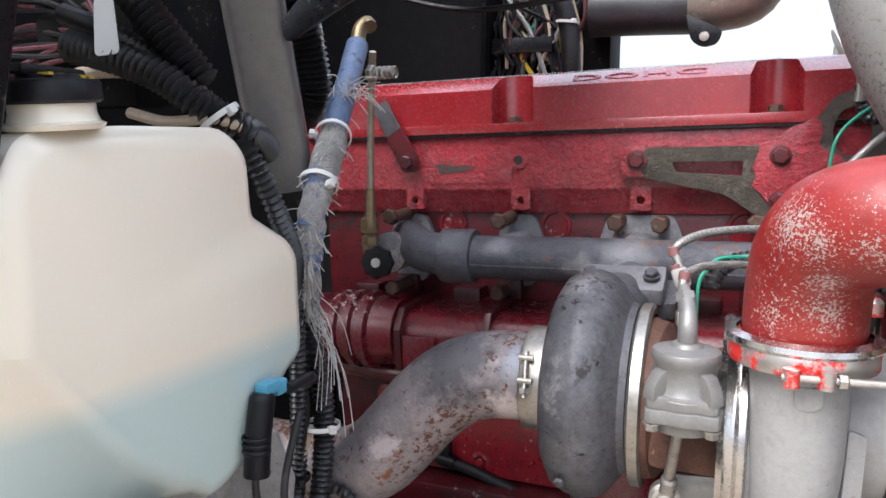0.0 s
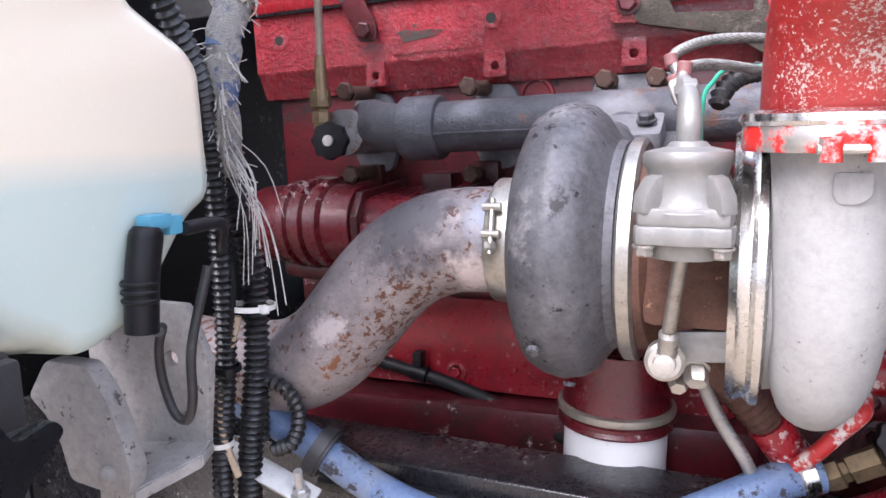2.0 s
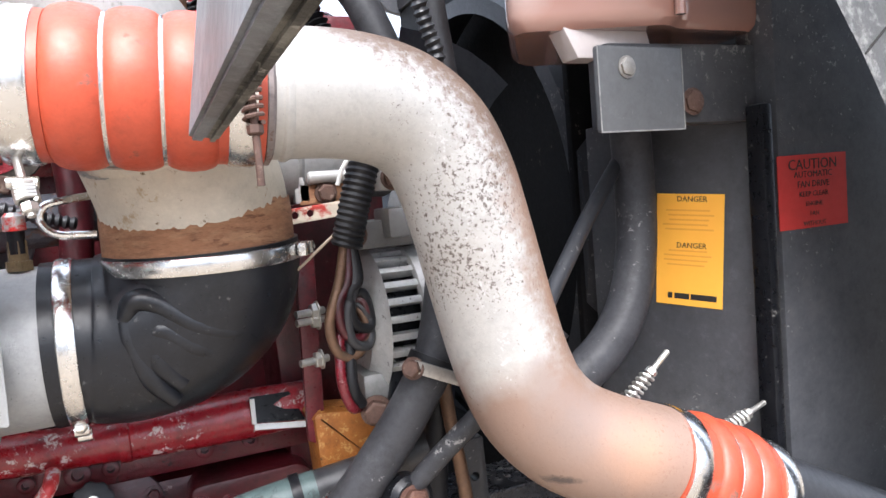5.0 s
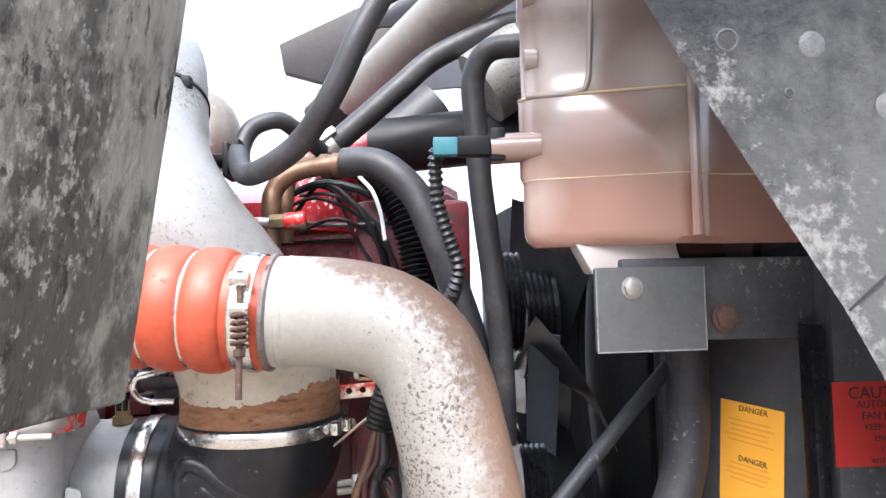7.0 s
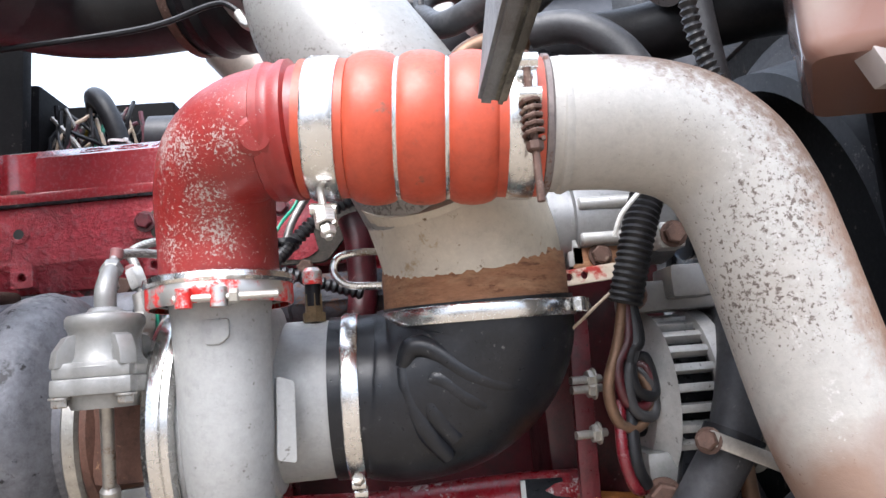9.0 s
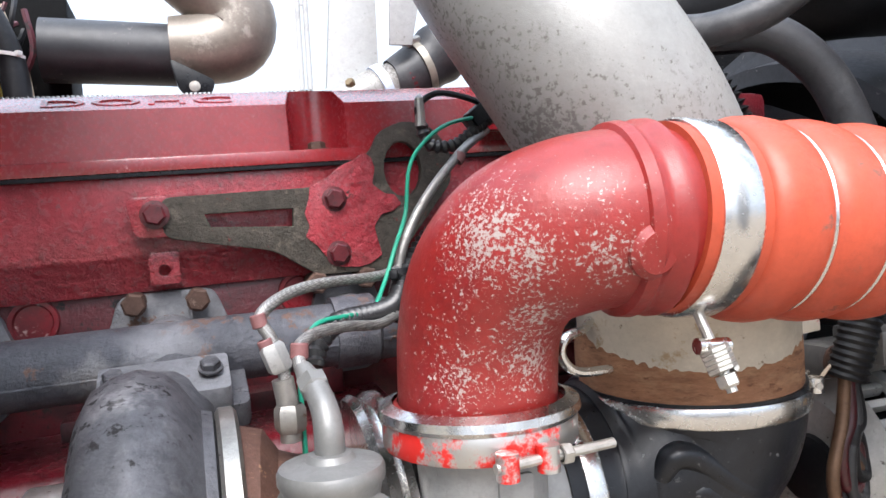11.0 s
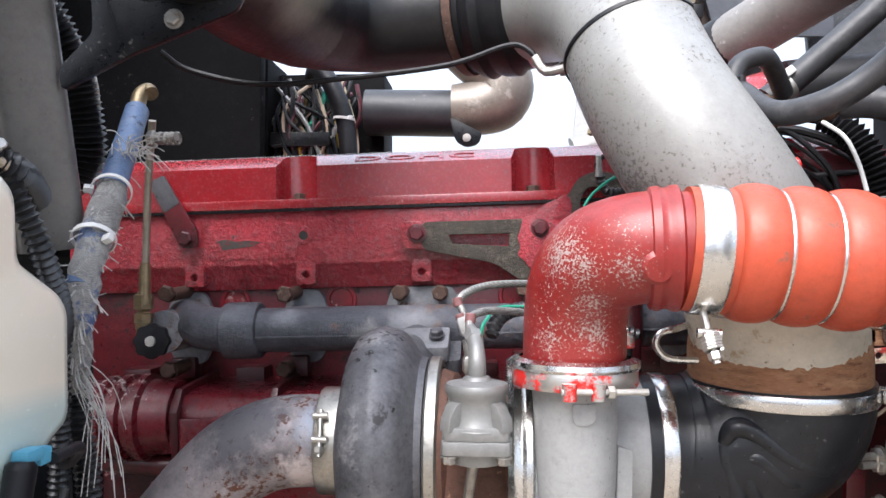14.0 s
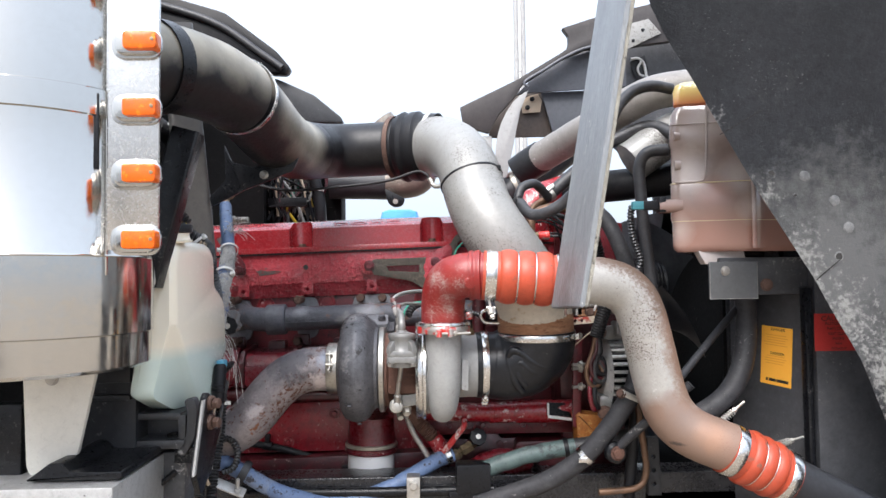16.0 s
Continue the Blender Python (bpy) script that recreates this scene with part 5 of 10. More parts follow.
for rib, rr in (([(0.2291, 0.7584, 1.3914), (0.2393, 0.7528, 1.4087), (0.2597, 0.7497, 1.4046), (0.2903, 0.7467, 1.3812), (0.326, 0.7548, 1.3679), (0.3566, 0.7722, 1.3679)], 0.011),
                ([(0.2291, 0.7584, 1.3914), (0.2321, 0.7589, 1.3679), (0.2474, 0.762, 1.3302), (0.2668, 0.7722, 1.3026)], 0.011),
                ([(0.2495, 0.7558, 1.371), (0.2627, 0.7518, 1.3781), (0.2903, 0.7538, 1.3577), (0.3158, 0.762, 1.3475)], 0.012),
                ([(0.2495, 0.7558, 1.371), (0.2566, 0.7579, 1.3455), (0.275, 0.765, 1.32)], 0.012)):
    tube(bm, [(x, y + 0.0065, z, rr * (0.75 if i in (0, len(rib) - 1) else 1)) for i, (x, y, z) in enumerate(rib)], rr, 14, 6)
part("moulded_rib", bm, RUBBER_MOULD, rubber)
v_clamp((0.1760, 0.8507, 1.3648), (1, 0, 0), 0.0859, 0.017, STEEL, "worm drive steel clamp on the rubber elbow", (0.0, -0.8, 0.4), (0, -0.15, -1), bolt=0.02)
v_clamp((0.3127, 0.8354, 1.4403), (0.0, -0.03, 1), 0.1023, 0.017, STEEL, "wide steel clamp on top of the rubber elbow", (0.4, 1, 0), (1, -0.4, 0), bolt=0.03)

intake = thing("intake_pipe", "large grey aluminium intake pipe with a rusted foot", "pipe", (0.25, 0.82, 1.5))
UP = [(0.3127, 0.8344, 1.4424, 0.0974), (0.3117, 0.8334, 1.4781, 0.0964), (0.3048, 0.8247, 1.5295, 0.0949), (0.2873, 0.8112, 1.5701, 0.0921), (0.2605, 0.8003, 1.6184, 0.089), (0.225, 0.7851, 1.6721, 0.0849), (0.1938, 0.7898, 1.7237, 0.0828), (0.1692, 0.812, 1.7761, 0.0817), (0.1572, 0.8453, 1.8232, 0.0825), (0.1497, 0.8683, 1.8606, 0.0824), (0.1375, 0.9095, 1.9053, 0.083), (0.1159, 0.9716, 1.9464, 0.0846), (0.0857, 1.0332, 1.9736, 0.0868), (0.0497, 1.0864, 1.9878, 0.0891)]
bm = bmesh.new()
tube(bm, UP[3:], 0.085, 44, 5)
part("upper_pipe", bm, PIPE_GREY, intake)
bm = bmesh.new()
tube(bm, [(0.3112, 0.8339, 1.4679, 0.0964), (0.3067, 0.8259, 1.5142, 0.0957), UP[3], (0.277, 0.7933, 1.5946, 0.0908)], 0.085, 44, 5)
part("pale_section", bm, CREAM_PIPE, intake, "cream coated section")
bm = bmesh.new()
rng = random.Random(4)
rings = []
for k in range(120):  # scaling rust with a ragged upper edge
    a = 2 * math.pi * k / 120
    h = 1.4955 + 0.010 * noise.noise(V(math.cos(a) * 4, math.sin(a) * 4, 2)) + 0.004 * rng.random()
    ring = []
    for i in range(6):
        z = 1.441 + (h - 1.441) * i / 5
        r = 0.0983 + 0.0006 * rng.random() - (0.0012 if i == 5 else 0)
        ring.append(bm.verts.new((0.3112 + r * math.cos(a), 0.8339 + r * math.sin(a), z)))
    rings.append(ring)
for p, q in zip(rings, rings[1:] + rings[:1]):
    for i in range(5):
        bm.faces.new((p[i], q[i], q[i + 1], p[i + 1]))
part("rusted_foot", bm, RUST, intake, "brown rusted pipe end")
bm = bmesh.new()
band(bm, (0.1513, 0.8626, 1.8512), (-0.22, 0.38, 0.88), 0.0834, 0.005, 0.002)
box(bm, (-0.006, -0.006, -0.008), (0.006, 0.012, 0.008), 0.002, Matrix.Translation((0.219, 0.822, 1.879)))
tagged(part("cable_tie", bm, PLASTIC), "black cable tie round the intake pipe", "cable tie")
coup = thing("rubber_coupler", "ribbed black rubber coupler with two steel clamps", "hose", (0.0, 0.98, 1.9))
CA, CB = V(-0.072, 1.142, 1.992), V(0.076, 1.090, 1.991)
bm = bmesh.new()
lathe(bm, [(0, 0.084), (0, 0.092), (0.028, 0.092), (0.036, 0.101), (0.050, 0.106), (0.062, 0.099), (0.074, 0.104), (0.095, 0.105), (0.104, 0.097), (0.118, 0.095), (0.156, 0.095), (0.156, 0.09)], CA, CB - CA, 44)
part("coupler_body", bm, RUBBER, coup)
for d in (0.012, 0.130):
    bm = bmesh.new()
    band(bm, CA + (CB - CA).normalized() * d, CB - CA, 0.0945, 0.014, 0.002)
    part("clamp_band", bm, BOLT_RUST if d < 0.1 else ZINC, coup)
bm = bmesh.new()
lathe(bm, [(-0.012, 0), (-0.012, 0.008), (0.03, 0.008), (0.03, 0)], (0.055, 1.000, 2.01), (0.1, -0.2, -1), 10)
part("clamp_screw", bm, ZINC, coup)
crank = thing("air_duct", "black air duct from the air cleaner, with a worn elbow and painted sheen", "duct", (-0.35, 0.7, 1.95))
DU = [(-0.5130, 0.1450, 1.9603, 0.0784), (-0.4914, 0.1901, 1.9697, 0.0796), (-0.4391, 0.2913, 1.9838, 0.081), (-0.3981, 0.3823, 1.9879, 0.0805), (-0.3663, 0.4701, 1.9811, 0.0796), (-0.3556, 0.606, 1.9671, 0.0805), (-0.3458, 0.7455, 1.9508, 0.0821), (-0.3346, 0.9003, 1.9514, 0.0827), (-0.312, 1.03, 1.966, 0.083), (-0.265, 1.115, 1.98, 0.081), (-0.18, 1.15, 1.988, 0.081), (-0.06, 1.14, 1.992, 0.081)]
WORN_SHEEN = material("worn_black_pipe_with_sheen", (0.011, 0.0105, 0.012), 0.42, 0.0, (0.036, 0.033, 0.031), 0.3, 6, 0.2, 0.2, 120, 0.5, soft=0.35, spec=0.4)
# worn cream on the elbow, and sky sheen painted along the duct
for at, reach in (((-0.296, 0.586, 2.017), 0.075), ((-0.282, 0.721, 1.996), 0.085), ((-0.273, 0.859, 1.988), 0.075), ((-0.322, 0.43, 2.033), 0.055), ((-0.362, 0.334, 2.041), 0.06), ((-0.402, 0.242, 2.037), 0.06), ((-0.455, 0.142, 2.022), 0.06)):
    spot(WORN_SHEEN, at, reach * 1.8, (0.46, 0.415, 0.325), 0.16, 0.75, 9, 0.10, 0.85)
bm = bmesh.new()
tube(bm, DU[:5], 0.08, 36, 5)
part("rubber_duct", bm, WORN_SHEEN, crank)
bm = bmesh.new()
tube(bm, DU[4:9], 0.08, 36, 6)
part("worn_elbow", bm, WORN_SHEEN, crank)
bm = bmesh.new()
tube(bm, DU[8:], 0.08, 36, 5)
part("black_pipe", bm, WORN_SHEEN, crank)
lerp3 = lambda a, b, k: tuple(u + (v - u) * k for u, v in zip(a[:3], b[:3]))
for p, q, r, w in ((lerp3(DU[1], DU[2], 0.6), DU[2], 0.0825, 0.031), (DU[4], DU[5], 0.0812, 0.012)):
    bm = bmesh.new()
    band(bm, p[:3], tuple(V(q[:3]) - V(p[:3])), r, w, 0.0025)
    part("duct_clamp", bm, BLACK_PAINT if w > 0.02 else STEEL, crank)
bm = bmesh.new()
sc = frame_m((-0.3329, 0.411, 1.9766), (0.05, 0.1, -1), (0.45, -0.9, 0))
box(bm, (-0.026, -0.007, -0.006), (0.004, 0.007, 0.006), 0.002, sc)
for k in range(6):
    lathe(bm, [(0, 0.005), (0.0015, 0.0075), (0.003, 0.005)], sc @ V(0.005 + 0.0045 * k, 0, 0), sc.to_3x3() @ V(1, 0, 0), 12)
part("worm_screw", bm, ZINC, crank)

# ---- exhaust ----
exhaust = thing("exhaust_downpipe", "heat stained and rusty steel exhaust pipe", "pipe", (-0.4, 0.83, 1.2))
XP = [(-0.214, 0.8838, 1.3565), (-0.2556, 0.8797, 1.3576), (-0.2972, 0.8755, 1.3534), (-0.3388, 0.8714, 1.3357), (-0.3773, 0.8672, 1.3014), (-0.4116, 0.863, 1.2598), (-0.446, 0.8599, 1.2224), (-0.4896, 0.8578, 1.1974), (-0.5416, 0.8578, 1.188), (-0.604, 0.861, 1.1849), (-0.6872, 0.863, 1.1849)]
bm = bmesh.new()
tube(bm, XP, 0.0577, 40, 5)
part("tube", bm, PIPE_HOT, exhaust)
bm = bmesh.new()
lathe(bm, [(0, 0.05), (0, 0.0608), (0.018, 0.062), (0.028, 0.0665), (0.034, 0.0705), (0.034, 0.05)], (-0.2213, 0.8818, 1.3576), (1, 0.02, 0), 40)
part("outlet_flange", bm, BAND_DULL, exhaust)
v_clamp((-0.2172, 0.8828, 1.3576), (1, 0.02, 0), 0.065, 0.036, BAND_DULL, "wide steel exhaust clamp with a tee bolt", (0.05, -0.35, -0.9), (-0.1, -1, 0.45), bolt=0.034, pin=0.0045)

# ---- oil filter ----
filt = thing("oil_filter", "white spin-on oil filter under a red head", "filter", (-0.13, 1.05, 0.95))
bm = bmesh.new()
lathe(bm, [(-0.2, 0), (-0.2, 0.060), (-0.19, 0.066), (-0.003, 0.066), (0.004, 0.063), (0.004, 0)], (-0.135, 1.05, 1.098), (0.02, 0, 1), 40)
part("canister", bm, WHITE_CAN, filt)
bm = bmesh.new()
lathe(bm, [(0, 0.066), (0, 0.073), (0.003, 0.075), (0.008, 0.072), (0.010, 0.075), (0.014, 0.075), (0.017, 0.070), (0.05, 0.066), (0.10, 0.064), (0.10, 0)], (-0.135, 1.05, 1.100), (0.02, 0, 1), 40)
part("filter_head", bm, RED_PIPE, filt)
bm = bmesh.new()
lathe(bm, [(0.016, 0.069), (0.017, 0.0745), (0.021, 0.0755), (0.026, 0.0745), (0.028, 0.069)], (-0.135, 1.05, 1.100), (0.02, 0, 1), 40)
part("worn_rim", bm, ALU_TAN, filt, "scuffed bare metal rim")

# ---- cab side: washer tank, bracket, pillar ----
tank = thing("washer_fluid_tank", "cream translucent washer tank, pale blue fluid in it", "tank", (-0.52, 0.5, 1.31))
bm = bmesh.new()
# outline of the broad side, seen from the engine: (depth y, height z)
side_pts = round_outline([(0.335, 1.635), (0.352, 1.664), (0.44, 1.672), (0.565, 1.673), (0.598, 1.655), (0.604, 1.585), (0.668, 1.552), (0.680, 1.535), (0.680, 1.42), (0.650, 1.405), (0.590, 1.330), (0.535, 1.312), (0.490, 1.322), (0.43, 1.335), (0.370, 1.350), (0.322, 1.375)], 0.014)
cx_, cz_ = 0.5, 1.5
rings = []
for i, (x, inset) in enumerate(((-0.441, 0.020), (-0.444, 0.008), (-0.452, 0.0), (-0.475, 0.0), (-0.506, 0.0), (-0.518, 0.008), (-0.522, 0.020))):
    ring = []
    for y, z in side_pts:
        if y < 0.51:  # the bottom is cut away under a slanting edge
            z = max(z, 1.328 + 0.118 * ((0.51 - y) / 0.14) ** 1.5 if x > -0.47 else 1.305 + (0.51 - y) * 0.36)
        d = V(cx_ - y, cz_ - z)
        d = d.normalized() * inset
        taper = (1.67 - z) * 0.02 * max(0.0, 1 - (y - 0.32) / 0.36) if x < -0.5 else 0.0
        swell = 0.018 * math.exp(-((z - 1.45) / 0.12) ** 2) if x > -0.47 else 0.0
        thin = 0.040 * min(1.0, max(0.0, (z - 1.35) / 0.32)) if x < -0.49 else 0.0
        ring.append(bm.verts.new((x - 0.012 - taper + thin + swell * 0.4, y + d.x, z + d.y)))
    rings.append(ring)
for a, b in zip(rings, rings[1:]):
    for k in range(len(side_pts)):
        bm.faces.new((a[k], a[(k + 1) % len(side_pts)], b[(k + 1) % len(side_pts)], b[k]))
bm.faces.new(rings[0])
bm.faces.new(rings[-1][::-1])
part("tank_shell", bm, TANK_CREAM, tank)
bm = bmesh.new()
lathe(bm, [(0, 0.034), (0.004, 0.036), (0.006, 0.032), (0.012, 0.030), (0.022, 0.030), (0.022, 0.0)], (-0.474, 0.393, 1.668), (0.0, -0.08, 1), 32)
part("filler_neck", bm, TANK_CREAM, tank)
bm = bmesh.new()
lathe(bm, [(0, 0.033), (0.002, 0.036), (0.014, 0.036), (0.017, 0.034), (0.018, 0.024), (0.021, 0.022), (0.022, 0)], (-0.474, 0.391, 1.687), (0.0, -0.08, 1), 36)
box(bm, (-0.482, 0.363, 1.706), (-0.467, 0.418, 1.714), 0.003)
cap = part("filler_cap", bm, PLASTIC, tank, "black screw cap with worn yellow marking")
bm = bmesh.new()
for x, y, w in ((-0.452, 0.365, 0.022), (-0.450, 0.376, 0.016), (-0.450, 0.392, 0.020), (-0.450, 0.402, 0.014)):
    box(bm, (x - 0.012, y + 0.008, 1.7060), (x - 0.012 + w * 0.5, y + 0.012, 1.7080), 0)
part("cap_print", bm, YELLOW, cap, smooth=False)
bm = bmesh.new()
tube(bm, [(-0.429, 0.568, 1.318), (-0.428, 0.572, 1.36), (-0.428, 0.580, 1.394)], 0.0135, 20, 5)
for k in range(3):
    lathe(bm, [(0, 0.0135), (0.0015, 0.0148), (0.003, 0.0148), (0.0045, 0.0135)], (-0.4285, 0.569, 1.342 + 0.007 * k), (0, 0.08, 1), 20)
lathe(bm, [(0, 0.0135), (0.004, 0.013), (0.008, 0.010), (0.008, 0)], (-0.428, 0.580, 1.394), (0, 0.2, 1), 20)
bm.transform(Matrix.Translation((-0.007, 0.0, 0.004)))
part("washer_pump", bm, PLASTIC, tank, "black washer pump")
bm = bmesh.new()
box(bm, (-0.436, 0.578, 1.399), (-0.420, 0.602, 1.411), 0.002)
box(bm, (-0.436, 0.600, 1.392), (-0.422, 0.618, 1.408), 0.003)
bm.transform(Matrix.Translation((-0.007, 0.0, 0.004)))
part("pump_plug", bm, BLUE_CLIP, tank, "light blue connector")

# bracket that carries the tank
tray = thing("tank_bracket", "dirty grey cast bracket under the washer tank", "bracket", (-0.5, 0.5, 1.1))
CASTING = material("dusty_grey_casting", (0.40, 0.385, 0.375), 0.6, 0.2, (0.55, 0.53, 0.52), 0.35, 12, 0.2, 0.6, 140, 0.75, 0.1, (0.10, 0.085, 0.08), 0.2, 60, soft=0.25)
bm = bmesh.new()
arm = round_outline([(-0.634, 1.228), (-0.605, 1.268), (-0.553, 1.268), (-0.530, 1.238), (-0.515, 1.200), (-0.507, 1.168), (-0.514, 1.140), (-0.588, 1.147), (-0.597, 1.185), (-0.612, 1.210)], 0.008)
prism(bm, arm, 0.022, frame_m((0, 0.630, 0), (1, 0, 0), (0, -1, 0)), 0.004)
casting = part("arm", bm, CASTING, tray)
bm = bmesh.new()
drill = [(-0.529 + 0.008 * math.cos(t), 1.251 + 0.008 * math.sin(t)) for t in [i * math.pi / 8 for i in range(16)]]
drill_low = [(-0.516 + 0.006 * math.cos(t), 1.188 + 0.008 * math.sin(t)) for t in [i * math.pi / 8 for i in range(16)]]
prism(bm, round_outline([(-0.645, 1.31), (-0.645, 1.20), (-0.600, 1.150), (-0.492, 1.158), (-0.480, 1.252), (-0.505, 1.31)], 0.005), 0.010, frame_m((0, 0.702, 0), (1, 0, 0), (0, -1, 0)), 0.002, [drill[::-1], drill_low[::-1]])
part("upright", bm, CASTING, tray)
bm = bmesh.new()
top = [(-0.597, 0.697, 1.152), (-0.555, 0.612, 1.142), (-0.512, 0.612, 1.148), (-0.476, 0.668, 1.166), (-0.486, 0.697, 1.168)]
upper_ring = [bm.verts.new(p) for p in top]
lower_ring = [bm.verts.new((x, y, z - 0.014)) for x, y, z in top]
bm.faces.new(upper_ring)
bm.faces.new(lower_ring[::-1])
for k in range(5):
    bm.faces.new((upper_ring[k], upper_ring[(k + 1) % 5], lower_ring[(k + 1) % 5], lower_ring[k]))
bmesh.ops.bevel(bm, geom=bm.edges[:], offset=0.002, segments=2, affect="EDGES")
part("ledge", bm, CASTING, tray)
bm = bmesh.new()
lathe(bm, [(0, 0.016), (0.003, 0.016), (0.005, 0.012), (0.003, 0.008), (0.003, 0)], (-0.545, 0.660, 1.150), (0.1, 0, 1), 20)
part("floor_boss", bm, FLANGE, tray)
bm = bmesh.new()
lathe(bm, [(0, 0.009), (0.006, 0.009), (0.008, 0.006), (0.008, 0)], (-0.535, 0.608, 1.163), (0, -1, 0), 16)
part("lug", bm, CASTING, tray)
bm = bmesh.new()
box(bm, (-0.64, 0.585, 1.300), (-0.56, 0.69, 1.310), 0.004)
part("tray_plate", bm, BLACK_PAINT, tray)
hinge = thing("hood_hinge_plate", "black steel hinge plate with two rusty bolts", "bracket", (-0.45, 0.36, 1.25))
bm = bmesh.new()
prism(bm, round_outline([(0.300, 1.235), (0.336, 1.3135), (0.358, 1.366), (0.373, 1.376), (0.388, 1.369), (0.400, 1.344), (0.427, 1.2935), (0.455, 1.299), (0.463, 1.288), (0.435, 1.265), (0.40, 1.22), (0.33, 1.19)], 0.006), 0.012, frame_m((-0.412, 0, 0), (0, 1, 0), (1, 0, 0)), 0.002)
part("plate", bm, BLACK_PAINT, hinge)
bm = bmesh.new()
box(bm, (-0.476, 0.404, 1.232), (-0.411, 0.424, 1.262), 0.003)
part("mount_arm", bm, BLACK_PAINT, hinge)
for d in (0.004, 0.012):
    bm = bmesh.new()
    prism(bm, [(0.3555 - d, 1.3640), (0.3605 - d, 1.3640), (0.305 - d, 1.236), (0.300 - d, 1.236)], 0.005, frame_m((-0.405, 0, 0), (0, 1, 0), (1, 0, 0)), 0.001)
    part("edge_plate", bm, PIPE_GREY, hinge)
for y, z in ((0.377, 1.354), (0.377, 1.317)):
    bm = bmesh.new()
    hexhead(bm, (-0.392, y, z), (1, -0.25, 0), 0.0105, 0.014, 0.0)
    lathe(bm, [(-0.01, 0.0145), (0.004, 0.0145), (0.007, 0.013), (0.008, 0.010)], (-0.398, y + 0.001, z), (1, -0.25, 0), 24)
    part("hinge_bolt", bm, BOLT_RUST, hinge)

pillar = thing("cowl_post", "grey brown metal post sloping down beside the tank", "post", (-0.5, 0.75, 1.6))
bm = bmesh.new()
pd = V(-0.538, 0.785, 1.60) - V(-0.555, 0.715, 1.96)
prism(bm, round_outline([(-0.037, -0.026), (0.037, -0.026), (0.037, 0.026), (-0.037, 0.026)], 0.014), 0.62, frame_m((-0.538, 0.785, 1.60), (0.85, 0.5, 0), tuple(-pd)), 0.0)
part("post", bm, GREY_PILLAR, pillar)
strut = thing("hood_strut", "black square steel strut with a bare steel lower bracket", "strut", (-0.46, 0.31, 1.7))
sd = V(-0.421, 0.318, 1.879) - V(-0.493, 0.309, 1.602)
bm = bmesh.new()
prism(bm, round_outline([(-0.026, -0.022), (0.026, -0.022), (0.026, 0.022), (-0.026, 0.022)], 0.005), 0.30, frame_m((-0.497, 0.309, 1.585), (1, 0, 0), tuple(sd)), 0.002)
part("tube", bm, BLACK_PAINT, strut)
bm = bmesh.new()
prism(bm, round_outline([(-0.475, 1.625), (-0.505, 1.605), (-0.535, 1.50), (-0.545, 1.455), (-0.520, 1.455), (-0.505, 1.50), (-0.470, 1.59)], 0.006), 0.010, frame_m((0, 0.296, 0), (1, 0, 0), (0, -1, 0)), 0.002)
part("lower_bracket", bm, ZINC, strut)
bolt_thing(strut, (-0.497, 0.286, 1.590), (0, -1, 0), 0.010, 0.007, BOLT)

holder = thing("duct_bracket", "black steel bracket plate holding the air duct", "bracket", (-0.37, 0.735, 1.85))
bm = bmesh.new()
prism(bm, round_outline([(-0.47, 1.93), (-0.45, 1.885), (-0.40, 1.872), (-0.335, 1.89), (-0.295, 1.93), (-0.285, 1.895), (-0.30, 1.862), (-0.42, 1.815), (-0.50, 1.775), (-0.505, 1.80), (-0.465, 1.84)], 0.008), 0.008, frame_m((0, 0.742, 0), (1, 0, 0), (0, -1, 0)), 0.001)
part("plate", bm, BLACK_PAINT, holder)
bolt_thing(holder, (-0.371, 0.734, 1.853), (0, -1, 0), 0.009, 0.008, BOLT)

# battery box and step behind the air cleaner
boxb = thing("plastic_cowl_box", "black ribbed plastic box beside the cab step", "box", (-0.6, 0.6, 1.1))
bm = bmesh.new()
prism(bm, round_outline([(-0.545, 1.44), (-0.632, 1.44), (-0.668, 1.22), (-0.668, 1.02), (-0.545, 1.02)], 0.012), 0.10, frame_m((0, 0.49, 0), (1, 0, 0), (0, -1, 0)), 0.006)
box(bm, (-0.618, 0.378, 1.395), (-0.552, 0.395, 1.425), 0.004)
box(bm, (-0.628, 0.375, 1.362), (-0.552, 0.395, 1.372), 0.003)
part("housing", bm, BLACK_DULL, boxb)
ped = thing("tank_pedestal", "scuffed black plastic pedestal with an open recess", "pedestal", (-0.5, 0.45, 1.1))
DUSTY = material("scuffed_dark_moulding", (0.050, 0.050, 0.053), 0.40, 0, (0.14, 0.138, 0.135), 0.36, 12, 0.2, 0.3, 130, 0.6, None, (0.32, 0.31, 0.30), 0.10, 90, soft=0.3, cluster=0.5)
for nm, lo, hi in (("top_ledge", (-0.575, 0.40, 1.318), (-0.462, 0.475, 1.332)), ("shelf", (-0.575, 0.395, 1.262), (-0.448, 0.475, 1.280)), ("recess_back", (-0.570, 0.452, 1.278), (-0.470, 0.470, 1.320)), ("side_wall", (-0.468, 0.40, 1.276), (-0.452, 0.475, 1.328)), ("lower_box", (-0.565, 0.415, 1.10), (-0.458, 0.475, 1.252))):
    bm = bmesh.new()
    box(bm, lo, hi, 0.005)
    part(nm, bm, DUSTY, ped)
bm = bmesh.new()
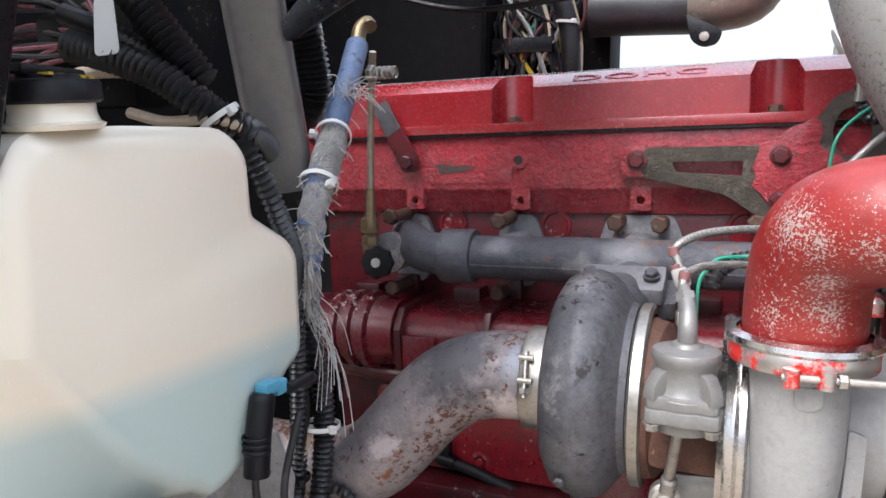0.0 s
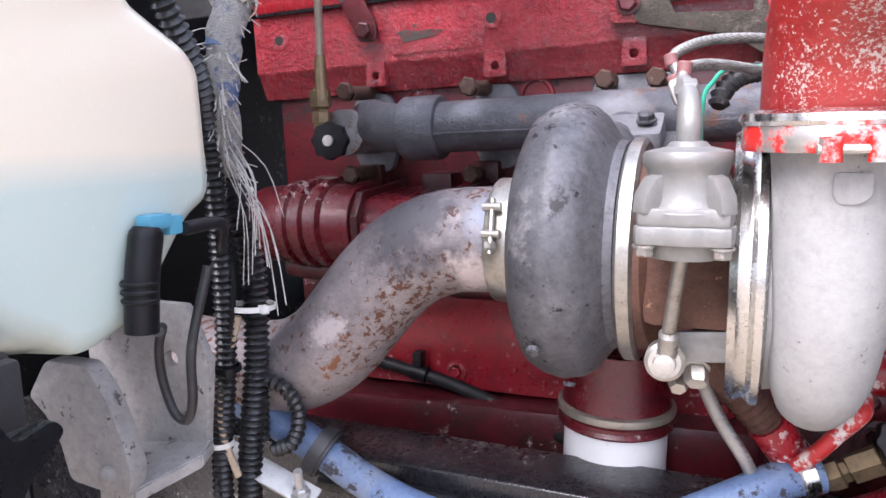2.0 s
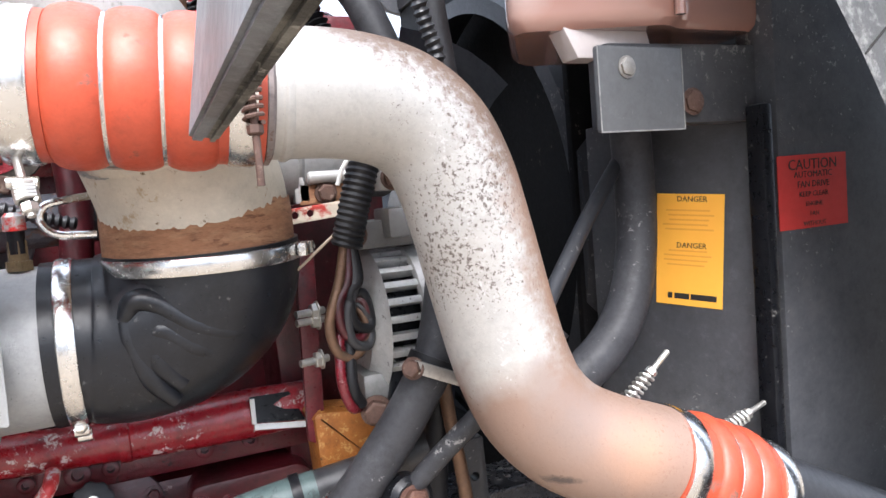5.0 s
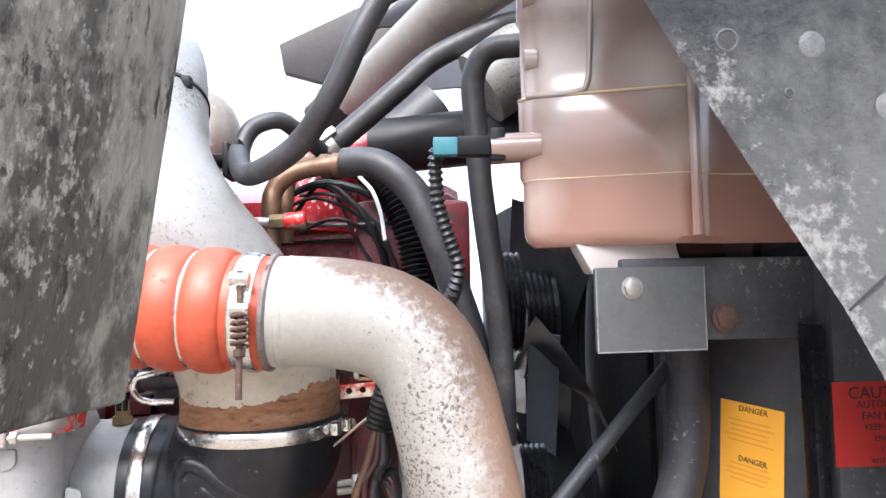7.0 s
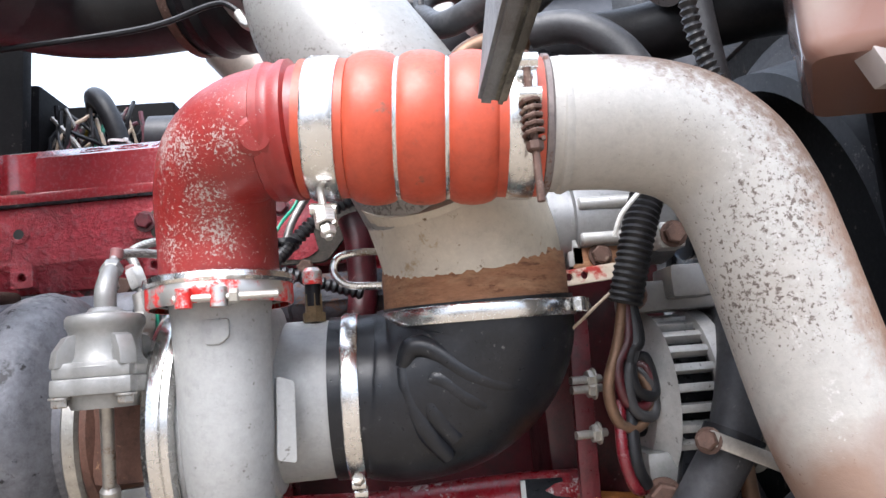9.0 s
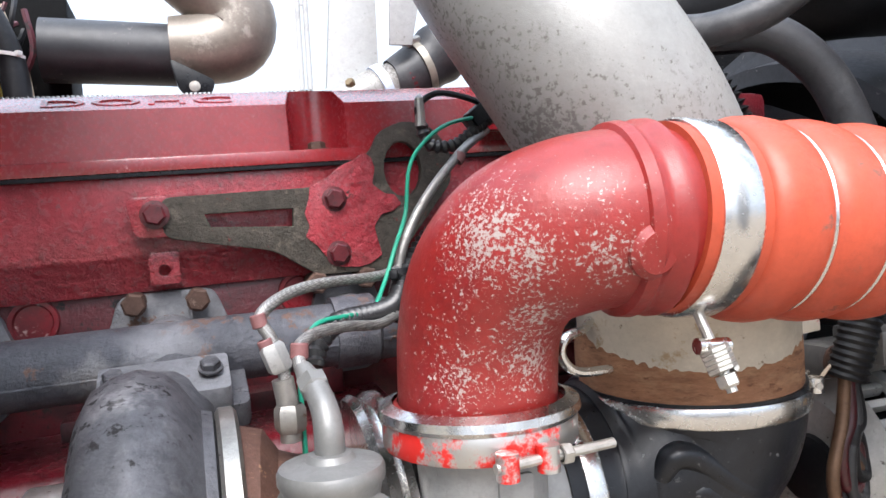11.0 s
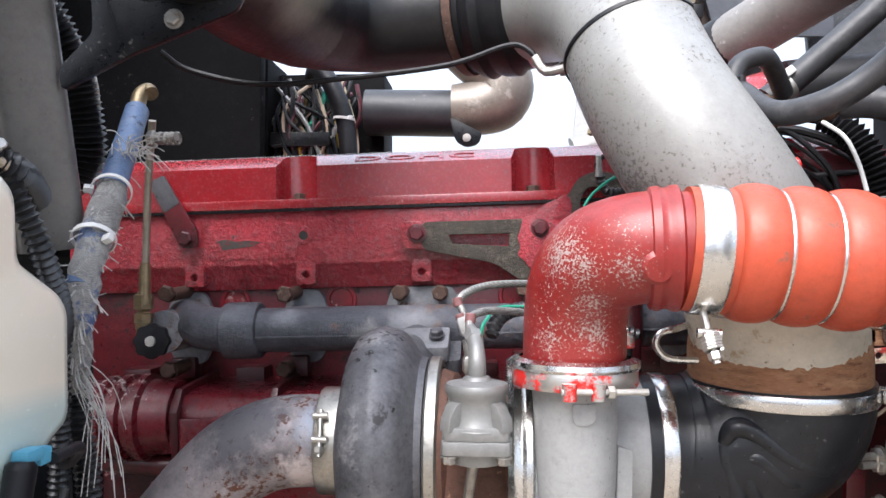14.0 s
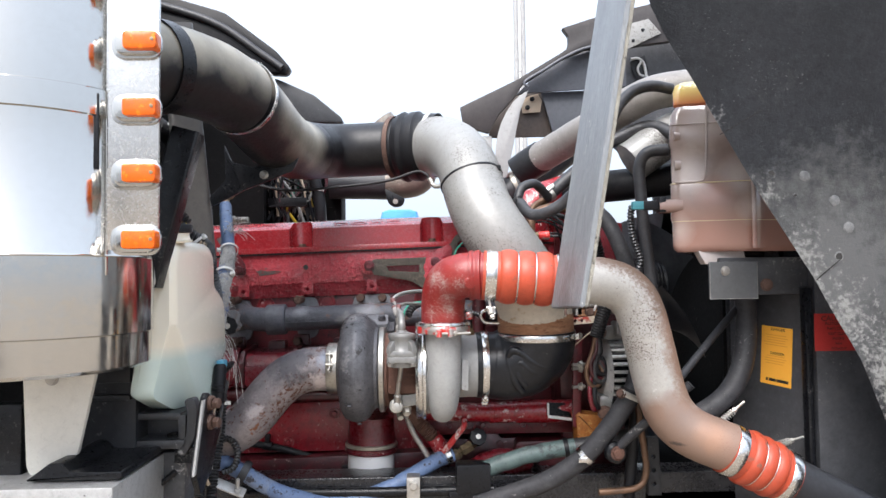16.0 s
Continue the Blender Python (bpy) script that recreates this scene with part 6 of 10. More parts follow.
prism(bm, round_outline([(-0.456, 1.357), (-0.436, 1.362), (-0.428, 1.340), (-0.432, 1.285), (-0.452, 1.248), (-0.470, 1.252), (-0.450, 1.290), (-0.448, 1.335)], 0.008), 0.030, frame_m((0, 0.425, 0), (1, 0, 0), (0, -1, 0)), 0.004)
part("curved_arm", bm, DUSTY, ped)
bm = bmesh.new()
tube(bm, [(-0.55, 0.414, 1.195), (-0.51, 0.408, 1.190), (-0.475, 0.41, 1.215)], 0.006, 10, 4)
part("rod", bm, BLACK_PAINT, ped)
bm = bmesh.new()
prism(bm, [(-0.560, 1.168), (-0.528, 1.178), (-0.512, 1.168), (-0.530, 1.150), (-0.555, 1.152)], 0.002, frame_m((0, 0.4148, 0), (1, 0, 0), (0, -1, 0)))
part("rust_patch", bm, RUST, ped)
bm = bmesh.new()
lathe(bm, [(0, 0.014), (0.003, 0.014), (0.003, 0.008), (-0.004, 0.007), (-0.004, 0)], (-0.485, 0.43, 1.281), (0, -0.2, 1), 16)
part("drain_hole", bm, INK, ped)
step = thing("cab_step", "bright aluminium step corner by the cab", "step", (-0.6, 0.1, 1.05))
bm = bmesh.new()
box(bm, (-0.95, 0.18, 1.02), (-0.50, 0.46, 1.250), 0.006)
part("step_box", bm, ALU_CAST, step)
bm = bmesh.new()
prism(bm, round_outline([(-0.66, 1.254), (-0.498, 1.254), (-0.498, 1.268), (-0.585, 1.268), (-0.60, 1.284), (-0.62, 1.284)], 0.006), 0.24, frame_m((0, 0.45, 0), (1, 0, 0), (0, -1, 0)), 0.003)
part("step_top", bm, BLACK_PAINT, step)

# chrome air cleaner with amber marker lamps
cleaner = thing("air_cleaner", "polished stainless air cleaner canister beside the hood", "air cleaner", (-0.66, 0.16, 1.45))
CX, CY, CR = -0.660, 0.20, 0.205
bm = bmesh.new()
lathe(bm, [(-0.008, 0), (-0.008, CR - 0.012), (-0.002, CR - 0.004), (0.05, CR - 0.003), (0.052, CR), (0.175, CR), (0.177, CR + 0.002), (0.18, CR), (0.395, CR), (0.397, CR + 0.0035), (0.438, CR + 0.0035), (0.44, CR), (0.9, CR), (0.9, 0)], (CX, CY, 1.455), (0, 0, 1), 96)
part("canister", bm, CHROME, cleaner)
bm = bmesh.new()
box(bm, (-0.004, -0.004, 0), (0.004, 0.004, 0.121), 0.003, Matrix.Translation((CX + CR * math.sin(0.980), CY - CR * math.cos(0.980), 1.766)))
part("drain_slot", bm, BLACK_PAINT, cleaner)
panel = thing("marker_lamp_strip", "polished vertical light panel with four amber lamps", "panel", (-0.44, 0.1, 1.6))
for nm, lo, hi in (("lamp_plate", (-0.478, 0.094, 1.640), (-0.396, 0.102, 2.5)), ("side_flange", (-0.512, 0.100, 1.600), (-0.4785, 0.108, 2.5))):
    bm = bmesh.new()
    box(bm, lo, hi, 0.003)
    part(nm, bm, STEEL, panel)


def marker_lamp(z):
    lamp = thing("marker_lamp", "amber marker lamp in a chrome bezel", "lamp", (-0.418, 0.094, z), "amber lamps on the panel")
    bm = bmesh.new()
    out = round_outline([(-0.044, -0.024), (0.034, -0.024), (0.034, 0.024), (-0.044, 0.024)], 0.022, 6)
    prism(bm, out, 0.006, frame_m((-0.424, 0.0935, z), (1, 0, 0), (0, -1, 0)), 0.001)
    prism(bm, [(x * 0.86, y * 0.84) for x, y in out], 0.016, frame_m((-0.423, 0.0935, z), (1, 0, 0), (0, -1, 0)), 0.004)
    part("bezel", bm, CHROME, lamp)
    bm = bmesh.new()
    prism(bm, round_outline([(-0.024, -0.0145), (0.028, -0.0145), (0.028, 0.0145), (-0.024, 0.0145)], 0.007), 0.026, frame_m((-0.419, 0.090, z), (1, 0, 0), (0, -1, 0)), 0.004)
    lens = part("lens", bm, AMBER, lamp)
    bm = bmesh.new()
    lathe(bm, [(0, 0.003), (0.0015, 0.003), (0.002, 0)], (-0.397, 0.0638, z), (0, -1, 0), 8)
    part("lens_screw", bm, BRASS, lens)


for z in (1.655, 1.758, 1.861, 1.966, 2.07):
    marker_lamp(z)
skirt = thing("cleaner_bracket", "cream painted bracket leg below the air cleaner", "bracket", (-0.6, 0.2, 1.2))
bm = bmesh.new()
prism(bm, round_outline([(-0.560, 1.47), (-0.700, 1.47), (-0.690, 1.262), (-0.680, 1.245), (-0.640, 1.245), (-0.600, 1.285)], 0.008), 0.012, frame_m((0, 0.28, 0), (1, 0, 0), (0, -1, 0)), 0.002)
part("leg", bm, CAB_WHITE, skirt)
bolt_thing(skirt, (-0.645, 0.266, 1.42), (0, -1, 0), 0.010, 0.006, BOLT)
bm = bmesh.new()
box(bm, (-1.05, 0.27, 1.24), (-0.70, 0.30, 1.375), 0.006)
tagged(part("cab_skirt", bm, BLACK_PAINT), "black panel under the air cleaner", "panel")
bm = bmesh.new()
box(bm, (-2.6, 0.4, 0.75), (-1.12, 2.4, 3.0), 0.05)
tagged(part("cab", bm, CAB_WHITE), "cream painted truck cab behind the engine bay", "cab")
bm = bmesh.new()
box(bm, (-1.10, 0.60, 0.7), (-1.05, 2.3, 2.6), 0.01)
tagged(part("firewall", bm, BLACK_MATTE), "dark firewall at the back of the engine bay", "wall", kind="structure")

# ---- front: expansion tank, radiator, fan ----
exp = thing("coolant_tank", "cloudy pinkish plastic coolant expansion tank, half full", "tank", (0.72, 0.72, 1.65))
bm = bmesh.new()
rows_ = [(1.648, 0.012), (1.655, 0.003), (1.665, 0.0), (1.720, 0.0), (1.727, -0.004), (1.811, -0.004), (1.819, 0.0), (1.900, 0.0), (1.908, -0.004), (1.955, -0.003), (1.963, 0.0), (1.985, 0.003), (2.005, 0.015), (2.015, 0.04)]
plan = round_outline([(0.622, 0.684), (0.800, 0.632), (0.828, 0.650), (0.965, 0.665), (0.975, 0.86), (0.740, 0.89)], 0.028, 5)
cxp, cyp = 0.79, 0.76
rings = []
for z, inset in rows_:
    ring = []
    for x, y in plan:
        d = V(cxp - x, cyp - y).normalized() * inset
        ring.append(bm.verts.new((x + d.x, y + d.y, z)))
    rings.append(ring)
for a, b in zip(rings, rings[1:]):
    for k in range(len(plan)):
        bm.faces.new((a[k], a[(k + 1) % len(plan)], b[(k + 1) % len(plan)], b[k]))
bm.faces.new(rings[0][::-1])
bm.faces.new(rings[-1])
shell = part("tank_shell", bm, TANK_PINK, exp, "cloudy pink tank body with moulded bands")
bm = bmesh.new()
tube(bm, [(0.803, 0.629, 1.655), (0.803, 0.627, 1.8), (0.803, 0.628, 2.0)], 0.006, 10, 4)
tube(bm, [(0.7100, 0.6563, 2.0288), (0.7065, 0.6573, 1.9581), (0.7020, 0.6586, 1.8563), (0.6987, 0.6596, 1.8282), (0.6878, 0.6628, 1.8178), (0.6341, 0.6785, 1.8169)], 0.0035, 8, 4)
part("moulding_seam", bm, TANK_PINK, exp)
SEAM = material("yellowish_plastic_seam", (0.62, 0.50, 0.30), 0.3, 0, (0.70, 0.58, 0.42), 0.4, 8, 0.06, 0.03, 160, soft=0.4)
for z in (1.723, 1.815, 1.904, 1.959):
    bm = bmesh.new()
    seam = [V(x, y, z) for x, y in plan]
    tube(bm, [tuple(p + V(p.x - cxp, p.y - cyp, 0).normalized() * (0.0004 if z in (1.723, 1.904) else 0.0035)) for p in seam], 0.0014, 8, 1, caps=False)
    part("band_seam", bm, SEAM if z in (1.723, 1.815) else TANK_PINK, shell)
bm = bmesh.new()
rings = []
for z, inset in ((2.000, 0.022), (2.012, 0.012), (2.045, 0.012), (2.062, 0.020), (2.072, 0.038)):
    rings.append([bm.verts.new((x + (cxp - x) * inset / 0.17, y + (cyp - y) * inset / 0.12, z)) for x, y in plan])
for p, q in zip(rings, rings[1:]):
    for k in range(len(plan)):
        bm.faces.new((p[k], p[(k + 1) % len(plan)], q[(k + 1) % len(plan)], q[k]))
bm.faces.new(rings[0][::-1])
bm.faces.new(rings[-1])
part("upper_chamber", bm, translucent("yellowed_tank_top", (0.72, 0.55, 0.20), 0.3, 0.2, (0.80, 0.70, 0.45), (0.50, 0.13, 0.05), None, (2.014, 2.050)), exp, "yellowed plastic top of the tank")
bm = bmesh.new()
tube(bm, [(0.65, 0.685, 1.762), (0.595, 0.69, 1.760)], 0.017, 18, 2)
part("sensor_port", bm, TANK_PINK, exp)
for z in (1.86, 1.80 + 0.13):
    bm = bmesh.new()
    lathe(bm, [(0, 0.012), (0.014, 0.012), (0.015, 0)], (0.648, 0.682, z), (-1, 0.1, 0), 14)
    part("side_lug", bm, TANK_PINK, exp)
bm = bmesh.new()
prism(bm, [(0.680, 1.655), (0.795, 1.655), (0.806, 1.618), (0.700, 1.618)], 0.03, frame_m((0, 0.668, 0), (1, 0.05, 0), (0.05, -1, 0)), 0.003)
part("tank_foot", bm, material("milky_plastic_foot", (0.62, 0.56, 0.54), 0.35, 0, None, 0, 10, 0.06, 0.05, 120), exp, "milky white foot")
cross = thing("radiator_crossbar", "black steel bar across the radiator top", "bar", (0.9, 0.68, 1.57))
bm = bmesh.new()
box(bm, (0.03, 0.0, -0.045), (0.42, 0.035, 0.045), 0.004, Matrix.Translation((0.70, 0.662, 1.588)) @ pose(0, 0, 0, 0, 0, 2))
part("bar", bm, SHEET, cross)
bm = bmesh.new()
prism(bm, round_outline([(-0.061, -0.044), (0.061, -0.044), (0.061, 0.044), (-0.061, 0.044)], 0.004), 0.006, frame_m((0.7515, 0.641, 1.5785), (1, 0.12, 0), (0.12, -1, 0)), 0.001)
plate_ = part("bracket_plate", bm, material("scuffed_grey_plate", (0.105, 0.108, 0.113), 0.42, 0.1, (0.07, 0.072, 0.076), 0.4, 7, 0.15, 0.2, 130, 0.5, None, (0.40, 0.39, 0.38), 0.07, 140, soft=0.35, cluster=0.5), cross, "scuffed grey steel plate")
EDGE_WORN = material("edge_worn_steel", (0.30, 0.295, 0.285), 0.4, 0.4, (0.08, 0.08, 0.085), 0.5, 60, 0.2, 0.2, 160, 0.5, soft=0.2)
for lo, hi in (((-0.061, -0.044, 0.0061), (-0.0595, 0.044, 0.0066)), ((-0.061, -0.044, 0.0061), (0.061, -0.0425, 0.0066)), ((0.0597, -0.044, 0.0061), (0.061, 0.044, 0.0066))):
    bm = bmesh.new()
    box(bm, lo, hi, 0, frame_m((0.7515, 0.641, 1.5785), (1, 0.12, 0), (0.12, -1, 0)))
    part("worn_edge", bm, EDGE_WORN, plate_, "worn bright edge")
bolt_thing(cross, (0.731, 0.632, 1.601), (0.12, -1, 0), 0.0095, 0.0045, BOLT)
bolt_thing(cross, (0.843, 0.662, 1.567), (0, -1, 0), 0.0125, 0.005, BOLT_RUST)

shroud = thing("fan_shroud", "black fan shroud and radiator side", "shroud", (0.95, 0.9, 1.1))
bm = bmesh.new()
n1 = V(0.955 - 0.845, 0.650 - 0.880, 0)
e1 = n1.normalized()
prism(bm, [(0, 0.80), (0.255, 0.80), (0.255, 1.56), (0, 1.56)], 0.02, Matrix(((e1.x, 0, e1.y, 0.845 - 0.02 * e1.y), (e1.y, 0, -e1.x, 0.880 + 0.02 * e1.x), (0, 1, 0, 0), (0, 0, 0, 1))), 0.002)
part("side_sheet", bm, SHEET, shroud)
bm = bmesh.new()
box(bm, (0.948, 0.642, 0.70), (1.25, 0.70, 1.90), 0.004)
part("end_sheet", bm, SHEET, shroud)
bm = bmesh.new()
box(bm, (0.922, 0.638, 0.70), (0.938, 0.665, 1.56), 0.005)
part("corner_post", bm, BLACK_PAINT, shroud)
bm = bmesh.new()
lathe(bm, [(0.0, 0.40), (0.0, 0.43), (0.12, 0.46), (0.125, 0.52), (0.125, 0.50), (0.10, 0.45), (0.02, 0.41)], (0.845, 1.32, 1.42), (1, 0, 0), 64)
part("shroud_ring", bm, BLACK_DULL, shroud)
# dark filler added to keep bright sky out of the gap below the tank
bm = bmesh.new()
box(bm, (0.838, 0.905, 0.78), (1.45, 0.919, 1.90), 0.003)
part("gap_filler", bm, BLACK_MATTE, shroud)
rad = thing("radiator", "dark radiator core behind the fan", "radiator", (1.02, 1.3, 0.9))
bm = bmesh.new()
box(bm, (0.985, 0.86, 0.75), (1.06, 1.95, 2.0), 0.01)
part("core", bm, BLACK_MATTE, rad)
bm = bmesh.new()
box(bm, (0.978, 0.86, 2.0), (1.067, 1.95, 2.06), 0.012)
part("top_header", bm, BLACK_DULL, rad)
fan = thing("cooling_fan", "black plastic radiator fan with broad blades", "fan", (0.76, 1.30, 1.42))
FC = V(0.745, 1.32, 1.42)
bm = bmesh.new()
lathe(bm, [(-0.03, 0), (-0.03, 0.09), (-0.02, 0.10), (0.05, 0.11), (0.05, 0)], FC, (1, 0, 0), 36)
part("hub", bm, FAN_GREY, fan)
for k in range(8):
    bm = bmesh.new()
    a0 = k * 2 * math.pi / 8 + 2.920
    grid = []
    for i in range(7):
        r = 0.10 + 0.28 * i / 6
        row = []
        for j in range(6):
            s = (j / 5 - 0.5)
            ang = a0 + s * (0.40 + 0.14 * i / 6) + 0.10 * (i / 6) ** 2
            x = s * 0.11 + 0.014 * math.cos(s * 3)
            row.append(bm.verts.new(FC + V(x, r * math.cos(ang), r * math.sin(ang))))
        grid.append(row)
    for p, q in zip(grid, grid[1:]):
        for j in range(5):
            bm.faces.new((p[j], p[j + 1], q[j + 1], q[j]))
    bmesh.ops.solidify(bm, geom=bm.faces[:], thickness=0.005)
    part("blade", bm, FAN_GREY, fan)
# labels on the shroud side
nn = V(-0.902, -0.431, 0)


def label_m(u, z, lift=0.022):
    """A place on the shroud side: u metres along it, z up."""
    e = V(0.431, -0.902, 0)
    p = V(0.845, 0.880, 0) + e * u + nn * lift
    return frame_m((p.x, p.y, z), tuple(e), tuple(nn))


lab = thing("warning_label", "orange danger label on the black shroud", "label", (0.89, 0.76, 1.39))
bm = bmesh.new()
box(bm, (-0.0475, -0.0735, 0), (0.0415, 0.0735, 0.0008), 0, label_m(0.145, 1.386, 0.001) @ pose(0, 0, 0, 0, 0, -4))
sheet = part("sheet", bm, ORANGE_LABEL, lab, smooth=False)
for v, size in ((0.0665, 0.0100), (0.006, 0.0100)):
    bm = text_mesh("DANGER", size, 0.0002)
    bm.transform(label_m(0.145, 1.386, 0.0022) @ pose(0, 0, 0, 0, 0, -4) @ Matrix.Translation((0, v, 0)))
    part("danger_word", bm, INK, sheet, smooth=False)
rng = random.Random(9)
for i in range(9):
    bm = bmesh.new()
    v = 0.051 - i * 0.0062 - (0.022 if i > 4 else 0)
    w = 0.030 + 0.010 * rng.random()
    box(bm, (-w, v, 0), (w * rng.uniform(0.5, 1), v + 0.0022, 0.0004), 0, label_m(0.145, 1.386, 0.0020) @ pose(0, 0, 0, 0, 0, -4))
    part("print_line", bm, INK_BROWN, sheet, smooth=False)
bm = bmesh.new()
for x0, x1 in ((-0.031, -0.025), (-0.022, -0.002), (0.0, 0.034)):
    box(bm, (x0, -0.065, 0), (x1, -0.0575, 0.0004), 0, label_m(0.145, 1.386, 0.0020) @ pose(0, 0, 0, 0, 0, -4))
part("maker_mark", bm, INK, sheet, smooth=False)
lab = thing("caution_label", "red caution label about the automatic fan", "label", (1.0, 0.64, 1.45))
bm = bmesh.new()
box(bm, (0.944, 0.6405, 1.409), (1.058, 0.6415, 1.497), 0)
sheet = part("sheet", bm, RED_LABEL, lab, smooth=False)
for i, (body_, size) in enumerate((("CAUTION", 0.018), ("AUTOMATIC", 0.011), ("FAN DRIVE", 0.011), ("KEEP CLEAR", 0.009), ("ENGINE", 0.008), ("FAN", 0.008), ("WITHOUT", 0.008))):
    bm = text_mesh(body_, size, 0.0002)
    bm.transform(frame_m((1.001, 0.6400, 1.485 - i * 0.0118), (1, 0, 0), (0, -1, 0)))
    part("caution_word", bm, INK, sheet, smooth=False)

# hoses and rod at the radiator
bm = bmesh.new()
tube(bm, [(0.84, 0.775, 1.56), (0.84, 0.772, 1.48), (0.832, 0.765, 1.40), (0.806, 0.752, 1.335), (0.765, 0.745, 1.285), (0.70, 0.74, 1.245), (0.63, 0.74, 1.22)], 0.026, 24, 6)
tagged(part("radiator_hose", bm, HOSE_GREY), "dusty black lower coolant hose along the shroud", "hose")
bm = bmesh.new()
tube(bm, [(0.869, 0.8, 1.547), (0.761, 0.752, 1.454), (0.701, 0.718, 1.403), (0.631, 0.675, 1.345)], 0.0095, 14, 3)
tagged(part("support_rod", bm, BLACK_DULL), "thin black steel support rod with worn paint", "rod")

# ---- hood side and bar ----
hood = thing("tilted_hood", "gritty dark inner side of the tilted hood", "hood", (0.95, 0.34, 1.9))
bm = bmesh.new()
edge = [(0.479, 2.336), (0.515, 2.177), (0.544, 2.114), (0.604, 2.017), (0.654, 1.925), (0.744, 1.761), (0.796, 1.671), (0.848, 1.580), (0.879, 1.515), (0.936, 1.407), (0.984, 1.264), (1.014, 1.115), (1.036, 0.953)]
LINER_Y = 0.457


def liner_point(x, z):
    """The place on the liner's near face at x and z."""
    low = z
    for _ in range(4):
        xe = next(a[0] + (b[0] - a[0]) * (low - a[1]) / (b[1] - a[1]) for a, b in zip(edge, edge[1:]) if b[1] <= low <= a[1])
        u = (x - xe) / (2.05 - xe)
        low = z - u * 0.15
    return V(x, LINER_Y + 0.02 * math.sin(u * 3 + low * 4) - 0.16 * u * u, z)


grid = []
for x, z in edge:
    row = []
    for j in range(17):
        u = j / 16
        row.append(bm.verts.new((x + u * (2.05 - x), LINER_Y + 0.02 * math.sin(u * 3 + z * 4) - 0.16 * u * u, z + u * 0.15)))
    grid.append(row)
for p, q in zip(grid, grid[1:]):
    for j in range(16):
        bm.faces.new((p[j], q[j], q[j + 1], p[j + 1]))
bmesh.ops.solidify(bm, geom=bm.faces[:], thickness=-0.007)
part("liner", bm, FENDER, hood)
for x, z in ((0.843, 1.802), (0.905, 1.748), (0.932, 1.69)):
    p = liner_point(x, z)
    bm = bmesh.new()
    lathe(bm, [(-0.002, 0.0115), (0.0008, 0.0115), (0.0014, 0.0100), (0.0010, 0)], p, (0, -1, 0), 20)
    part("rivet", bm, FENDER, hood)
for x, z, r in ((0.770, 1.806, 0.0075), (0.906, 1.627, 0.0075), (0.752, 1.872, 0.0045), (0.82, 1.76, 0.003), (0.93, 1.86, 0.004)):
    p = liner_point(x, z)
    bm = bmesh.new()
    lathe(bm, [(-0.002, r * 1.5), (0.0010, r * 1.4), (0.0014, r * 1.15), (0.0006, r)], p, (0, -1, 0), 16)
    rim = part("hole_rim", bm, FENDER, hood)
    # a black disc paints the dark inside of each hole
    bm = bmesh.new()
    lathe(bm, [(-0.004, r), (0.0006, r), (0.0007, 0)], p, (0, -1, 0), 16)
    part("hole_disc", bm, INK, rim)
# the upper sheet laps over the lower one along two seams
for a, b in (((0.663, 1.894), (0.800, 1.972)), ((0.852, 1.578), (0.906, 1.622))):
    pa, pb = liner_point(*a), liner_point(*b)
    bm = bmesh.new()
    d = (pb - pa).normalized()
    box(bm, (0, -0.0009, -0.001), ((pb - pa).length, 0.0009, 0.0006), 0.0002, frame_m(pa, tuple(d), (0, -1, 0)))
    part("lap_seam", bm, INK, hood)
prop = thing("hood_prop_bar", "weathered grey bar hanging from the raised hood", "bar", (0.29, 0.30, 1.53))
T, N, U = V(0.2955, 0.426, 1.525), V(0.298, 0.165, 1.5365), V(0.163, -0.05, 1.0)
w, u = N - T, U.normalized()
side = w.cross(u).normalized()
for nm, mat, a, b, note in (("rough_face", PLANK_ROUGH, 0.0, 0.0065, "rough crusted grey face"), ("smooth_face", PLANK, 0.0065, 0.0155, "blue-grey face with pale streaks")):
    bm = bmesh.new()
    c8 = [T, N, N + u * 1.5, T + u * 1.5]
    vs = [bm.verts.new(p + side * a) for p in c8] + [bm.verts.new(p + side * b) for p in c8]
    for f in ((0, 1, 2, 3), (7, 6, 5, 4), (0, 4, 5, 1), (1, 5, 6, 2), (2, 6, 7, 3), (3, 7, 4, 0)):
        bm.faces.new([vs[i] for i in f])
    bmesh.ops.bevel(bm, geom=bm.edges[:], offset=0.002, segments=2, affect="EDGES")
    part(nm, bm, mat, prop, note)

# hood shell beyond the engine
far = thing("hood_far_side", "underside of the raised hood beyond the engine", "hood", (0.5, 1.9, 2.2))
RIM = material("dusty_brown_black_rim", (0.040, 0.034, 0.034), 0.55, 0, (0.075, 0.062, 0.058), 0.4, 9, 0.2, 0.3, 120, 0.7, soft=0.4)
LINER = material("blue_grey_liner", (0.085, 0.09, 0.105), 0.45, 0, (0.12, 0.122, 0.13), 0.4, 5, 0.15, 0.1, 120, 0.6, soft=0.4)
flat_far = lambda y: frame_m((0, y, 0), (1, 0, 0), (0, -1, 0))
bm = bmesh.new()
prism(bm, [(0.174, 2.274), (0.399, 2.382), (0.585, 2.494), (0.604, 2.508), (0.612, 2.53), (0.611, 2.560), (0.587, 2.592), (0.703, 2.63), (0.961, 2.694), (1.5, 2.80), (1.5, 2.60), (0.841, 2.513), (0.678, 2.506), (0.585, 2.466), (0.492, 2.408), (0.427, 2.366), (0.387, 2.308), (0.329, 2.246), (0.287, 2.17), (0.187, 2.198)], 0.035, flat_far(1.815), 0.004)
part("rim", bm, RIM, far)
bm = bmesh.new()
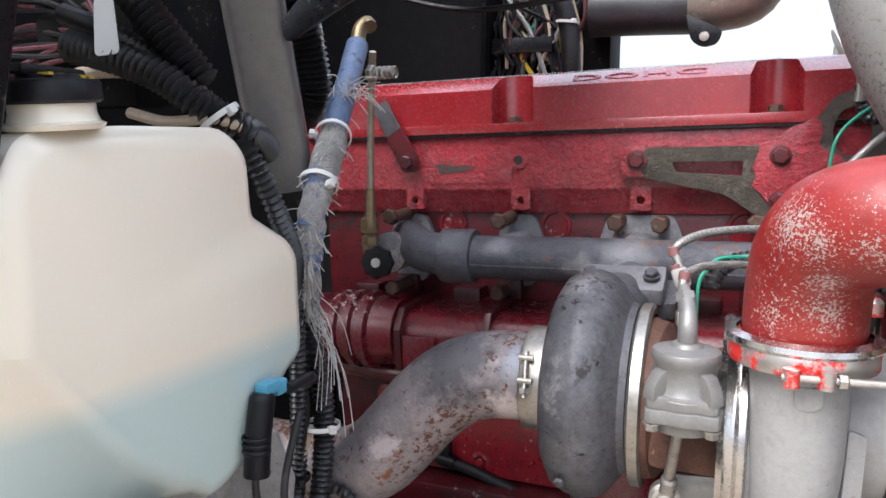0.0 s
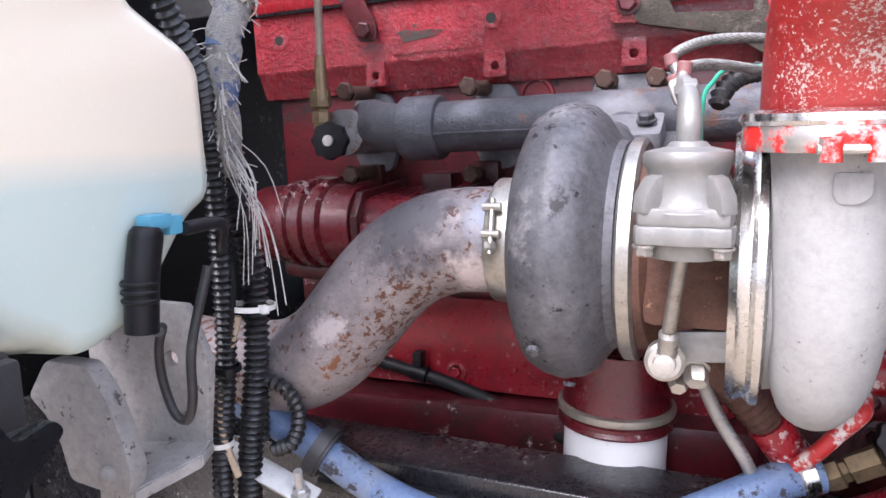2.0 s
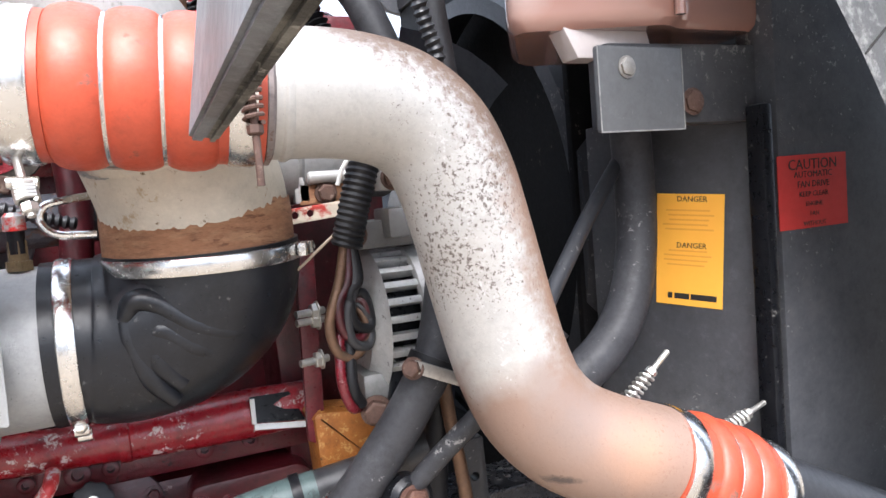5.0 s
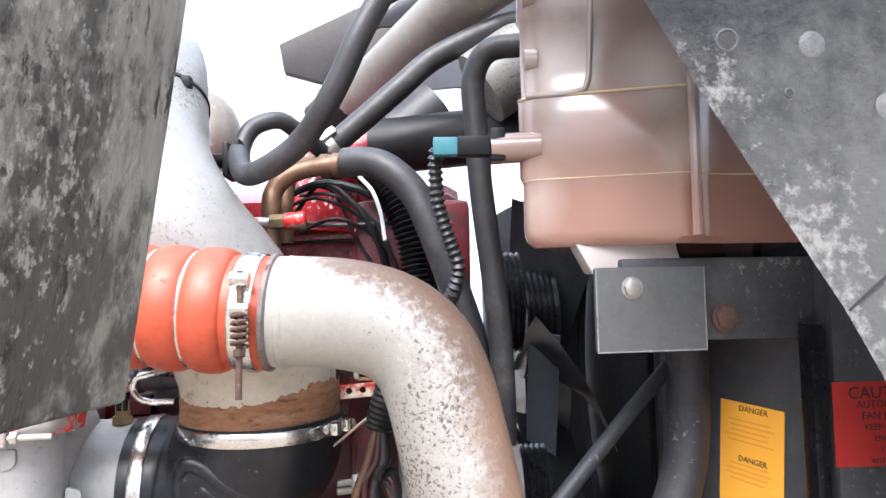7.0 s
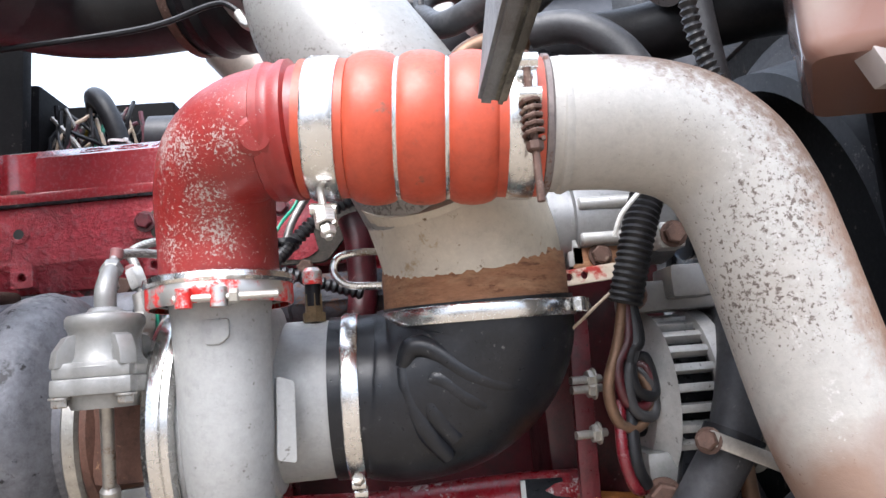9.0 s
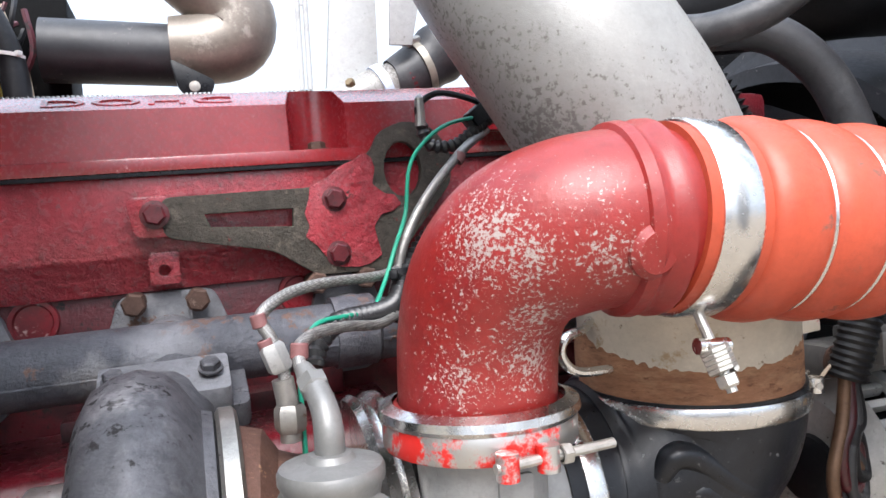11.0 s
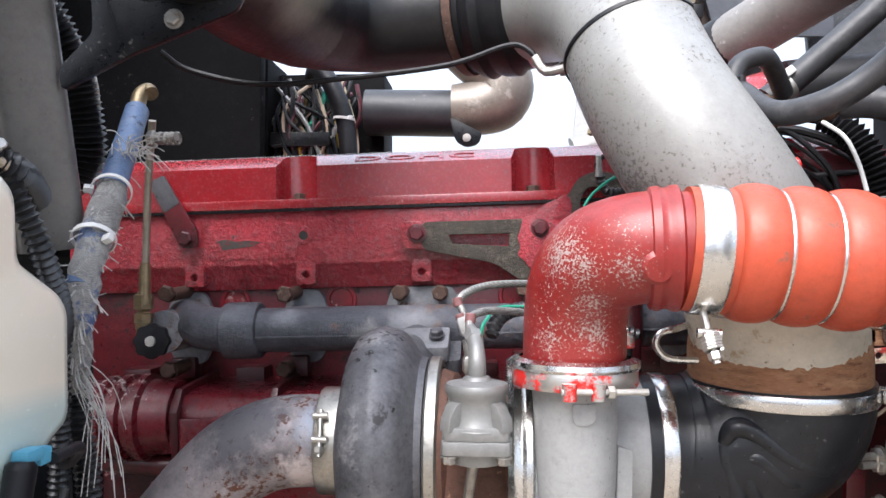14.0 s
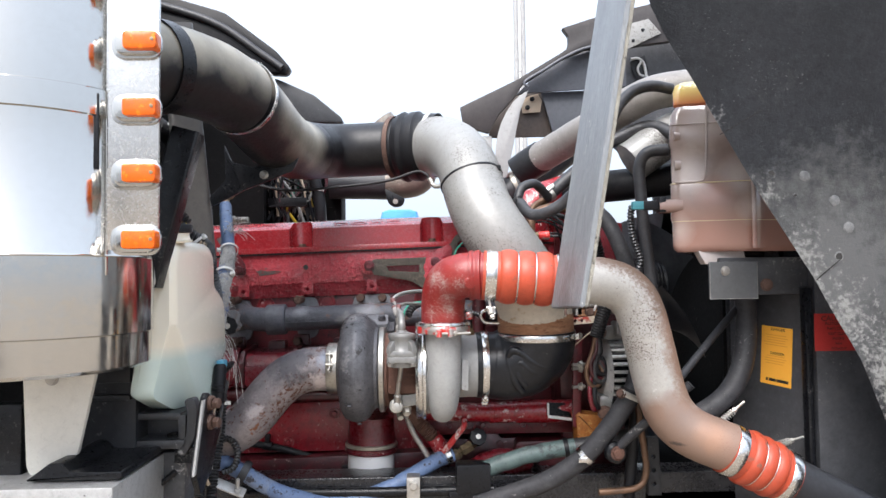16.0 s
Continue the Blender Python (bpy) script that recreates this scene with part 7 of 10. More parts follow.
tube(bm, [(0.445, 1.776, 2.352), (0.430, 1.776, 2.368), (0.452, 1.776, 2.388), (0.50, 1.776, 2.415), (0.59, 1.776, 2.470), (0.685, 1.776, 2.510), (0.80, 1.776, 2.525)], 0.006, 10, 5)
part("rim_bead", bm, LINER, far)
bm = bmesh.new()
prism(bm, [(0.60, 2.45), (0.70, 2.60), (2.0, 2.80), (2.0, 1.70), (0.95, 2.00), (0.82, 2.15), (0.80, 2.40)], 0.02, flat_far(1.96), 0.003)
part("back_panel", bm, SHEET, far)
bm = bmesh.new()
prism(bm, [(0.400, 2.335), (0.492, 2.425), (0.60, 2.485), (0.86, 2.560), (0.86, 2.372), (0.673, 2.361), (0.439, 2.345)], 0.015, flat_far(1.86), 0.003)
part("upper_liner", bm, LINER, far)
bm = bmesh.new()
prism(bm, [(0.516, 2.358), (0.675, 2.367), (0.86, 2.375), (0.86, 2.18), (0.644, 2.186), (0.563, 2.179)], 0.015, flat_far(1.90), 0.003)
part("lower_liner", bm, LINER, far)
bm = bmesh.new()
prism(bm, [(0.40, 2.365), (0.54, 2.375), (0.585, 2.181), (0.300, 2.177), (0.300, 2.26)], 0.015, flat_far(1.93), 0.003)
part("stained_web", bm, material("stained_brown_web", (0.055, 0.040, 0.033), 0.6, 0, (0.10, 0.075, 0.055), 0.4, 12, 0.2, 0.3, 120, 0.7, soft=0.3), far, "dirty brown web")
bm = bmesh.new()
prism(bm, [(0.434, 2.325), (0.462, 2.345), (0.503, 2.355), (0.519, 2.326), (0.511, 2.279), (0.437, 2.274)], 0.006, flat_far(1.90), 0.001)
bracket = part("tan_bracket", bm, WIRE_TAN, far, "tan mounting bracket")
for x, z in ((0.478, 2.333), (0.458, 2.297)):
    bm = bmesh.new()
    lathe(bm, [(0, 0.010), (0.004, 0.010), (0.006, 0.006), (0.006, 0)], (x, 1.894, z), (0, -1, 0), 12)
    part("bracket_bolt", bm, BLACK_PAINT, bracket)
bm = bmesh.new()
prism(bm, [(0.80, 2.590), (0.932, 2.624), (0.983, 2.566), (0.81, 2.484)], 0.006, flat_far(1.775), 0.001)
plate_ = part("drilled_plate", bm, PIPE_GREY, far, "bare grey plate with drilled holes")
# black discs paint the dark of the plate's drilled holes
for x, z in ((0.845, 2.575), (0.908, 2.578), (0.845, 2.530), (0.868, 2.535)):
    bm = bmesh.new()
    lathe(bm, [(0, 0.007), (0.003, 0.007), (0.004, 0.004), (0.004, 0)], (x, 1.770, z), (0, -1, 0), 12)
    part("rivet", bm, BLACK_PAINT, plate_)
bm = bmesh.new()
prism(bm, [(0.897, 2.496), (0.961, 2.524), (0.979, 2.456), (0.92, 2.426)], 0.005, flat_far(1.925), 0.001)
part("gusset", bm, FENDER, far)
bm = bmesh.new()
wire_pts = [(0.900, 2.505), (0.932, 2.508), (0.955, 2.485), (0.966, 2.43), (0.985, 2.34)]
tube(bm, [(x, 1.915, z) for x, z in wire_pts], 0.006, 8, 5)
tube(bm, [(0.944, 1.912, 2.496), (0.928, 1.912, 2.465), (0.936, 1.912, 2.440), (0.955, 1.912, 2.432)], 0.005, 8, 5)
part("hook_wire", bm, WHITE_TIE, far, "bent white wire hook")

# ---- frame rail ----
bm = bmesh.new()
sec = round_outline([(0.90, 1.065), (1.0, 1.065), (1.0, 1.05), (0.912, 1.05), (0.912, 0.82), (1.0, 0.82), (1.0, 0.805), (0.90, 0.805)], 0.004)
prism(bm, sec, 3.6, frame_m((-1.4, 0, 0), (0, 1, 0), (1, 0, 0)), 0.0)
tagged(part("frame_rail", bm, material("glossy_black_rail", (0.014, 0.014, 0.017), 0.26, 0, (0.045, 0.044, 0.045), 0.42, 9, 0.25, 0.2, 120, 0.5, None, (0.22, 0.21, 0.20), 0.08, 130, soft=0.3, cluster=0.5, coat=0.15)), "black painted steel chassis frame rail", "frame rail")

bumper = thing("front_bumper", "dark front bumper and hood hinge beam", "bumper", (1.35, 1.2, 0.4))
bm = bmesh.new()
box(bm, (1.0, 0.15, 0.40), (1.5, 2.2, 0.98), 0.03)
part("beam", bm, BLACK_DULL, bumper)
bm = bmesh.new()
box(bm, (0.98, 0.20, 0.97), (1.9, 0.40, 1.12), 0.01)
part("hinge_plate", bm, BLACK_DULL, bumper)


def line(name, pts, r, mat, label, category, seg=12, n=6, group="", wob=0.0):
    bm = bmesh.new()
    tube(bm, pts, r, seg, n, wob=wob)
    return tagged(part(name, bm, mat), label, category, group)


def conduit(pts, r, label="black corrugated split conduit for wires", mat=None, name="wire_conduit"):
    bm = bmesh.new()
    corrugated(bm, pts, r)
    return tagged(part(name, bm, mat or LOOM), label, "conduit", "wire conduits")


def tie(at, axis, r, mat=None, label="white nylon cable tie round the hoses", tail=(1, 0, 0)):
    c = thing("cable_tie", label, "cable tie", at, "cable ties")
    bm = bmesh.new()
    band(bm, at, axis, r, 0.006, 0.0015, 24)
    part("strap", bm, mat or WHITE_TIE, c)
    bm = bmesh.new()
    t = V(tail).normalized()
    p = V(at) + t * (r + 0.002)
    box(bm, (-0.005, -0.004, -0.0045), (0.006, 0.004, 0.0045), 0.001, frame_m(p, t, axis))
    part("head", bm, mat or WHITE_TIE, c)


# ---- rear of the bay: frayed hose, grease line, conduits ----
fray = thing("frayed_hose", "blue hose with a torn, frayed braided sleeve", "hose", (-0.5, 0.82, 1.5))
FH = [(-0.5252, 0.9535, 1.8), (-0.5054, 0.8888, 1.7425), (-0.4825, 0.8194, 1.6888), (-0.4738, 0.7784, 1.6453), (-0.474, 0.7559, 1.6028), (-0.4734, 0.7338, 1.5559), (-0.4824, 0.7392, 1.5023), (-0.5001, 0.7694, 1.4421), (-0.518, 0.81, 1.37)]
bm = bmesh.new()
tube(bm, FH[:6], 0.0165, 20, 6, wob=0.001)
part("hose_core", bm, BLUE_HOSE, fray)
bm = bmesh.new()
tube(bm, [(-0.4761, 0.799, 1.6738, 0.0175), (-0.4731, 0.7762, 1.6407, 0.0197), (-0.4746, 0.7599, 1.6084, 0.0186), (-0.4724, 0.7385, 1.5703, 0.0168), (-0.4776, 0.7374, 1.5219, 0.0174), (-0.4883, 0.7508, 1.4724, 0.0166), (-0.5043, 0.7788, 1.4217, 0.0139), (-0.5143, 0.7986, 1.3856, 0.011)], 0.02, 18, 8, wob=0.005)
part("torn_sleeve", bm, FRAY, fray)
bm = bmesh.new()
tube(bm, [FH[0], (-0.5278, 0.9666, 1.8241), (-0.522, 0.9778, 1.8358), (-0.514, 0.972, 1.829)], 0.011, 14, 5)
part("end_fitting", bm, BRASS, fray)
rng = random.Random(3)
bm = bmesh.new()
fpath = smooth_path(FH, 12)
for i in range(240):
    c = V(*fpath[rng.randrange(22, len(fpath) - 6)])
    d = V(rng.uniform(-0.5, 1), rng.uniform(-1, 0.3), rng.uniform(-1.6, 0.2)).normalized()
    L = rng.uniform(0.006, 0.026)
    st = c + d * 0.015
    tube(bm, [tuple(st), tuple(st + d * L * 0.5 + V(0, 0, -0.003)), tuple(st + d * L + V(0, 0, -0.010 * rng.random()))], 0.0007, 3, 2)
for i in range(16):
    st = V(-0.482 + rng.uniform(-0.012, 0.012), 0.75 + rng.uniform(-0.008, 0.008), 1.46 + rng.uniform(-0.03, 0.03))
    e = st + V(rng.uniform(0.0, 0.06), rng.uniform(-0.02, 0.03), -rng.uniform(0.08, 0.15))
    tube(bm, [tuple(st), tuple((st + e) / 2 + V(0.012, 0, 0.01)), tuple(e)], 0.0006, 4, 3)
for i in range(40):
    st = V(-0.486, 0.84, 1.725) + V(rng.uniform(-0.01, 0.03), rng.uniform(-0.02, 0.02), rng.uniform(-0.01, 0.01))
    e = st + V(rng.uniform(-0.02, 0.045), rng.uniform(-0.02, 0.02), rng.uniform(-0.03, 0.02))
    tube(bm, [tuple(st), tuple((st + e) / 2 + V(0, 0, 0.006)), tuple(e)], 0.0008, 4, 2)
part("frayed_fringe", bm, FRINGE, fray, "loose pale threads", kind="stuff")
tie((-0.4741, 0.7953, 1.6685), (0.3, -0.8, -0.6), 0.022, tail=(-1, -0.5, 0.1))
tie((-0.4751, 0.7609, 1.6103), (0.15, -0.6, -0.7), 0.023, tail=(1, -0.5, 0))
tie((-0.5069, 0.7799, 1.4166), (0.1, 0.1, 1), 0.016, tail=(1, 0, 0))

grease = thing("drain_valve_line", "tarnished brass line with a black valve knob", "valve", (-0.55, 1.06, 1.46))
bm = bmesh.new()
tube(bm, [(-0.535, 1.02, 1.80), (-0.545, 1.035, 1.76), (-0.556, 1.05, 1.68), (-0.562, 1.06, 1.60), (-0.566, 1.062, 1.56)], 0.0058, 14, 5)
part("line", bm, ALU_TAN, grease)
bm = bmesh.new()
lathe(bm, [(0, 0.0065), (0.01, 0.0085), (0.045, 0.009), (0.06, 0.0125), (0.066, 0.0125)], (-0.563, 1.06, 1.585), (0, 0, -1), 16)
part("ferrule", bm, BRASS, grease)
for z, r, h in ((1.536, 0.0155, 0.026), (1.506, 0.0142, 0.018)):
    bm = bmesh.new()
    lathe(bm, [(-0.003, 0.009), (0, 0.011), (0.002, r), (h - 0.002, r), (h, 0.011), (h + 0.004, 0.009)], (-0.566, 1.062, z), (0, 0, -1), 6)
    part("union_nut", bm, BRASS, grease, smooth=False)
bm = bmesh.new()
tube(bm, [(-0.566, 1.062, 1.50), (-0.567, 1.062, 1.475), (-0.562, 1.066, 1.462), (-0.545, 1.075, 1.46)], 0.0095, 14, 4)
lathe(bm, [(0, 0.0125), (0.014, 0.0125)], (-0.566, 1.062, 1.495), (0, 0, -1), 6)
part("valve_body", bm, BRASS, grease)
bm = bmesh.new()
knob = [((0.0265 + 0.0016 * math.cos(8 * a)) * math.cos(a), (0.0265 + 0.0016 * math.cos(8 * a)) * math.sin(a)) for a in [i * 2 * math.pi / 48 for i in range(48)]]
prism(bm, knob, 0.014, frame_m((-0.545, 1.055, 1.463), (1, 0, 0), (0.1, -1, 0.05)), 0.002)
part("knob", bm, PLASTIC, grease)
bm = bmesh.new()
lathe(bm, [(0, 0.008), (0.004, 0.008), (0.005, 0)], (-0.5436, 1.0415, 1.4637), (0.1, -1, 0.05), 14)
part("knob_screw", bm, ZINC, grease)
bm = bmesh.new()
cyl(bm, (-0.5004, 0.953, 1.7594), (-0.4622, 0.9435, 1.7613), 0.006, 10)
for k in range(4):
    lathe(bm, [(0, 0.009), (0.004, 0.010), (0.006, 0.008)], (-0.4909 + 0.008 * k, 0.9502, 1.7599), (1, -0.1, 0), 10)
hexhead(bm, (-0.5081, 0.954, 1.7594), (1, -0.1, 0), 0.013, 0.012)
tagged(part("stud_with_nut", bm, BOLT), "weathered threaded stud with a nut", "bolt")

conduit([(-0.70, 0.60, 1.80), (-0.63, 0.60, 1.775), (-0.575, 0.605, 1.745), (-0.53, 0.615, 1.71), (-0.495, 0.625, 1.675), (-0.475, 0.64, 1.63), (-0.468, 0.66, 1.585), (-0.475, 0.70, 1.53), (-0.497, 0.735, 1.47), (-0.505, 0.75, 1.38), (-0.512, 0.758, 1.28), (-0.518, 0.76, 1.21), (-0.532, 0.76, 1.11), (-0.535, 0.76, 1.0)], 0.0105)
conduit([(-0.66, 0.57, 1.76), (-0.60, 0.575, 1.745), (-0.55, 0.585, 1.725), (-0.51, 0.60, 1.695), (-0.485, 0.64, 1.67), (-0.50, 0.69, 1.65)], 0.015, "thick corrugated conduit above the washer tank")
conduit([(-0.62, 0.60, 1.84), (-0.585, 0.60, 1.80), (-0.55, 0.61, 1.755), (-0.525, 0.62, 1.72)], 0.017, "thick corrugated conduit above the washer tank")
conduit([(-0.495, 0.765, 1.46), (-0.497, 0.775, 1.40), (-0.487, 0.78, 1.33), (-0.49, 0.782, 1.25), (-0.497, 0.78, 1.18), (-0.508, 0.78, 1.11), (-0.515, 0.78, 1.02)], 0.0125)
conduit([(-0.515, 0.785, 1.42), (-0.51, 0.80, 1.34), (-0.50, 0.80, 1.25), (-0.505, 0.80, 1.12)], 0.008)
conduit([(-0.49, 0.79, 1.20), (-0.465, 0.795, 1.19), (-0.452, 0.80, 1.16), (-0.462, 0.80, 1.125), (-0.49, 0.80, 1.11)], 0.008)
conduit([(-0.64, 0.74, 1.98), (-0.60, 0.80, 1.94), (-0.575, 0.86, 1.86), (-0.57, 0.90, 1.77), (-0.585, 0.92, 1.71), (-0.65, 0.92, 1.68)], 0.022, "wide conduit behind the post")
line("cable", [(-0.535, 0.77, 1.42), (-0.50, 0.76, 1.33), (-0.51, 0.755, 1.24), (-0.53, 0.76, 1.1)], 0.0042, RUBBER, "thin black cable beside the conduits", "cable", 8)
line("cable", [(-0.50, 0.765, 1.28), (-0.515, 0.757, 1.22), (-0.525, 0.755, 1.15), (-0.515, 0.765, 1.09)], 0.0045, WIRE_TAN, "tan cable strapped to the conduits", "cable", 8)
line("cable", [(-0.60, 0.72, 1.98), (-0.575, 0.80, 1.93), (-0.56, 0.88, 1.86), (-0.553, 0.90, 1.80), (-0.57, 0.92, 1.72)], 0.0035, WHITE_TIE, "pale thin cable behind the post", "cable", 8)
tie((-0.492, 0.781, 1.288), (0, 0.05, 1), 0.024, tail=(1, -0.5, 0.05))
tie((-0.513, 0.757, 1.222), (0, 0, 1), 0.014, PLASTIC, "black cable tie round the conduits", tail=(1, -1, 0))
tie((-0.532, 0.760, 1.13), (0, 0, 1), 0.0135, tail=(-1, -1, 0))
tie((-0.500, 0.612, 1.685), (0.5, 0.3, -0.8), 0.022, tail=(1, -0.4, 0.3))
bm = bmesh.new()
prism(bm, round_outline([(-0.013, -0.03), (0.013, -0.03), (0.010, 0.03), (-0.010, 0.03)], 0.006), 0.0015, frame_m((-0.60, 0.565, 1.775), (0.9, -0.2, 0.2), (0.3, -0.9, 0.2)))
tagged(part("paper_tag", bm, WHITE_TIE), "white tag taped on the wiring loom", "tag")
loom = thing("wiring_loom", "loose bundle of dark red and black wires", "wires", (-0.7, 0.62, 1.75))
rng = random.Random(11)
for i in range(26):
    z = rng.uniform(-0.03, 0.03)
    y = rng.uniform(-0.03, 0.03)
    bm = bmesh.new()
    tube(bm, [(-0.98, 0.70 + y * 2, 1.80 + z * 2), (-0.86, 0.68 + y * 1.5, 1.80 + z * 1.8 + rng.uniform(-0.015, 0.015)), (-0.75, 0.65 + y, 1.795 + z * 1.4 + rng.uniform(-0.01, 0.01)), (-0.66, 0.61 + y * 0.5, 1.77 + z * 0.6), (-0.60, 0.60, 1.75)], 0.0032, 6, 5)
    part("wire", bm, (WIRE_DARK, RUBBER, WIRE_DARK, PLASTIC)[i % 4], loom)
line("cable", [(-0.85, 0.60, 1.72), (-0.77, 0.605, 1.718), (-0.66, 0.60, 1.735), (-0.57, 0.60, 1.728), (-0.53, 0.61, 1.70)], 0.008, WIRE_TAN, "tan sheathed cable above the washer tank", "cable", 10)
line("cable", [(-0.60, 0.59, 1.69), (-0.55, 0.59, 1.68), (-0.50, 0.60, 1.683), (-0.48, 0.62, 1.675)], 0.006, WIRE_TAN, "tan sheathed cable above the washer tank", "cable", 10)
line("overflow_tube", [(-0.436, 0.585, 1.318), (-0.474, 0.628, 1.306), (-0.492, 0.64, 1.282), (-0.496, 0.645, 1.25), (-0.485, 0.645, 1.218), (-0.465, 0.64, 1.215), (-0.452, 0.635, 1.24), (-0.448, 0.635, 1.29), (-0.440, 0.655, 1.36)], 0.0045, RUBBER_GREY, "small black tube looping under the pump", "tube")
line("pump_cable", [(-0.428, 0.615, 1.40), (-0.432, 0.665, 1.398), (-0.46, 0.70, 1.375), (-0.49, 0.735, 1.36)], 0.006, RUBBER, "black cable of the washer pump", "cable")

# lower left: pipe with a clip on a bracket
blue = thing("blue_hose", "faded blue heater hose sagging along the frame", "hose", (-0.2, 0.93, 1.03))
bm = bmesh.new()
tube(bm, [(-0.56, 0.83, 1.155), (-0.499, 0.83, 1.129), (-0.446, 0.835, 1.101), (-0.40, 0.845, 1.068), (-0.34, 0.86, 1.035), (-0.25, 0.88, 1.008), (-0.16, 0.89, 1.012), (-0.07, 0.905, 1.040), (0.0, 0.925, 1.072), (0.055, 0.945, 1.098), (0.095, 0.957, 1.108)], 0.0205, 22, 6)
part("hose_body", bm, BLUE_HOSE, blue)
bm = bmesh.new()
lathe(bm, [(0, 0.0215), (0.002, 0.0235), (0.016, 0.0235), (0.018, 0.0215)], (0.072, 0.951, 1.102), (0.9, 0.3, 0.3), 20)
part("foil_wrap", bm, STEEL, blue)
bm = bmesh.new()
lathe(bm, [(-0.010, 0.022), (-0.010, 0.030), (0.010, 0.030), (0.010, 0.022)], (-0.446, 0.835, 1.101), (0.85, 0.1, -0.5), 24)
lathe(bm, [(-0.006, 0.030), (-0.006, 0.0325), (0.006, 0.0325), (0.006, 0.030)], (-0.446, 0.835, 1.101), (0.85, 0.1, -0.5), 24)
tagged(part("hose_clip", bm, RUBBER_GREY), "rubber lined pipe clip", "clip")
bm = bmesh.new()
box(bm, (-0.06, -0.014, -0.003), (0.06, 0.014, 0.003), 0.002, frame_m((-0.488, 0.79, 1.083), (0.75, 0.2, -0.5), (0.4, -0.5, 0.7)))
cyl(bm, (-0.452, 0.795, 1.062), (-0.448, 0.785, 1.098), 0.005, 10)
hexhead(bm, (-0.451, 0.793, 1.066), (0.1, -0.25, 0.95), 0.009, 0.009, 0.012)
tagged(part("clip_bracket", bm, ALU_CAST), "small aluminium bracket with a stud", "bracket")
line("block_cable", [(-0.70, 1.115, 1.13), (-0.56, 1.11, 1.125), (-0.448, 1.115, 1.105), (-0.38, 1.115, 1.09), (-0.28, 1.11, 1.06), (-0.2, 1.08, 1.045)], 0.010, RUBBER, "black conduit clipped along the block", "conduit")
bm = bmesh.new()
lathe(bm, [(0, 0.013), (0.025, 0.013), (0.025, 0)], (-0.455, 1.113, 1.108), (1, 0, -0.2), 14)
box(bm, (-0.452, 1.105, 1.11), (-0.438, 1.125, 1.140), 0.003)
tagged(part("cable_clip", bm, PLASTIC), "black clip holding the conduit to the block", "clip")

# ---- under the compressor: drains, coolant pipe, valve, castings ----
line("drain_pipe", [(-0.035, 0.90, 1.25), (-0.025, 0.925, 1.207), (-0.007, 0.93, 1.165), (0.021, 0.935, 1.119), (0.03, 0.95, 1.09)], 0.0075, BRAID, "braided steel drain hose under the turbocharger", "hose")
flex = thing("oil_drain_tube", "ribbed rusty oil drain tube", "tube", (0.02, 0.96, 1.17))
bm = bmesh.new()
corrugated(bm, [(-0.03, 0.90, 1.26), (-0.006, 0.94, 1.210), (0.02, 0.95, 1.18), (0.045, 0.955, 1.150)], 0.0185, 0.009, 0.10, 18)
part("ribbed_tube", bm, RUST_SPECK, flex)
bm = bmesh.new()
tube(bm, [(0.040, 0.954, 1.158), (0.058, 0.962, 1.132), (0.085, 0.985, 1.09)], 0.0225, 18, 4)
part("red_cuff", bm, RED_TUBE, flex)
line("striped_line", [(0.128, 0.955, 1.20), (0.125, 0.93, 1.19), (0.105, 0.93, 1.165), (0.088, 0.93, 1.143), (0.07, 0.94, 1.12)], 0.0085, material("red_and_white_line", (0.50, 0.03, 0.03), 0.4, 0, (0.66, 0.60, 0.56), 0.5, 45, 0.1, 0.1, 200), "small line, red paint half worn off", "line")
bm = bmesh.new()
tube(bm, [(0.0, 0.995, 1.222), (0.1, 0.99, 1.218), (0.205, 0.988, 1.215)], 0.026, 24, 4)
tagged(part("coolant_pipe", bm, RED_TUBE), "glossy red painted coolant pipe along the block", "pipe")
bm = bmesh.new()
lathe(bm, [(0, 0.026), (0.0, 0.030), (0.012, 0.030), (0.014, 0.0285), (0.09, 0.031), (0.16, 0.033), (0.24, 0.030), (0.25, 0)], (0.20, 0.988, 1.215), (1, 0, 0.01), 26)
tagged(part("pump_cover", bm, RED_TUBE), "scuffed red pump housing on the block", "housing")
ledge = thing("accessory_ledge", "red cast ledge with bolt eyes under the pipe", "casting", (0.2, 1.03, 1.17))
bm = bmesh.new()
box(bm, (0.02, 1.02, 1.148), (0.46, 1.19, 1.188), 0.006)
part("ledge_body", bm, RED, ledge)
for x, r in ((0.147, 0.016), (0.185, 0.011), (0.30, 0.012), (0.36, 0.011), (0.09, 0.010)):
    bm = bmesh.new()
    lathe(bm, [(0, r), (0.010, r), (0.012, r - 0.003), (0.012, r * 0.45), (0.002, r * 0.4), (0.002, 0)], (x, 1.021, 1.172), (0, -1, 0.1), 20)
    part("bolt_eye", bm, RED, ledge)
pump = thing("air_compressor", "dark red cast air compressor, greasy and chipped", "compressor", (0.3, 0.97, 0.98))
bm = bmesh.new()
prism(bm, round_outline([(0.275, 1.132), (0.425, 1.135), (0.455, 1.09), (0.46, 0.96), (0.27, 0.96)], 0.015), 0.16, frame_m((0, 1.15, 0), (1, 0, 0), (0, -1, 0)), 0.008)
box(bm, (0.04, 1.04, 0.95), (0.30, 1.19, 1.135), 0.02)
part("crankcase", bm, RED_DEEP, pump)
bm = bmesh.new()
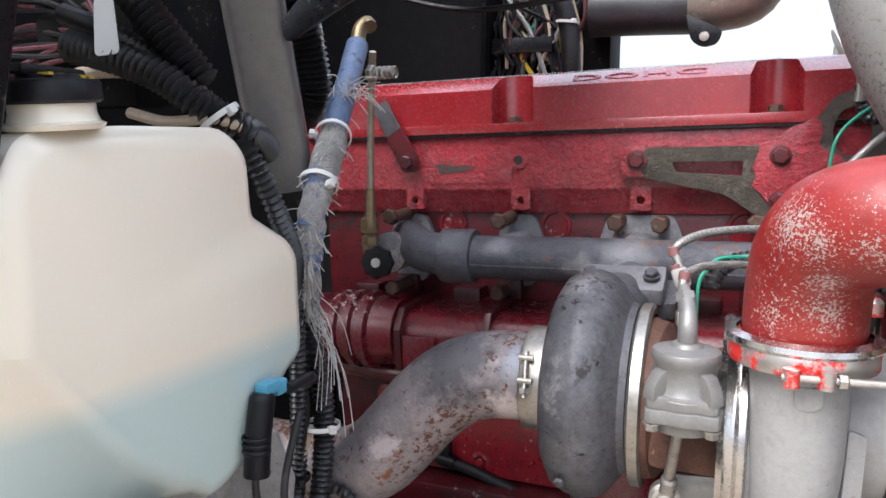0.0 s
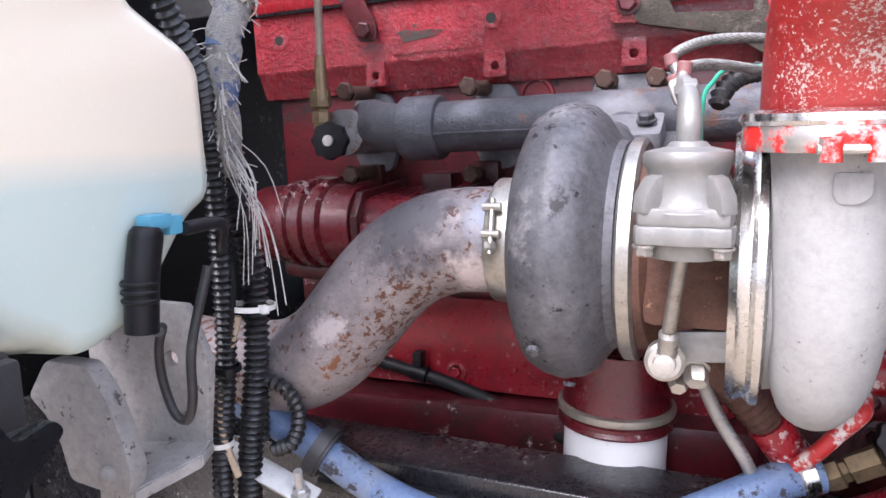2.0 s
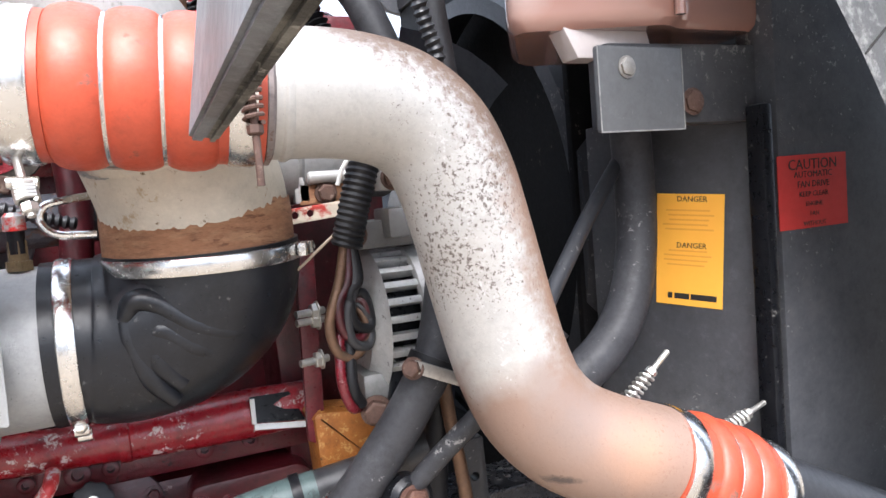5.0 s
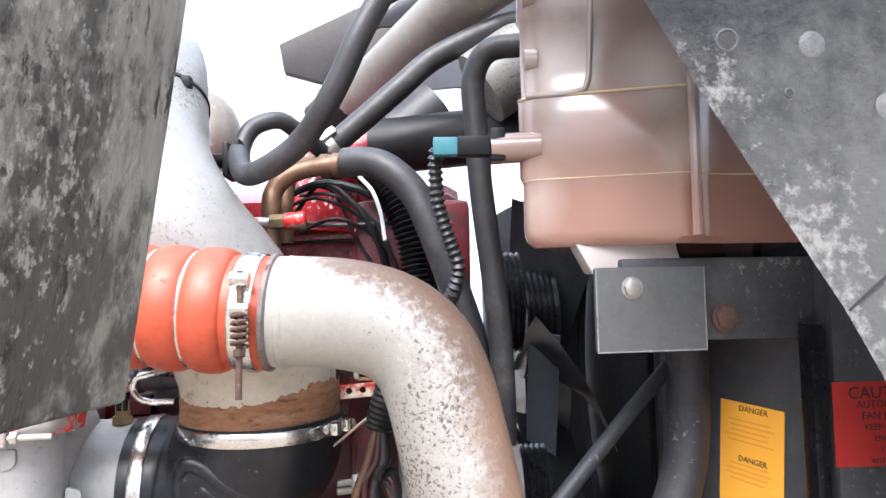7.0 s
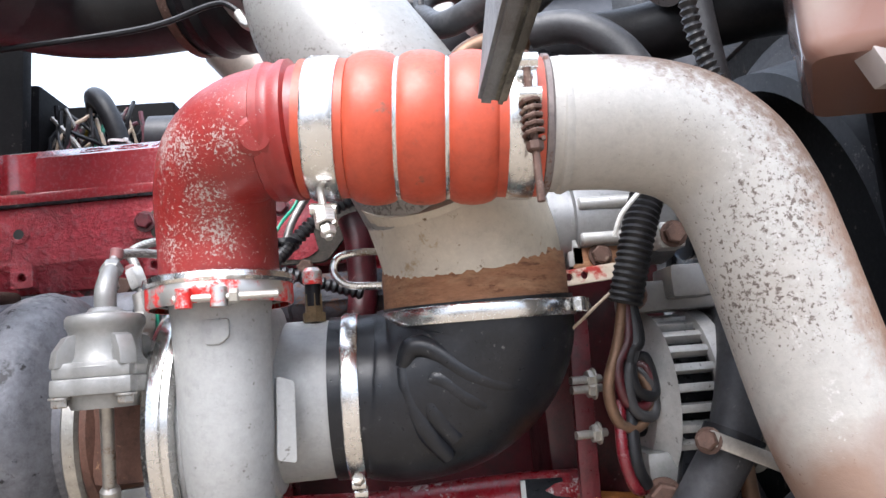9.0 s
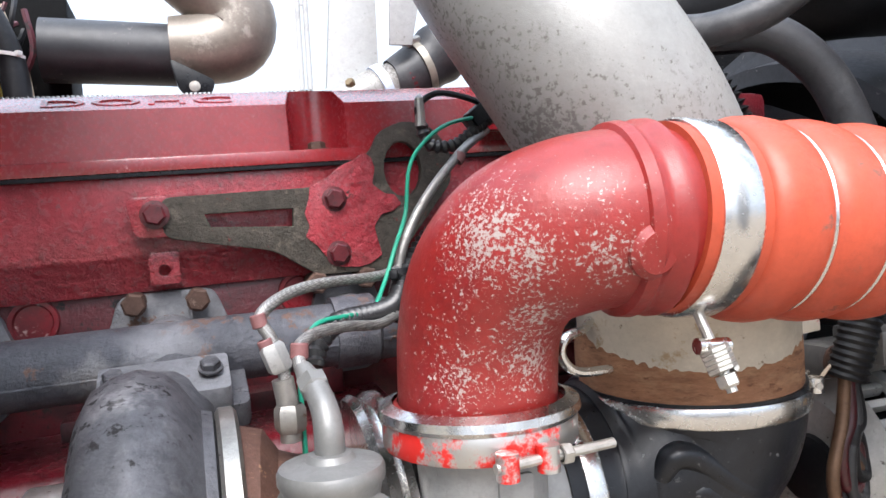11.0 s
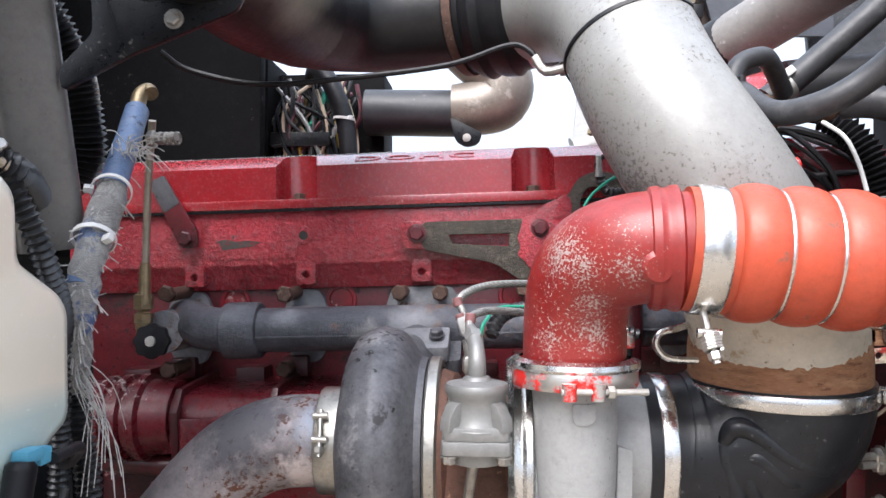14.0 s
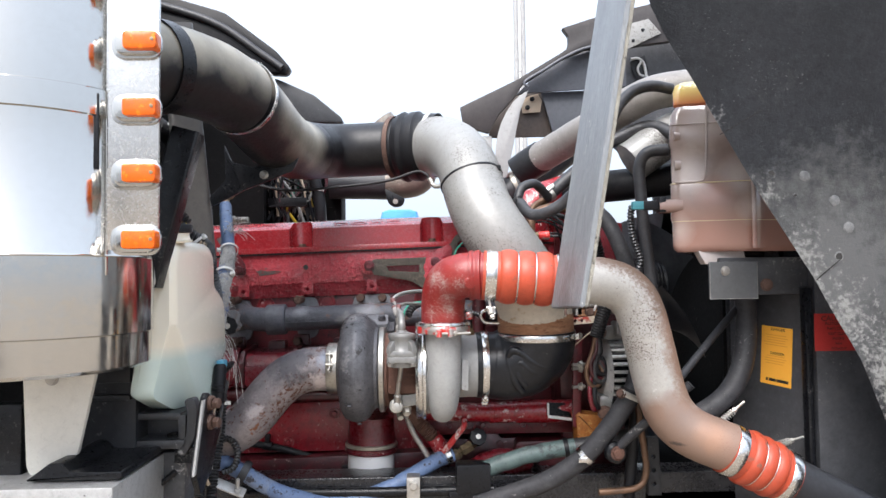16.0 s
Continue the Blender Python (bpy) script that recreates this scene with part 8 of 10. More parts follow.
tube(bm, [(0.11, 0.955, 1.055, 0.02), (0.145, 0.955, 1.065, 0.026), (0.185, 0.955, 1.078, 0.034), (0.225, 0.957, 1.082, 0.040), (0.265, 0.96, 1.078, 0.038), (0.30, 0.97, 1.065, 0.03)], 0.03, 22, 5)
part("intake_bulb", bm, RED_PIPE, pump)
for x, z in ((0.285, 1.118), (0.322, 1.112)):
    bm = bmesh.new()
    tube(bm, [(x, 1.0, z - 0.012, 0.014), (x + 0.003, 0.975, z - 0.016, 0.0165), (x + 0.005, 0.955, z - 0.024, 0.013), (x + 0.005, 0.948, z - 0.030, 0.005)], 0.015, 16, 4)
    part("cast_knuckle", bm, RED_PIPE, pump)
bm = bmesh.new()
lathe(bm, [(0, 0.055), (0.012, 0.055), (0.016, 0.045), (0.016, 0.0)], (0.19, 1.04, 1.105), (0, -1, 0.1), 30)
part("round_cover", bm, RED_DEEP, pump)
for a in (0.4, 2.6, 4.5):
    bm = bmesh.new()
    hexhead(bm, (0.19 + 0.045 * math.cos(a), 1.026, 1.105 + 0.045 * math.sin(a)), (0, -1, 0.1), 0.008, 0.008, 0.011)
    part("cover_bolt", bm, RED_DEEP, pump)
valve = thing("shutoff_valve", "brass shutoff valve with a black knob", "valve", (0.13, 0.955, 1.12))
bm = bmesh.new()
lathe(bm, [(-0.01, 0.014), (0.0, 0.0165), (0.010, 0.0165), (0.012, 0.012), (0.018, 0.012)], (0.105, 0.956, 1.108), (0.85, 0.0, 0.5), 6)
lathe(bm, [(0, 0.016), (0.03, 0.016)], (0.122, 0.956, 1.118), (0.85, 0.0, 0.5), 6)
cyl(bm, (0.135, 0.965, 1.125), (0.17, 0.985, 1.14), 0.012, 14)
part("brass_body", bm, BRASS, valve)
bm = bmesh.new()
prism(bm, [(0.88 * x, 0.88 * y) for x, y in knob], 0.020, frame_m((0.164, 0.968, 1.150), (0.9, -0.2, 0.2), (0.1, -0.9, 0.35)), 0.003)
part("knob", bm, PLASTIC, valve)
bm = bmesh.new()
lathe(bm, [(0, 0.007), (0.003, 0.007), (0.004, 0)], (0.166, 0.9495, 1.157), (0.1, -0.9, 0.35), 12)
part("knob_screw", bm, ZINC, valve)
plate = thing("torn_heat_label", "bent black plate with a scuffed white edge", "plate", (0.39, 0.97, 1.22))
bm = bmesh.new()
prism(bm, [(-0.034, 0.022), (0.018, 0.022), (0.034, -0.018), (-0.030, -0.012)], 0.002, frame_m((0.392, 0.958, 1.222), (1, 0.2, -0.1), (0.1, -0.9, 0.4)))
part("sheet", bm, BLACK_PAINT, plate)
bm = bmesh.new()
box(bm, (0.357, 0.948, 1.212), (0.363, 0.953, 1.245), 0.001)
box(bm, (-0.036, -0.004, -0.002), (0.036, 0.004, 0.002), 0.001, frame_m((0.395, 0.950, 1.203), (1, 0.2, -0.22), (0.1, -0.9, 0.4)))
part("white_edge", bm, WHITE_TIE, plate)

# ---- alternator and its neighbours ----
alt = thing("alternator", "silver alternator with cooling slots", "alternator", (0.52, 0.87, 1.25))
AC_ = V(0.545, 0.868, 1.338)
bm = bmesh.new()
lathe(bm, [(-0.062, 0.0), (-0.062, 0.066), (-0.052, 0.079), (-0.045, 0.091)], AC_, (1, 0, 0), 48)
lathe(bm, [(-0.004, 0.083), (-0.002, 0.091), (0.014, 0.091), (0.016, 0.087)], AC_, (1, 0, 0), 48)
part("rear_case", bm, ALU_CAST, alt)
for k in range(26):
    a = 2 * math.pi * k / 26
    bm = bmesh.new()
    box(bm, (-0.047, -0.0042, -0.006), (-0.002, 0.0042, 0.006), 0.0015, Matrix.Translation(AC_) @ Matrix.Rotation(a, 4, "X") @ Matrix.Translation((0, 0, 0.081)))
    part("cooling_fin", bm, ALU_CAST, alt)
bm = bmesh.new()
lathe(bm, [(-0.046, 0.068), (0.0, 0.068)], AC_, (1, 0, 0), 40)
part("dark_core", bm, BLACK_PAINT, alt)
bm = bmesh.new()
for k in range(24):
    a0 = 2 * math.pi * k / 24
    lathe(bm, [(0.016, 0.087), (0.0165, 0.0895), (0.0395, 0.0895), (0.040, 0.087)], AC_, (1, 0, 0), 3, 2 * math.pi / 24 * 0.93, (0, math.cos(a0), math.sin(a0)))
part("stator_band", bm, material("dark_laminations", (0.06, 0.058, 0.055), 0.5, 0.5, (0.12, 0.115, 0.11), 0.3, 60, 0.2, 0.3, 300, stretch=(12, 1, 1)), alt)
bm = bmesh.new()
lathe(bm, [(0.040, 0.087), (0.041, 0.092), (0.055, 0.092), (0.060, 0.087), (0.095, 0.07), (0.10, 0.0)], AC_, (1, 0, 0), 48)
box(bm, (0.47, 0.81, 1.25), (0.54, 0.88, 1.285), 0.008)
part("front_case", bm, ALU_DULL, alt)
bm = bmesh.new()
lathe(bm, [(0, 0.035), (0.012, 0.035), (0.016, 0.028), (0.016, 0)], (0.485, 0.862, 1.33), (-1, -0.1, 0), 26)
part("rear_cap", bm, PLASTIC, alt)
bolt_thing(alt, (0.481, 0.805, 1.243), (-0.2, -1, -0.1), 0.015, 0.014, BOLT_RUST)
for z in (1.362, 1.352, 1.305):
    bm = bmesh.new()
    cyl(bm, (0.44, 0.845, z), (0.405, 0.835, z), 0.0045, 10)
    hexhead(bm, (0.432, 0.843, z), (-1, -0.1, 0), 0.010, 0.009, 0.012)
    part("terminal_stud", bm, ZINC, alt)
mount = thing("alternator_bracket", "cast bracket and drilled bar above the alternator", "bracket", (0.5, 0.86, 1.45))
bm = bmesh.new()
box(bm, (0.47, 0.825, 1.428), (0.60, 0.87, 1.462), 0.006)
box(bm, (0.515, 0.80, 1.44), (0.56, 0.86, 1.475), 0.005)
part("arm", bm, GREY_PILLAR, mount)
for x in (0.478, 0.592):
    bolt_thing(mount, (x, 0.822, 1.447), (0, -1, 0), 0.013, 0.012, BOLT_RUST)
bm = bmesh.new()
holes = [[(cx + 0.0045 * math.cos(-a), 0.0045 * math.sin(-a)) for a in [i * math.pi / 4 for i in range(8)]] for cx in (-0.032, -0.014)]
prism(bm, [(-0.045, -0.010), (0.045, -0.008), (0.045, 0.010), (-0.045, 0.008)], 0.006, frame_m((0.452, 0.862, 1.477), (1, 0, 0.06), (0, -1, 0)), 0.001, holes)
part("drilled_bar", bm, material("red_over_cream_bar", (0.60, 0.52, 0.42), 0.5, 0.1, (0.40, 0.04, 0.03), 0.5, 18, 0.1, 0.2, 150), mount)
bm = bmesh.new()
box(bm, (0.43, 0.872, 1.486), (0.50, 0.882, 1.512), 0.002)
part("rusty_tab", bm, RUST, mount)
bolt_thing(mount, (0.462, 0.870, 1.499), (0, -1, 0), 0.011, 0.010, BOLT_RUST)
bm = bmesh.new()
prism(bm, [(0.424, 1.42), (0.448, 1.43), (0.440, 1.18), (0.418, 1.19)], 0.012, frame_m((0, 0.915, 0), (1, 0, 0), (0, -1, 0)), 0.002)
tagged(part("red_side_plate", bm, RED), "dark red plate beside the alternator", "plate")
acc = thing("refrigerant_compressor", "grey cylindrical refrigerant compressor", "compressor", (0.48, 0.93, 1.5))
bm = bmesh.new()
lathe(bm, [(0, 0), (0, 0.052), (0.006, 0.058), (0.03, 0.058), (0.032, 0.050), (0.036, 0.050), (0.038, 0.056), (0.15, 0.056), (0.16, 0.05), (0.16, 0)], (0.400, 0.915, 1.545), (1, 0, 0), 44)
part("body", bm, material("grey_compressor_case", (0.30, 0.30, 0.30), 0.4, 0.5, (0.20, 0.20, 0.20), 0.3, 20, 0.1, 0.3, 200), acc)
bm = bmesh.new()
for a in (-0.5, 0.25, 1.0):
    cyl(bm, (0.44, 0.915 - 0.055 * math.cos(a), 1.545 + 0.055 * math.sin(a)), (0.55, 0.915 - 0.055 * math.cos(a), 1.545 + 0.055 * math.sin(a)), 0.008, 12, 0.002)
part("case_ribs", bm, ALU_CAST, acc)
bm = bmesh.new()
box(bm, (0.425, 0.872, 1.488), (0.445, 0.892, 1.52), 0.003)
part("rear_lug", bm, ALU_CAST, acc)
bm = bmesh.new()
box(bm, (0.515, 0.82, 1.495), (0.545, 0.85, 1.525), 0.006)
part("lug", bm, ALU_CAST, acc)
bolt_thing(acc, (0.53, 0.818, 1.510), (0, -1, 0), 0.012, 0.010, BOLT_RUST)
for z in (1.56, 1.535, 1.52):
    bolt_thing(acc, (0.398, 0.872 + (1.56 - z) * 0.2, z), (-1, 0, 0), 0.008, 0.012, BOLT)
sleeve = thing("alternator_cable", "taped black sleeve ending in brown looped cables", "cable", (0.46, 0.79, 1.4))
bm = bmesh.new()
corrugated(bm, [(0.52, 0.82, 1.60), (0.503, 0.80, 1.56), (0.485, 0.79, 1.518), (0.471, 0.79, 1.475), (0.461, 0.795, 1.437)], 0.0175, 0.0065, 0.06, 16)
part("sleeve", bm, RUBBER, sleeve)
for k, (dx, dz, mat) in enumerate(((0.0, 0.0, COPPER), (0.010, 0.02, RED_DEEP), (0.018, 0.01, RUBBER_GREY), (0.022, 0.03, RUBBER))):
    bm = bmesh.new()
    tube(bm, [(0.460 + dx * 0.3, 0.795, 1.445), (0.448 + dx, 0.79, 1.40), (0.432 + dx * 1.2, 0.788, 1.355 + dz), (0.438 + dx, 0.79, 1.322 + dz), (0.456 + dx, 0.795, 1.312 + dz), (0.474 + dx * 0.4, 0.80, 1.325 + dz), (0.476, 0.80, 1.352 + dz), (0.462, 0.805, 1.375)], 0.0058, 12, 6)
    part("looped_cable", bm, mat, sleeve)
line("ground_wire", [(0.49, 0.775, 1.555), (0.478, 0.77, 1.545), (0.46, 0.772, 1.525), (0.452, 0.775, 1.505)], 0.0026, WHITE_TIE, "short white wire tied to the sleeve", "wire", 8)
line("thin_wire", [(0.455, 0.80, 1.455), (0.435, 0.80, 1.44), (0.41, 0.80, 1.42), (0.395, 0.80, 1.41)], 0.0018, WIRE_TAN, "thin pale wire beside the elbow clamp", "wire", 6)
line("charge_cable", [(0.445, 0.80, 1.34), (0.44, 0.79, 1.29), (0.45, 0.795, 1.255), (0.465, 0.81, 1.25)], 0.006, RED_PIPE, "red battery cable at the alternator", "cable")
line("charge_cable", [(0.455, 0.80, 1.33), (0.452, 0.79, 1.28), (0.463, 0.80, 1.255)], 0.007, RUBBER, "black battery cable at the alternator", "cable")
bm = bmesh.new()
prism(bm, round_outline([(0.425, 1.228), (0.53, 1.215), (0.53, 1.12), (0.43, 1.12)], 0.012), 0.07, frame_m((0, 0.965, 0), (1, 0, 0), (0, -1, 0)), 0.01)
tagged(part("idler_mount", bm, OCHRE), "ochre painted iron mount, surface rusted", "mount")
bm = bmesh.new()
prism(bm, [(0.511, 1.312), (0.548, 1.302), (0.528, 1.218), (0.490, 1.224)], 0.012, frame_m((0, 0.812, 0), (1, 0, 0), (0, -1, 0)), 0.003)
tagged(part("guard_plate", bm, BLACK_PAINT), "small black guard plate by the hose clamp", "plate")

# ---- lower coolant hoses and rod ----
tealh = thing("lower_hose", "black hose, its end wrapped in faded teal tape", "hose", (0.4, 0.87, 1.13))
bm = bmesh.new()
tube(bm, [(0.405, 0.868, 1.142), (0.46, 0.862, 1.150), (0.52, 0.85, 1.163), (0.58, 0.83, 1.185)], 0.022, 20, 5)
part("hose_body", bm, RUBBER_GREY, tealh)
bm = bmesh.new()
tube(bm, [(0.18, 0.885, 1.085), (0.254, 0.88, 1.112), (0.328, 0.874, 1.130), (0.415, 0.867, 1.144)], 0.0225, 20, 5, wob=0.002)
part("tape_wrap", bm, material("faded_teal_tape", (0.085, 0.125, 0.122), 0.5, 0, (0.045, 0.055, 0.055), 0.45, 25, 0.2, 0.3, 160), tealh)
bm = bmesh.new()
band(bm, (0.392, 0.869, 1.140), (1, -0.08, 0.15), 0.0235, 0.012, 0.002, 24)
part("clamp_band", bm, PLASTIC, tealh)
bighose = thing("upper_heater_hose", "thick black hose curving up past the alternator", "hose", (0.5, 0.77, 1.2))
bm = bmesh.new()
tube(bm, [(0.15, 0.86, 1.00), (0.25, 0.84, 1.035), (0.34, 0.815, 1.075), (0.42, 0.79, 1.135), (0.482, 0.77, 1.212), (0.518, 0.762, 1.265), (0.540, 0.76, 1.30), (0.560, 0.77, 1.35), (0.58, 0.80, 1.40), (0.60, 0.86, 1.43)], 0.0245, 24, 6)
part("hose_body", bm, HOSE_GREY, bighose)
bm = bmesh.new()
for q, ax in (((0.425, 0.788, 1.14), (0.7, -0.2, 0.7)),):
    band(bm, q, ax, 0.0252, 0.013, 0.002, 28)
    box(bm, (-0.012, -0.006, -0.006), (0.012, 0.006, 0.006), 0.002, Matrix.Translation((q[0] - 0.012, q[1] - 0.026, q[2] - 0.005)))
part("hose_clamp_band", bm, STEEL, bighose)
pc = thing("p_clamp", "rubber lined clamp holding two hoses", "clamp", (0.53, 0.76, 1.29))
bm = bmesh.new()
lathe(bm, [(-0.009, 0.025), (-0.009, 0.0295), (0.009, 0.0295), (0.009, 0.025)], (0.538, 0.76, 1.296), (0.45, 0, 0.9), 24)
part("rubber_ring", bm, RUBBER, pc)
bm = bmesh.new()
box(bm, (-0.045, -0.003, -0.007), (0.045, 0.003, 0.007), 0.002, frame_m((0.545, 0.730, 1.287), (0.9, 0.0, -0.42), (0.42, 0, 0.9)))
part("metal_strip", bm, ZINC, pc)
bolt_thing(pc, (0.506, 0.735, 1.302), (-0.6, -0.8, 0.2), 0.010, 0.012, BOLT_RUST)
line("second_hose", [(0.545, 0.83, 1.02), (0.553, 0.83, 1.10), (0.562, 0.825, 1.20), (0.572, 0.82, 1.30), (0.59, 0.82, 1.4)], 0.015, RUBBER, "black hose behind the clamp", "hose", 18)
rod = thing("tie_rod", "grey tie rod with a round rusty end", "rod", (0.5, 0.75, 1.15))
bm = bmesh.new()
tube(bm, [(0.495, 0.755, 1.160), (0.535, 0.735, 1.205), (0.60, 0.705, 1.27), (0.66, 0.68, 1.33)], 0.0115, 14, 4)
part("shaft", bm, HOSE_GREY, rod)
bm = bmesh.new()
lathe(bm, [(-0.016, 0.0), (-0.016, 0.022), (-0.012, 0.0265), (0.010, 0.0265), (0.016, 0.020), (0.016, 0.0)], (0.494, 0.757, 1.153), (0.1, -1, 0.1), 28)
part("eye", bm, BLACK_PAINT, rod)
bm = bmesh.new()
hexhead(bm, (0.495, 0.742, 1.154), (0.1, -1, 0.1), 0.015, 0.013, 0.018)
part("eye_bolt", bm, RUST_SPECK, rod)
line("vertical_tube", [(0.5650, 0.8000, 1.2860), (0.5690, 0.8000, 1.2220), (0.5790, 0.8000, 1.1500), (0.5820, 0.8000, 1.0880), (0.5550, 0.8000, 1.0520), (0.4600, 0.8000, 1.0430)], 0.0085, COPPER, "thin brown tube bending down to the frame", "tube", 14)
bm = bmesh.new()
prism(bm, [(0.60, 1.17), (0.63, 1.17), (0.635, 1.02), (0.60, 1.02)], 0.02, frame_m((0, 0.86, 0), (1, 0, 0), (0, -1, 0)), 0.002, [[(0.615 + 0.006 * math.cos(-a), z + 0.006 * math.sin(-a)) for a in [i * math.pi / 4 for i in range(8)]] for z in (1.05, 1.085, 1.12)])
tagged(part("slotted_bracket", bm, BLACK_DULL), "dark drilled bracket on the frame", "bracket")

# ---- lines at the turbocharger ----
line("oil_feed_hose", [(-0.0470, 0.8500, 1.4600), (-0.0460, 0.8500, 1.4910), (-0.0540, 0.8550, 1.5210), (-0.0610, 0.8600, 1.5370), (-0.0520, 0.8700, 1.5470), (-0.0300, 0.8900, 1.5550), (0.0040, 0.9200, 1.5580), (0.0600, 0.9700, 1.5570), (0.0950, 0.9900, 1.5620)], 0.0050, BRAID, "braided steel oil feed hose over the manifold", "hose", 14)
line("air_signal_hose", [(-0.0340, 0.7450, 1.4850), (-0.0390, 0.7520, 1.4980), (-0.0440, 0.7650, 1.5100), (-0.0440, 0.7750, 1.5190), (-0.0400, 0.7900, 1.5250), (-0.0230, 0.8200, 1.5280), (0.0070, 0.8600, 1.5250), (0.0470, 0.9100, 1.5180), (0.0810, 0.9600, 1.5220)], 0.0046, BRAID, "braided steel hose to the actuator", "hose", 14)
fitting = thing("oil_feed_fitting", "silver hose fittings above the bearing housing", "fitting", (-0.0430, 0.8500, 1.4550))
bm = bmesh.new()
lathe(bm, [(0, 0.010), (0.004, 0.0125), (0.018, 0.0125), (0.022, 0.010)], (-0.0440, 0.8500, 1.4490), (0.0, 0.0, 1), 6)
tube(bm, [(-0.0440, 0.8500, 1.4420), (-0.0450, 0.8500, 1.4690), (-0.0480, 0.8500, 1.4910)], 0.0085, 14, 4)
part("lower_nut", bm, BOLT, fitting)
bm = bmesh.new()
lathe(bm, [(0, 0.008), (0.003, 0.0102), (0.020, 0.0102), (0.023, 0.008)], (-0.0480, 0.8500, 1.4970), (-0.35, 0.05, 1), 6)
part("upper_nut", bm, ALU_CAST, fitting)
for at, up in (((-0.0560, 0.8530, 1.5120), (-0.35, 0.05, 1)), ((-0.0610, 0.8580, 1.5310), (-0.2, 0.1, 1)), ((-0.0440, 0.7750, 1.5170), (0.1, 0.1, 1)), ((0.1690, 1.0150, 1.6710), (0.55, 0.1, 0.8))):
    bm = bmesh.new()
    lathe(bm, [(0, 0.0054), (0.001, 0.0062), (0.010, 0.0062), (0.011, 0.0054)], at, up, 14)
    part("red_ring", bm, RED_FADED, fitting)
line("braided_riser", [(0.0710, 0.9700, 1.5210), (0.0840, 0.9850, 1.5490), (0.0980, 0.9900, 1.5900), (0.1280, 1.0000, 1.6350), (0.1770, 1.0200, 1.6830), (0.2200, 1.0500, 1.7100)], 0.0050, BRAID, "braided hose rising past the lifting eye", "hose", 14)
line("green_wire", [(-0.0330, 0.8600, 1.4250), (-0.0330, 0.8600, 1.4960), (-0.0250, 0.8700, 1.5160), (-0.0120, 0.8800, 1.5280), (0.0170, 0.9000, 1.5290), (0.0440, 0.9300, 1.5280), (0.0650, 0.9600, 1.5490), (0.0850, 0.9800, 1.5860), (0.1030, 1.0000, 1.6180), (0.1100, 1.0000, 1.6640), (0.1300, 1.0100, 1.6910), (0.1640, 1.0200, 1.7130), (0.2210, 1.0400, 1.7260)], 0.0022, GREEN_WIRE, "thin green wire tied to the hoses", "wire", 8)
conduit([(-0.0200, 0.8700, 1.4930), (-0.0150, 0.8800, 1.5090), (0.0070, 0.9000, 1.5240), (0.0690, 0.9500, 1.5290), (0.0980, 0.9900, 1.5620), (0.1380, 1.0100, 1.6000), (0.2010, 1.0300, 1.6290), (0.2670, 1.0500, 1.6380)], 0.0085)
conduit([(0.0480, 0.9400, 1.5260), (0.0710, 0.9500, 1.5210), (0.1010, 0.9600, 1.5130), (0.1350, 0.9700, 1.5010), (0.1830, 0.9800, 1.4860)], 0.0075)
line("sensor_lead", [(0.1340, 1.0300, 1.7170), (0.1340, 1.0300, 1.7340), (0.1570, 1.0300, 1.7480), (0.1990, 1.0350, 1.7420), (0.2180, 1.0400, 1.7310)], 0.0035, RUBBER, "thin black lead looping over the lifting eye", "wire", 8)
conduit([(0.1380, 1.0350, 1.7170), (0.1390, 1.0350, 1.7050), (0.1490, 1.0350, 1.6910), (0.1780, 1.0350, 1.6930), (0.2140, 1.0400, 1.7180), (0.2440, 1.0500, 1.7290)], 0.0065)
bm = bmesh.new()
lathe(bm, [(0, 0.0), (0, 0.006), (0.03, 0.005), (0.036, 0.0)], (0.1350, 1.0300, 1.7120), (0, 0, 1), 10)
tagged(part("sensor_boot", bm, BRAID), "grey sensor boot beside the lifting eye", "connector")
for x, y, z in ((0.2040, 1.0300, 1.6360), (0.2130, 1.0400, 1.7300)):
    plug = thing("wire_plug", "black plug joining the sensor wires", "connector", (x, y, z), "wire plugs")
    bm = bmesh.new()
    box(bm, (-0.020, -0.010, -0.011), (0.020, 0.010, 0.011), 0.003, frame_m((x, y, z), (0.8, 0, 0.6), (0, -1, 0)))
    part("plug_body", bm, PLASTIC, plug)
    bm = bmesh.new()
    box(bm, (-0.026, -0.006, -0.007), (-0.019, 0.006, 0.007), 0.002, frame_m((x, y, z), (0.8, 0, 0.6), (0, -1, 0)))
    part("plug_collar", bm, RUBBER_GREY, plug)
tie((0.0870, 0.9850, 1.5570), (0, 0.2, 1), 0.017, PLASTIC, "black cable tie round the hoses", tail=(-0.5, -1, 0))
line("coolant_riser", [(0.17, 1.05, 1.60), (0.178, 1.045, 1.565), (0.18, 1.04, 1.50), (0.175, 1.03, 1.44), (0.17, 1.03, 1.30)], 0.020, RED_DEEP, "dark red coolant pipe behind the intake", "pipe", 18)
line("spring_clip", [(0.215, 0.83, 1.515), (0.19, 0.80, 1.511), (0.170, 0.795, 1.506), (0.165, 0.795, 1.492), (0.178, 0.795, 1.478), (0.212, 0.80, 1.475)], 0.004, STEEL, "bent bright wire spring behind the elbow", "wire", 10)

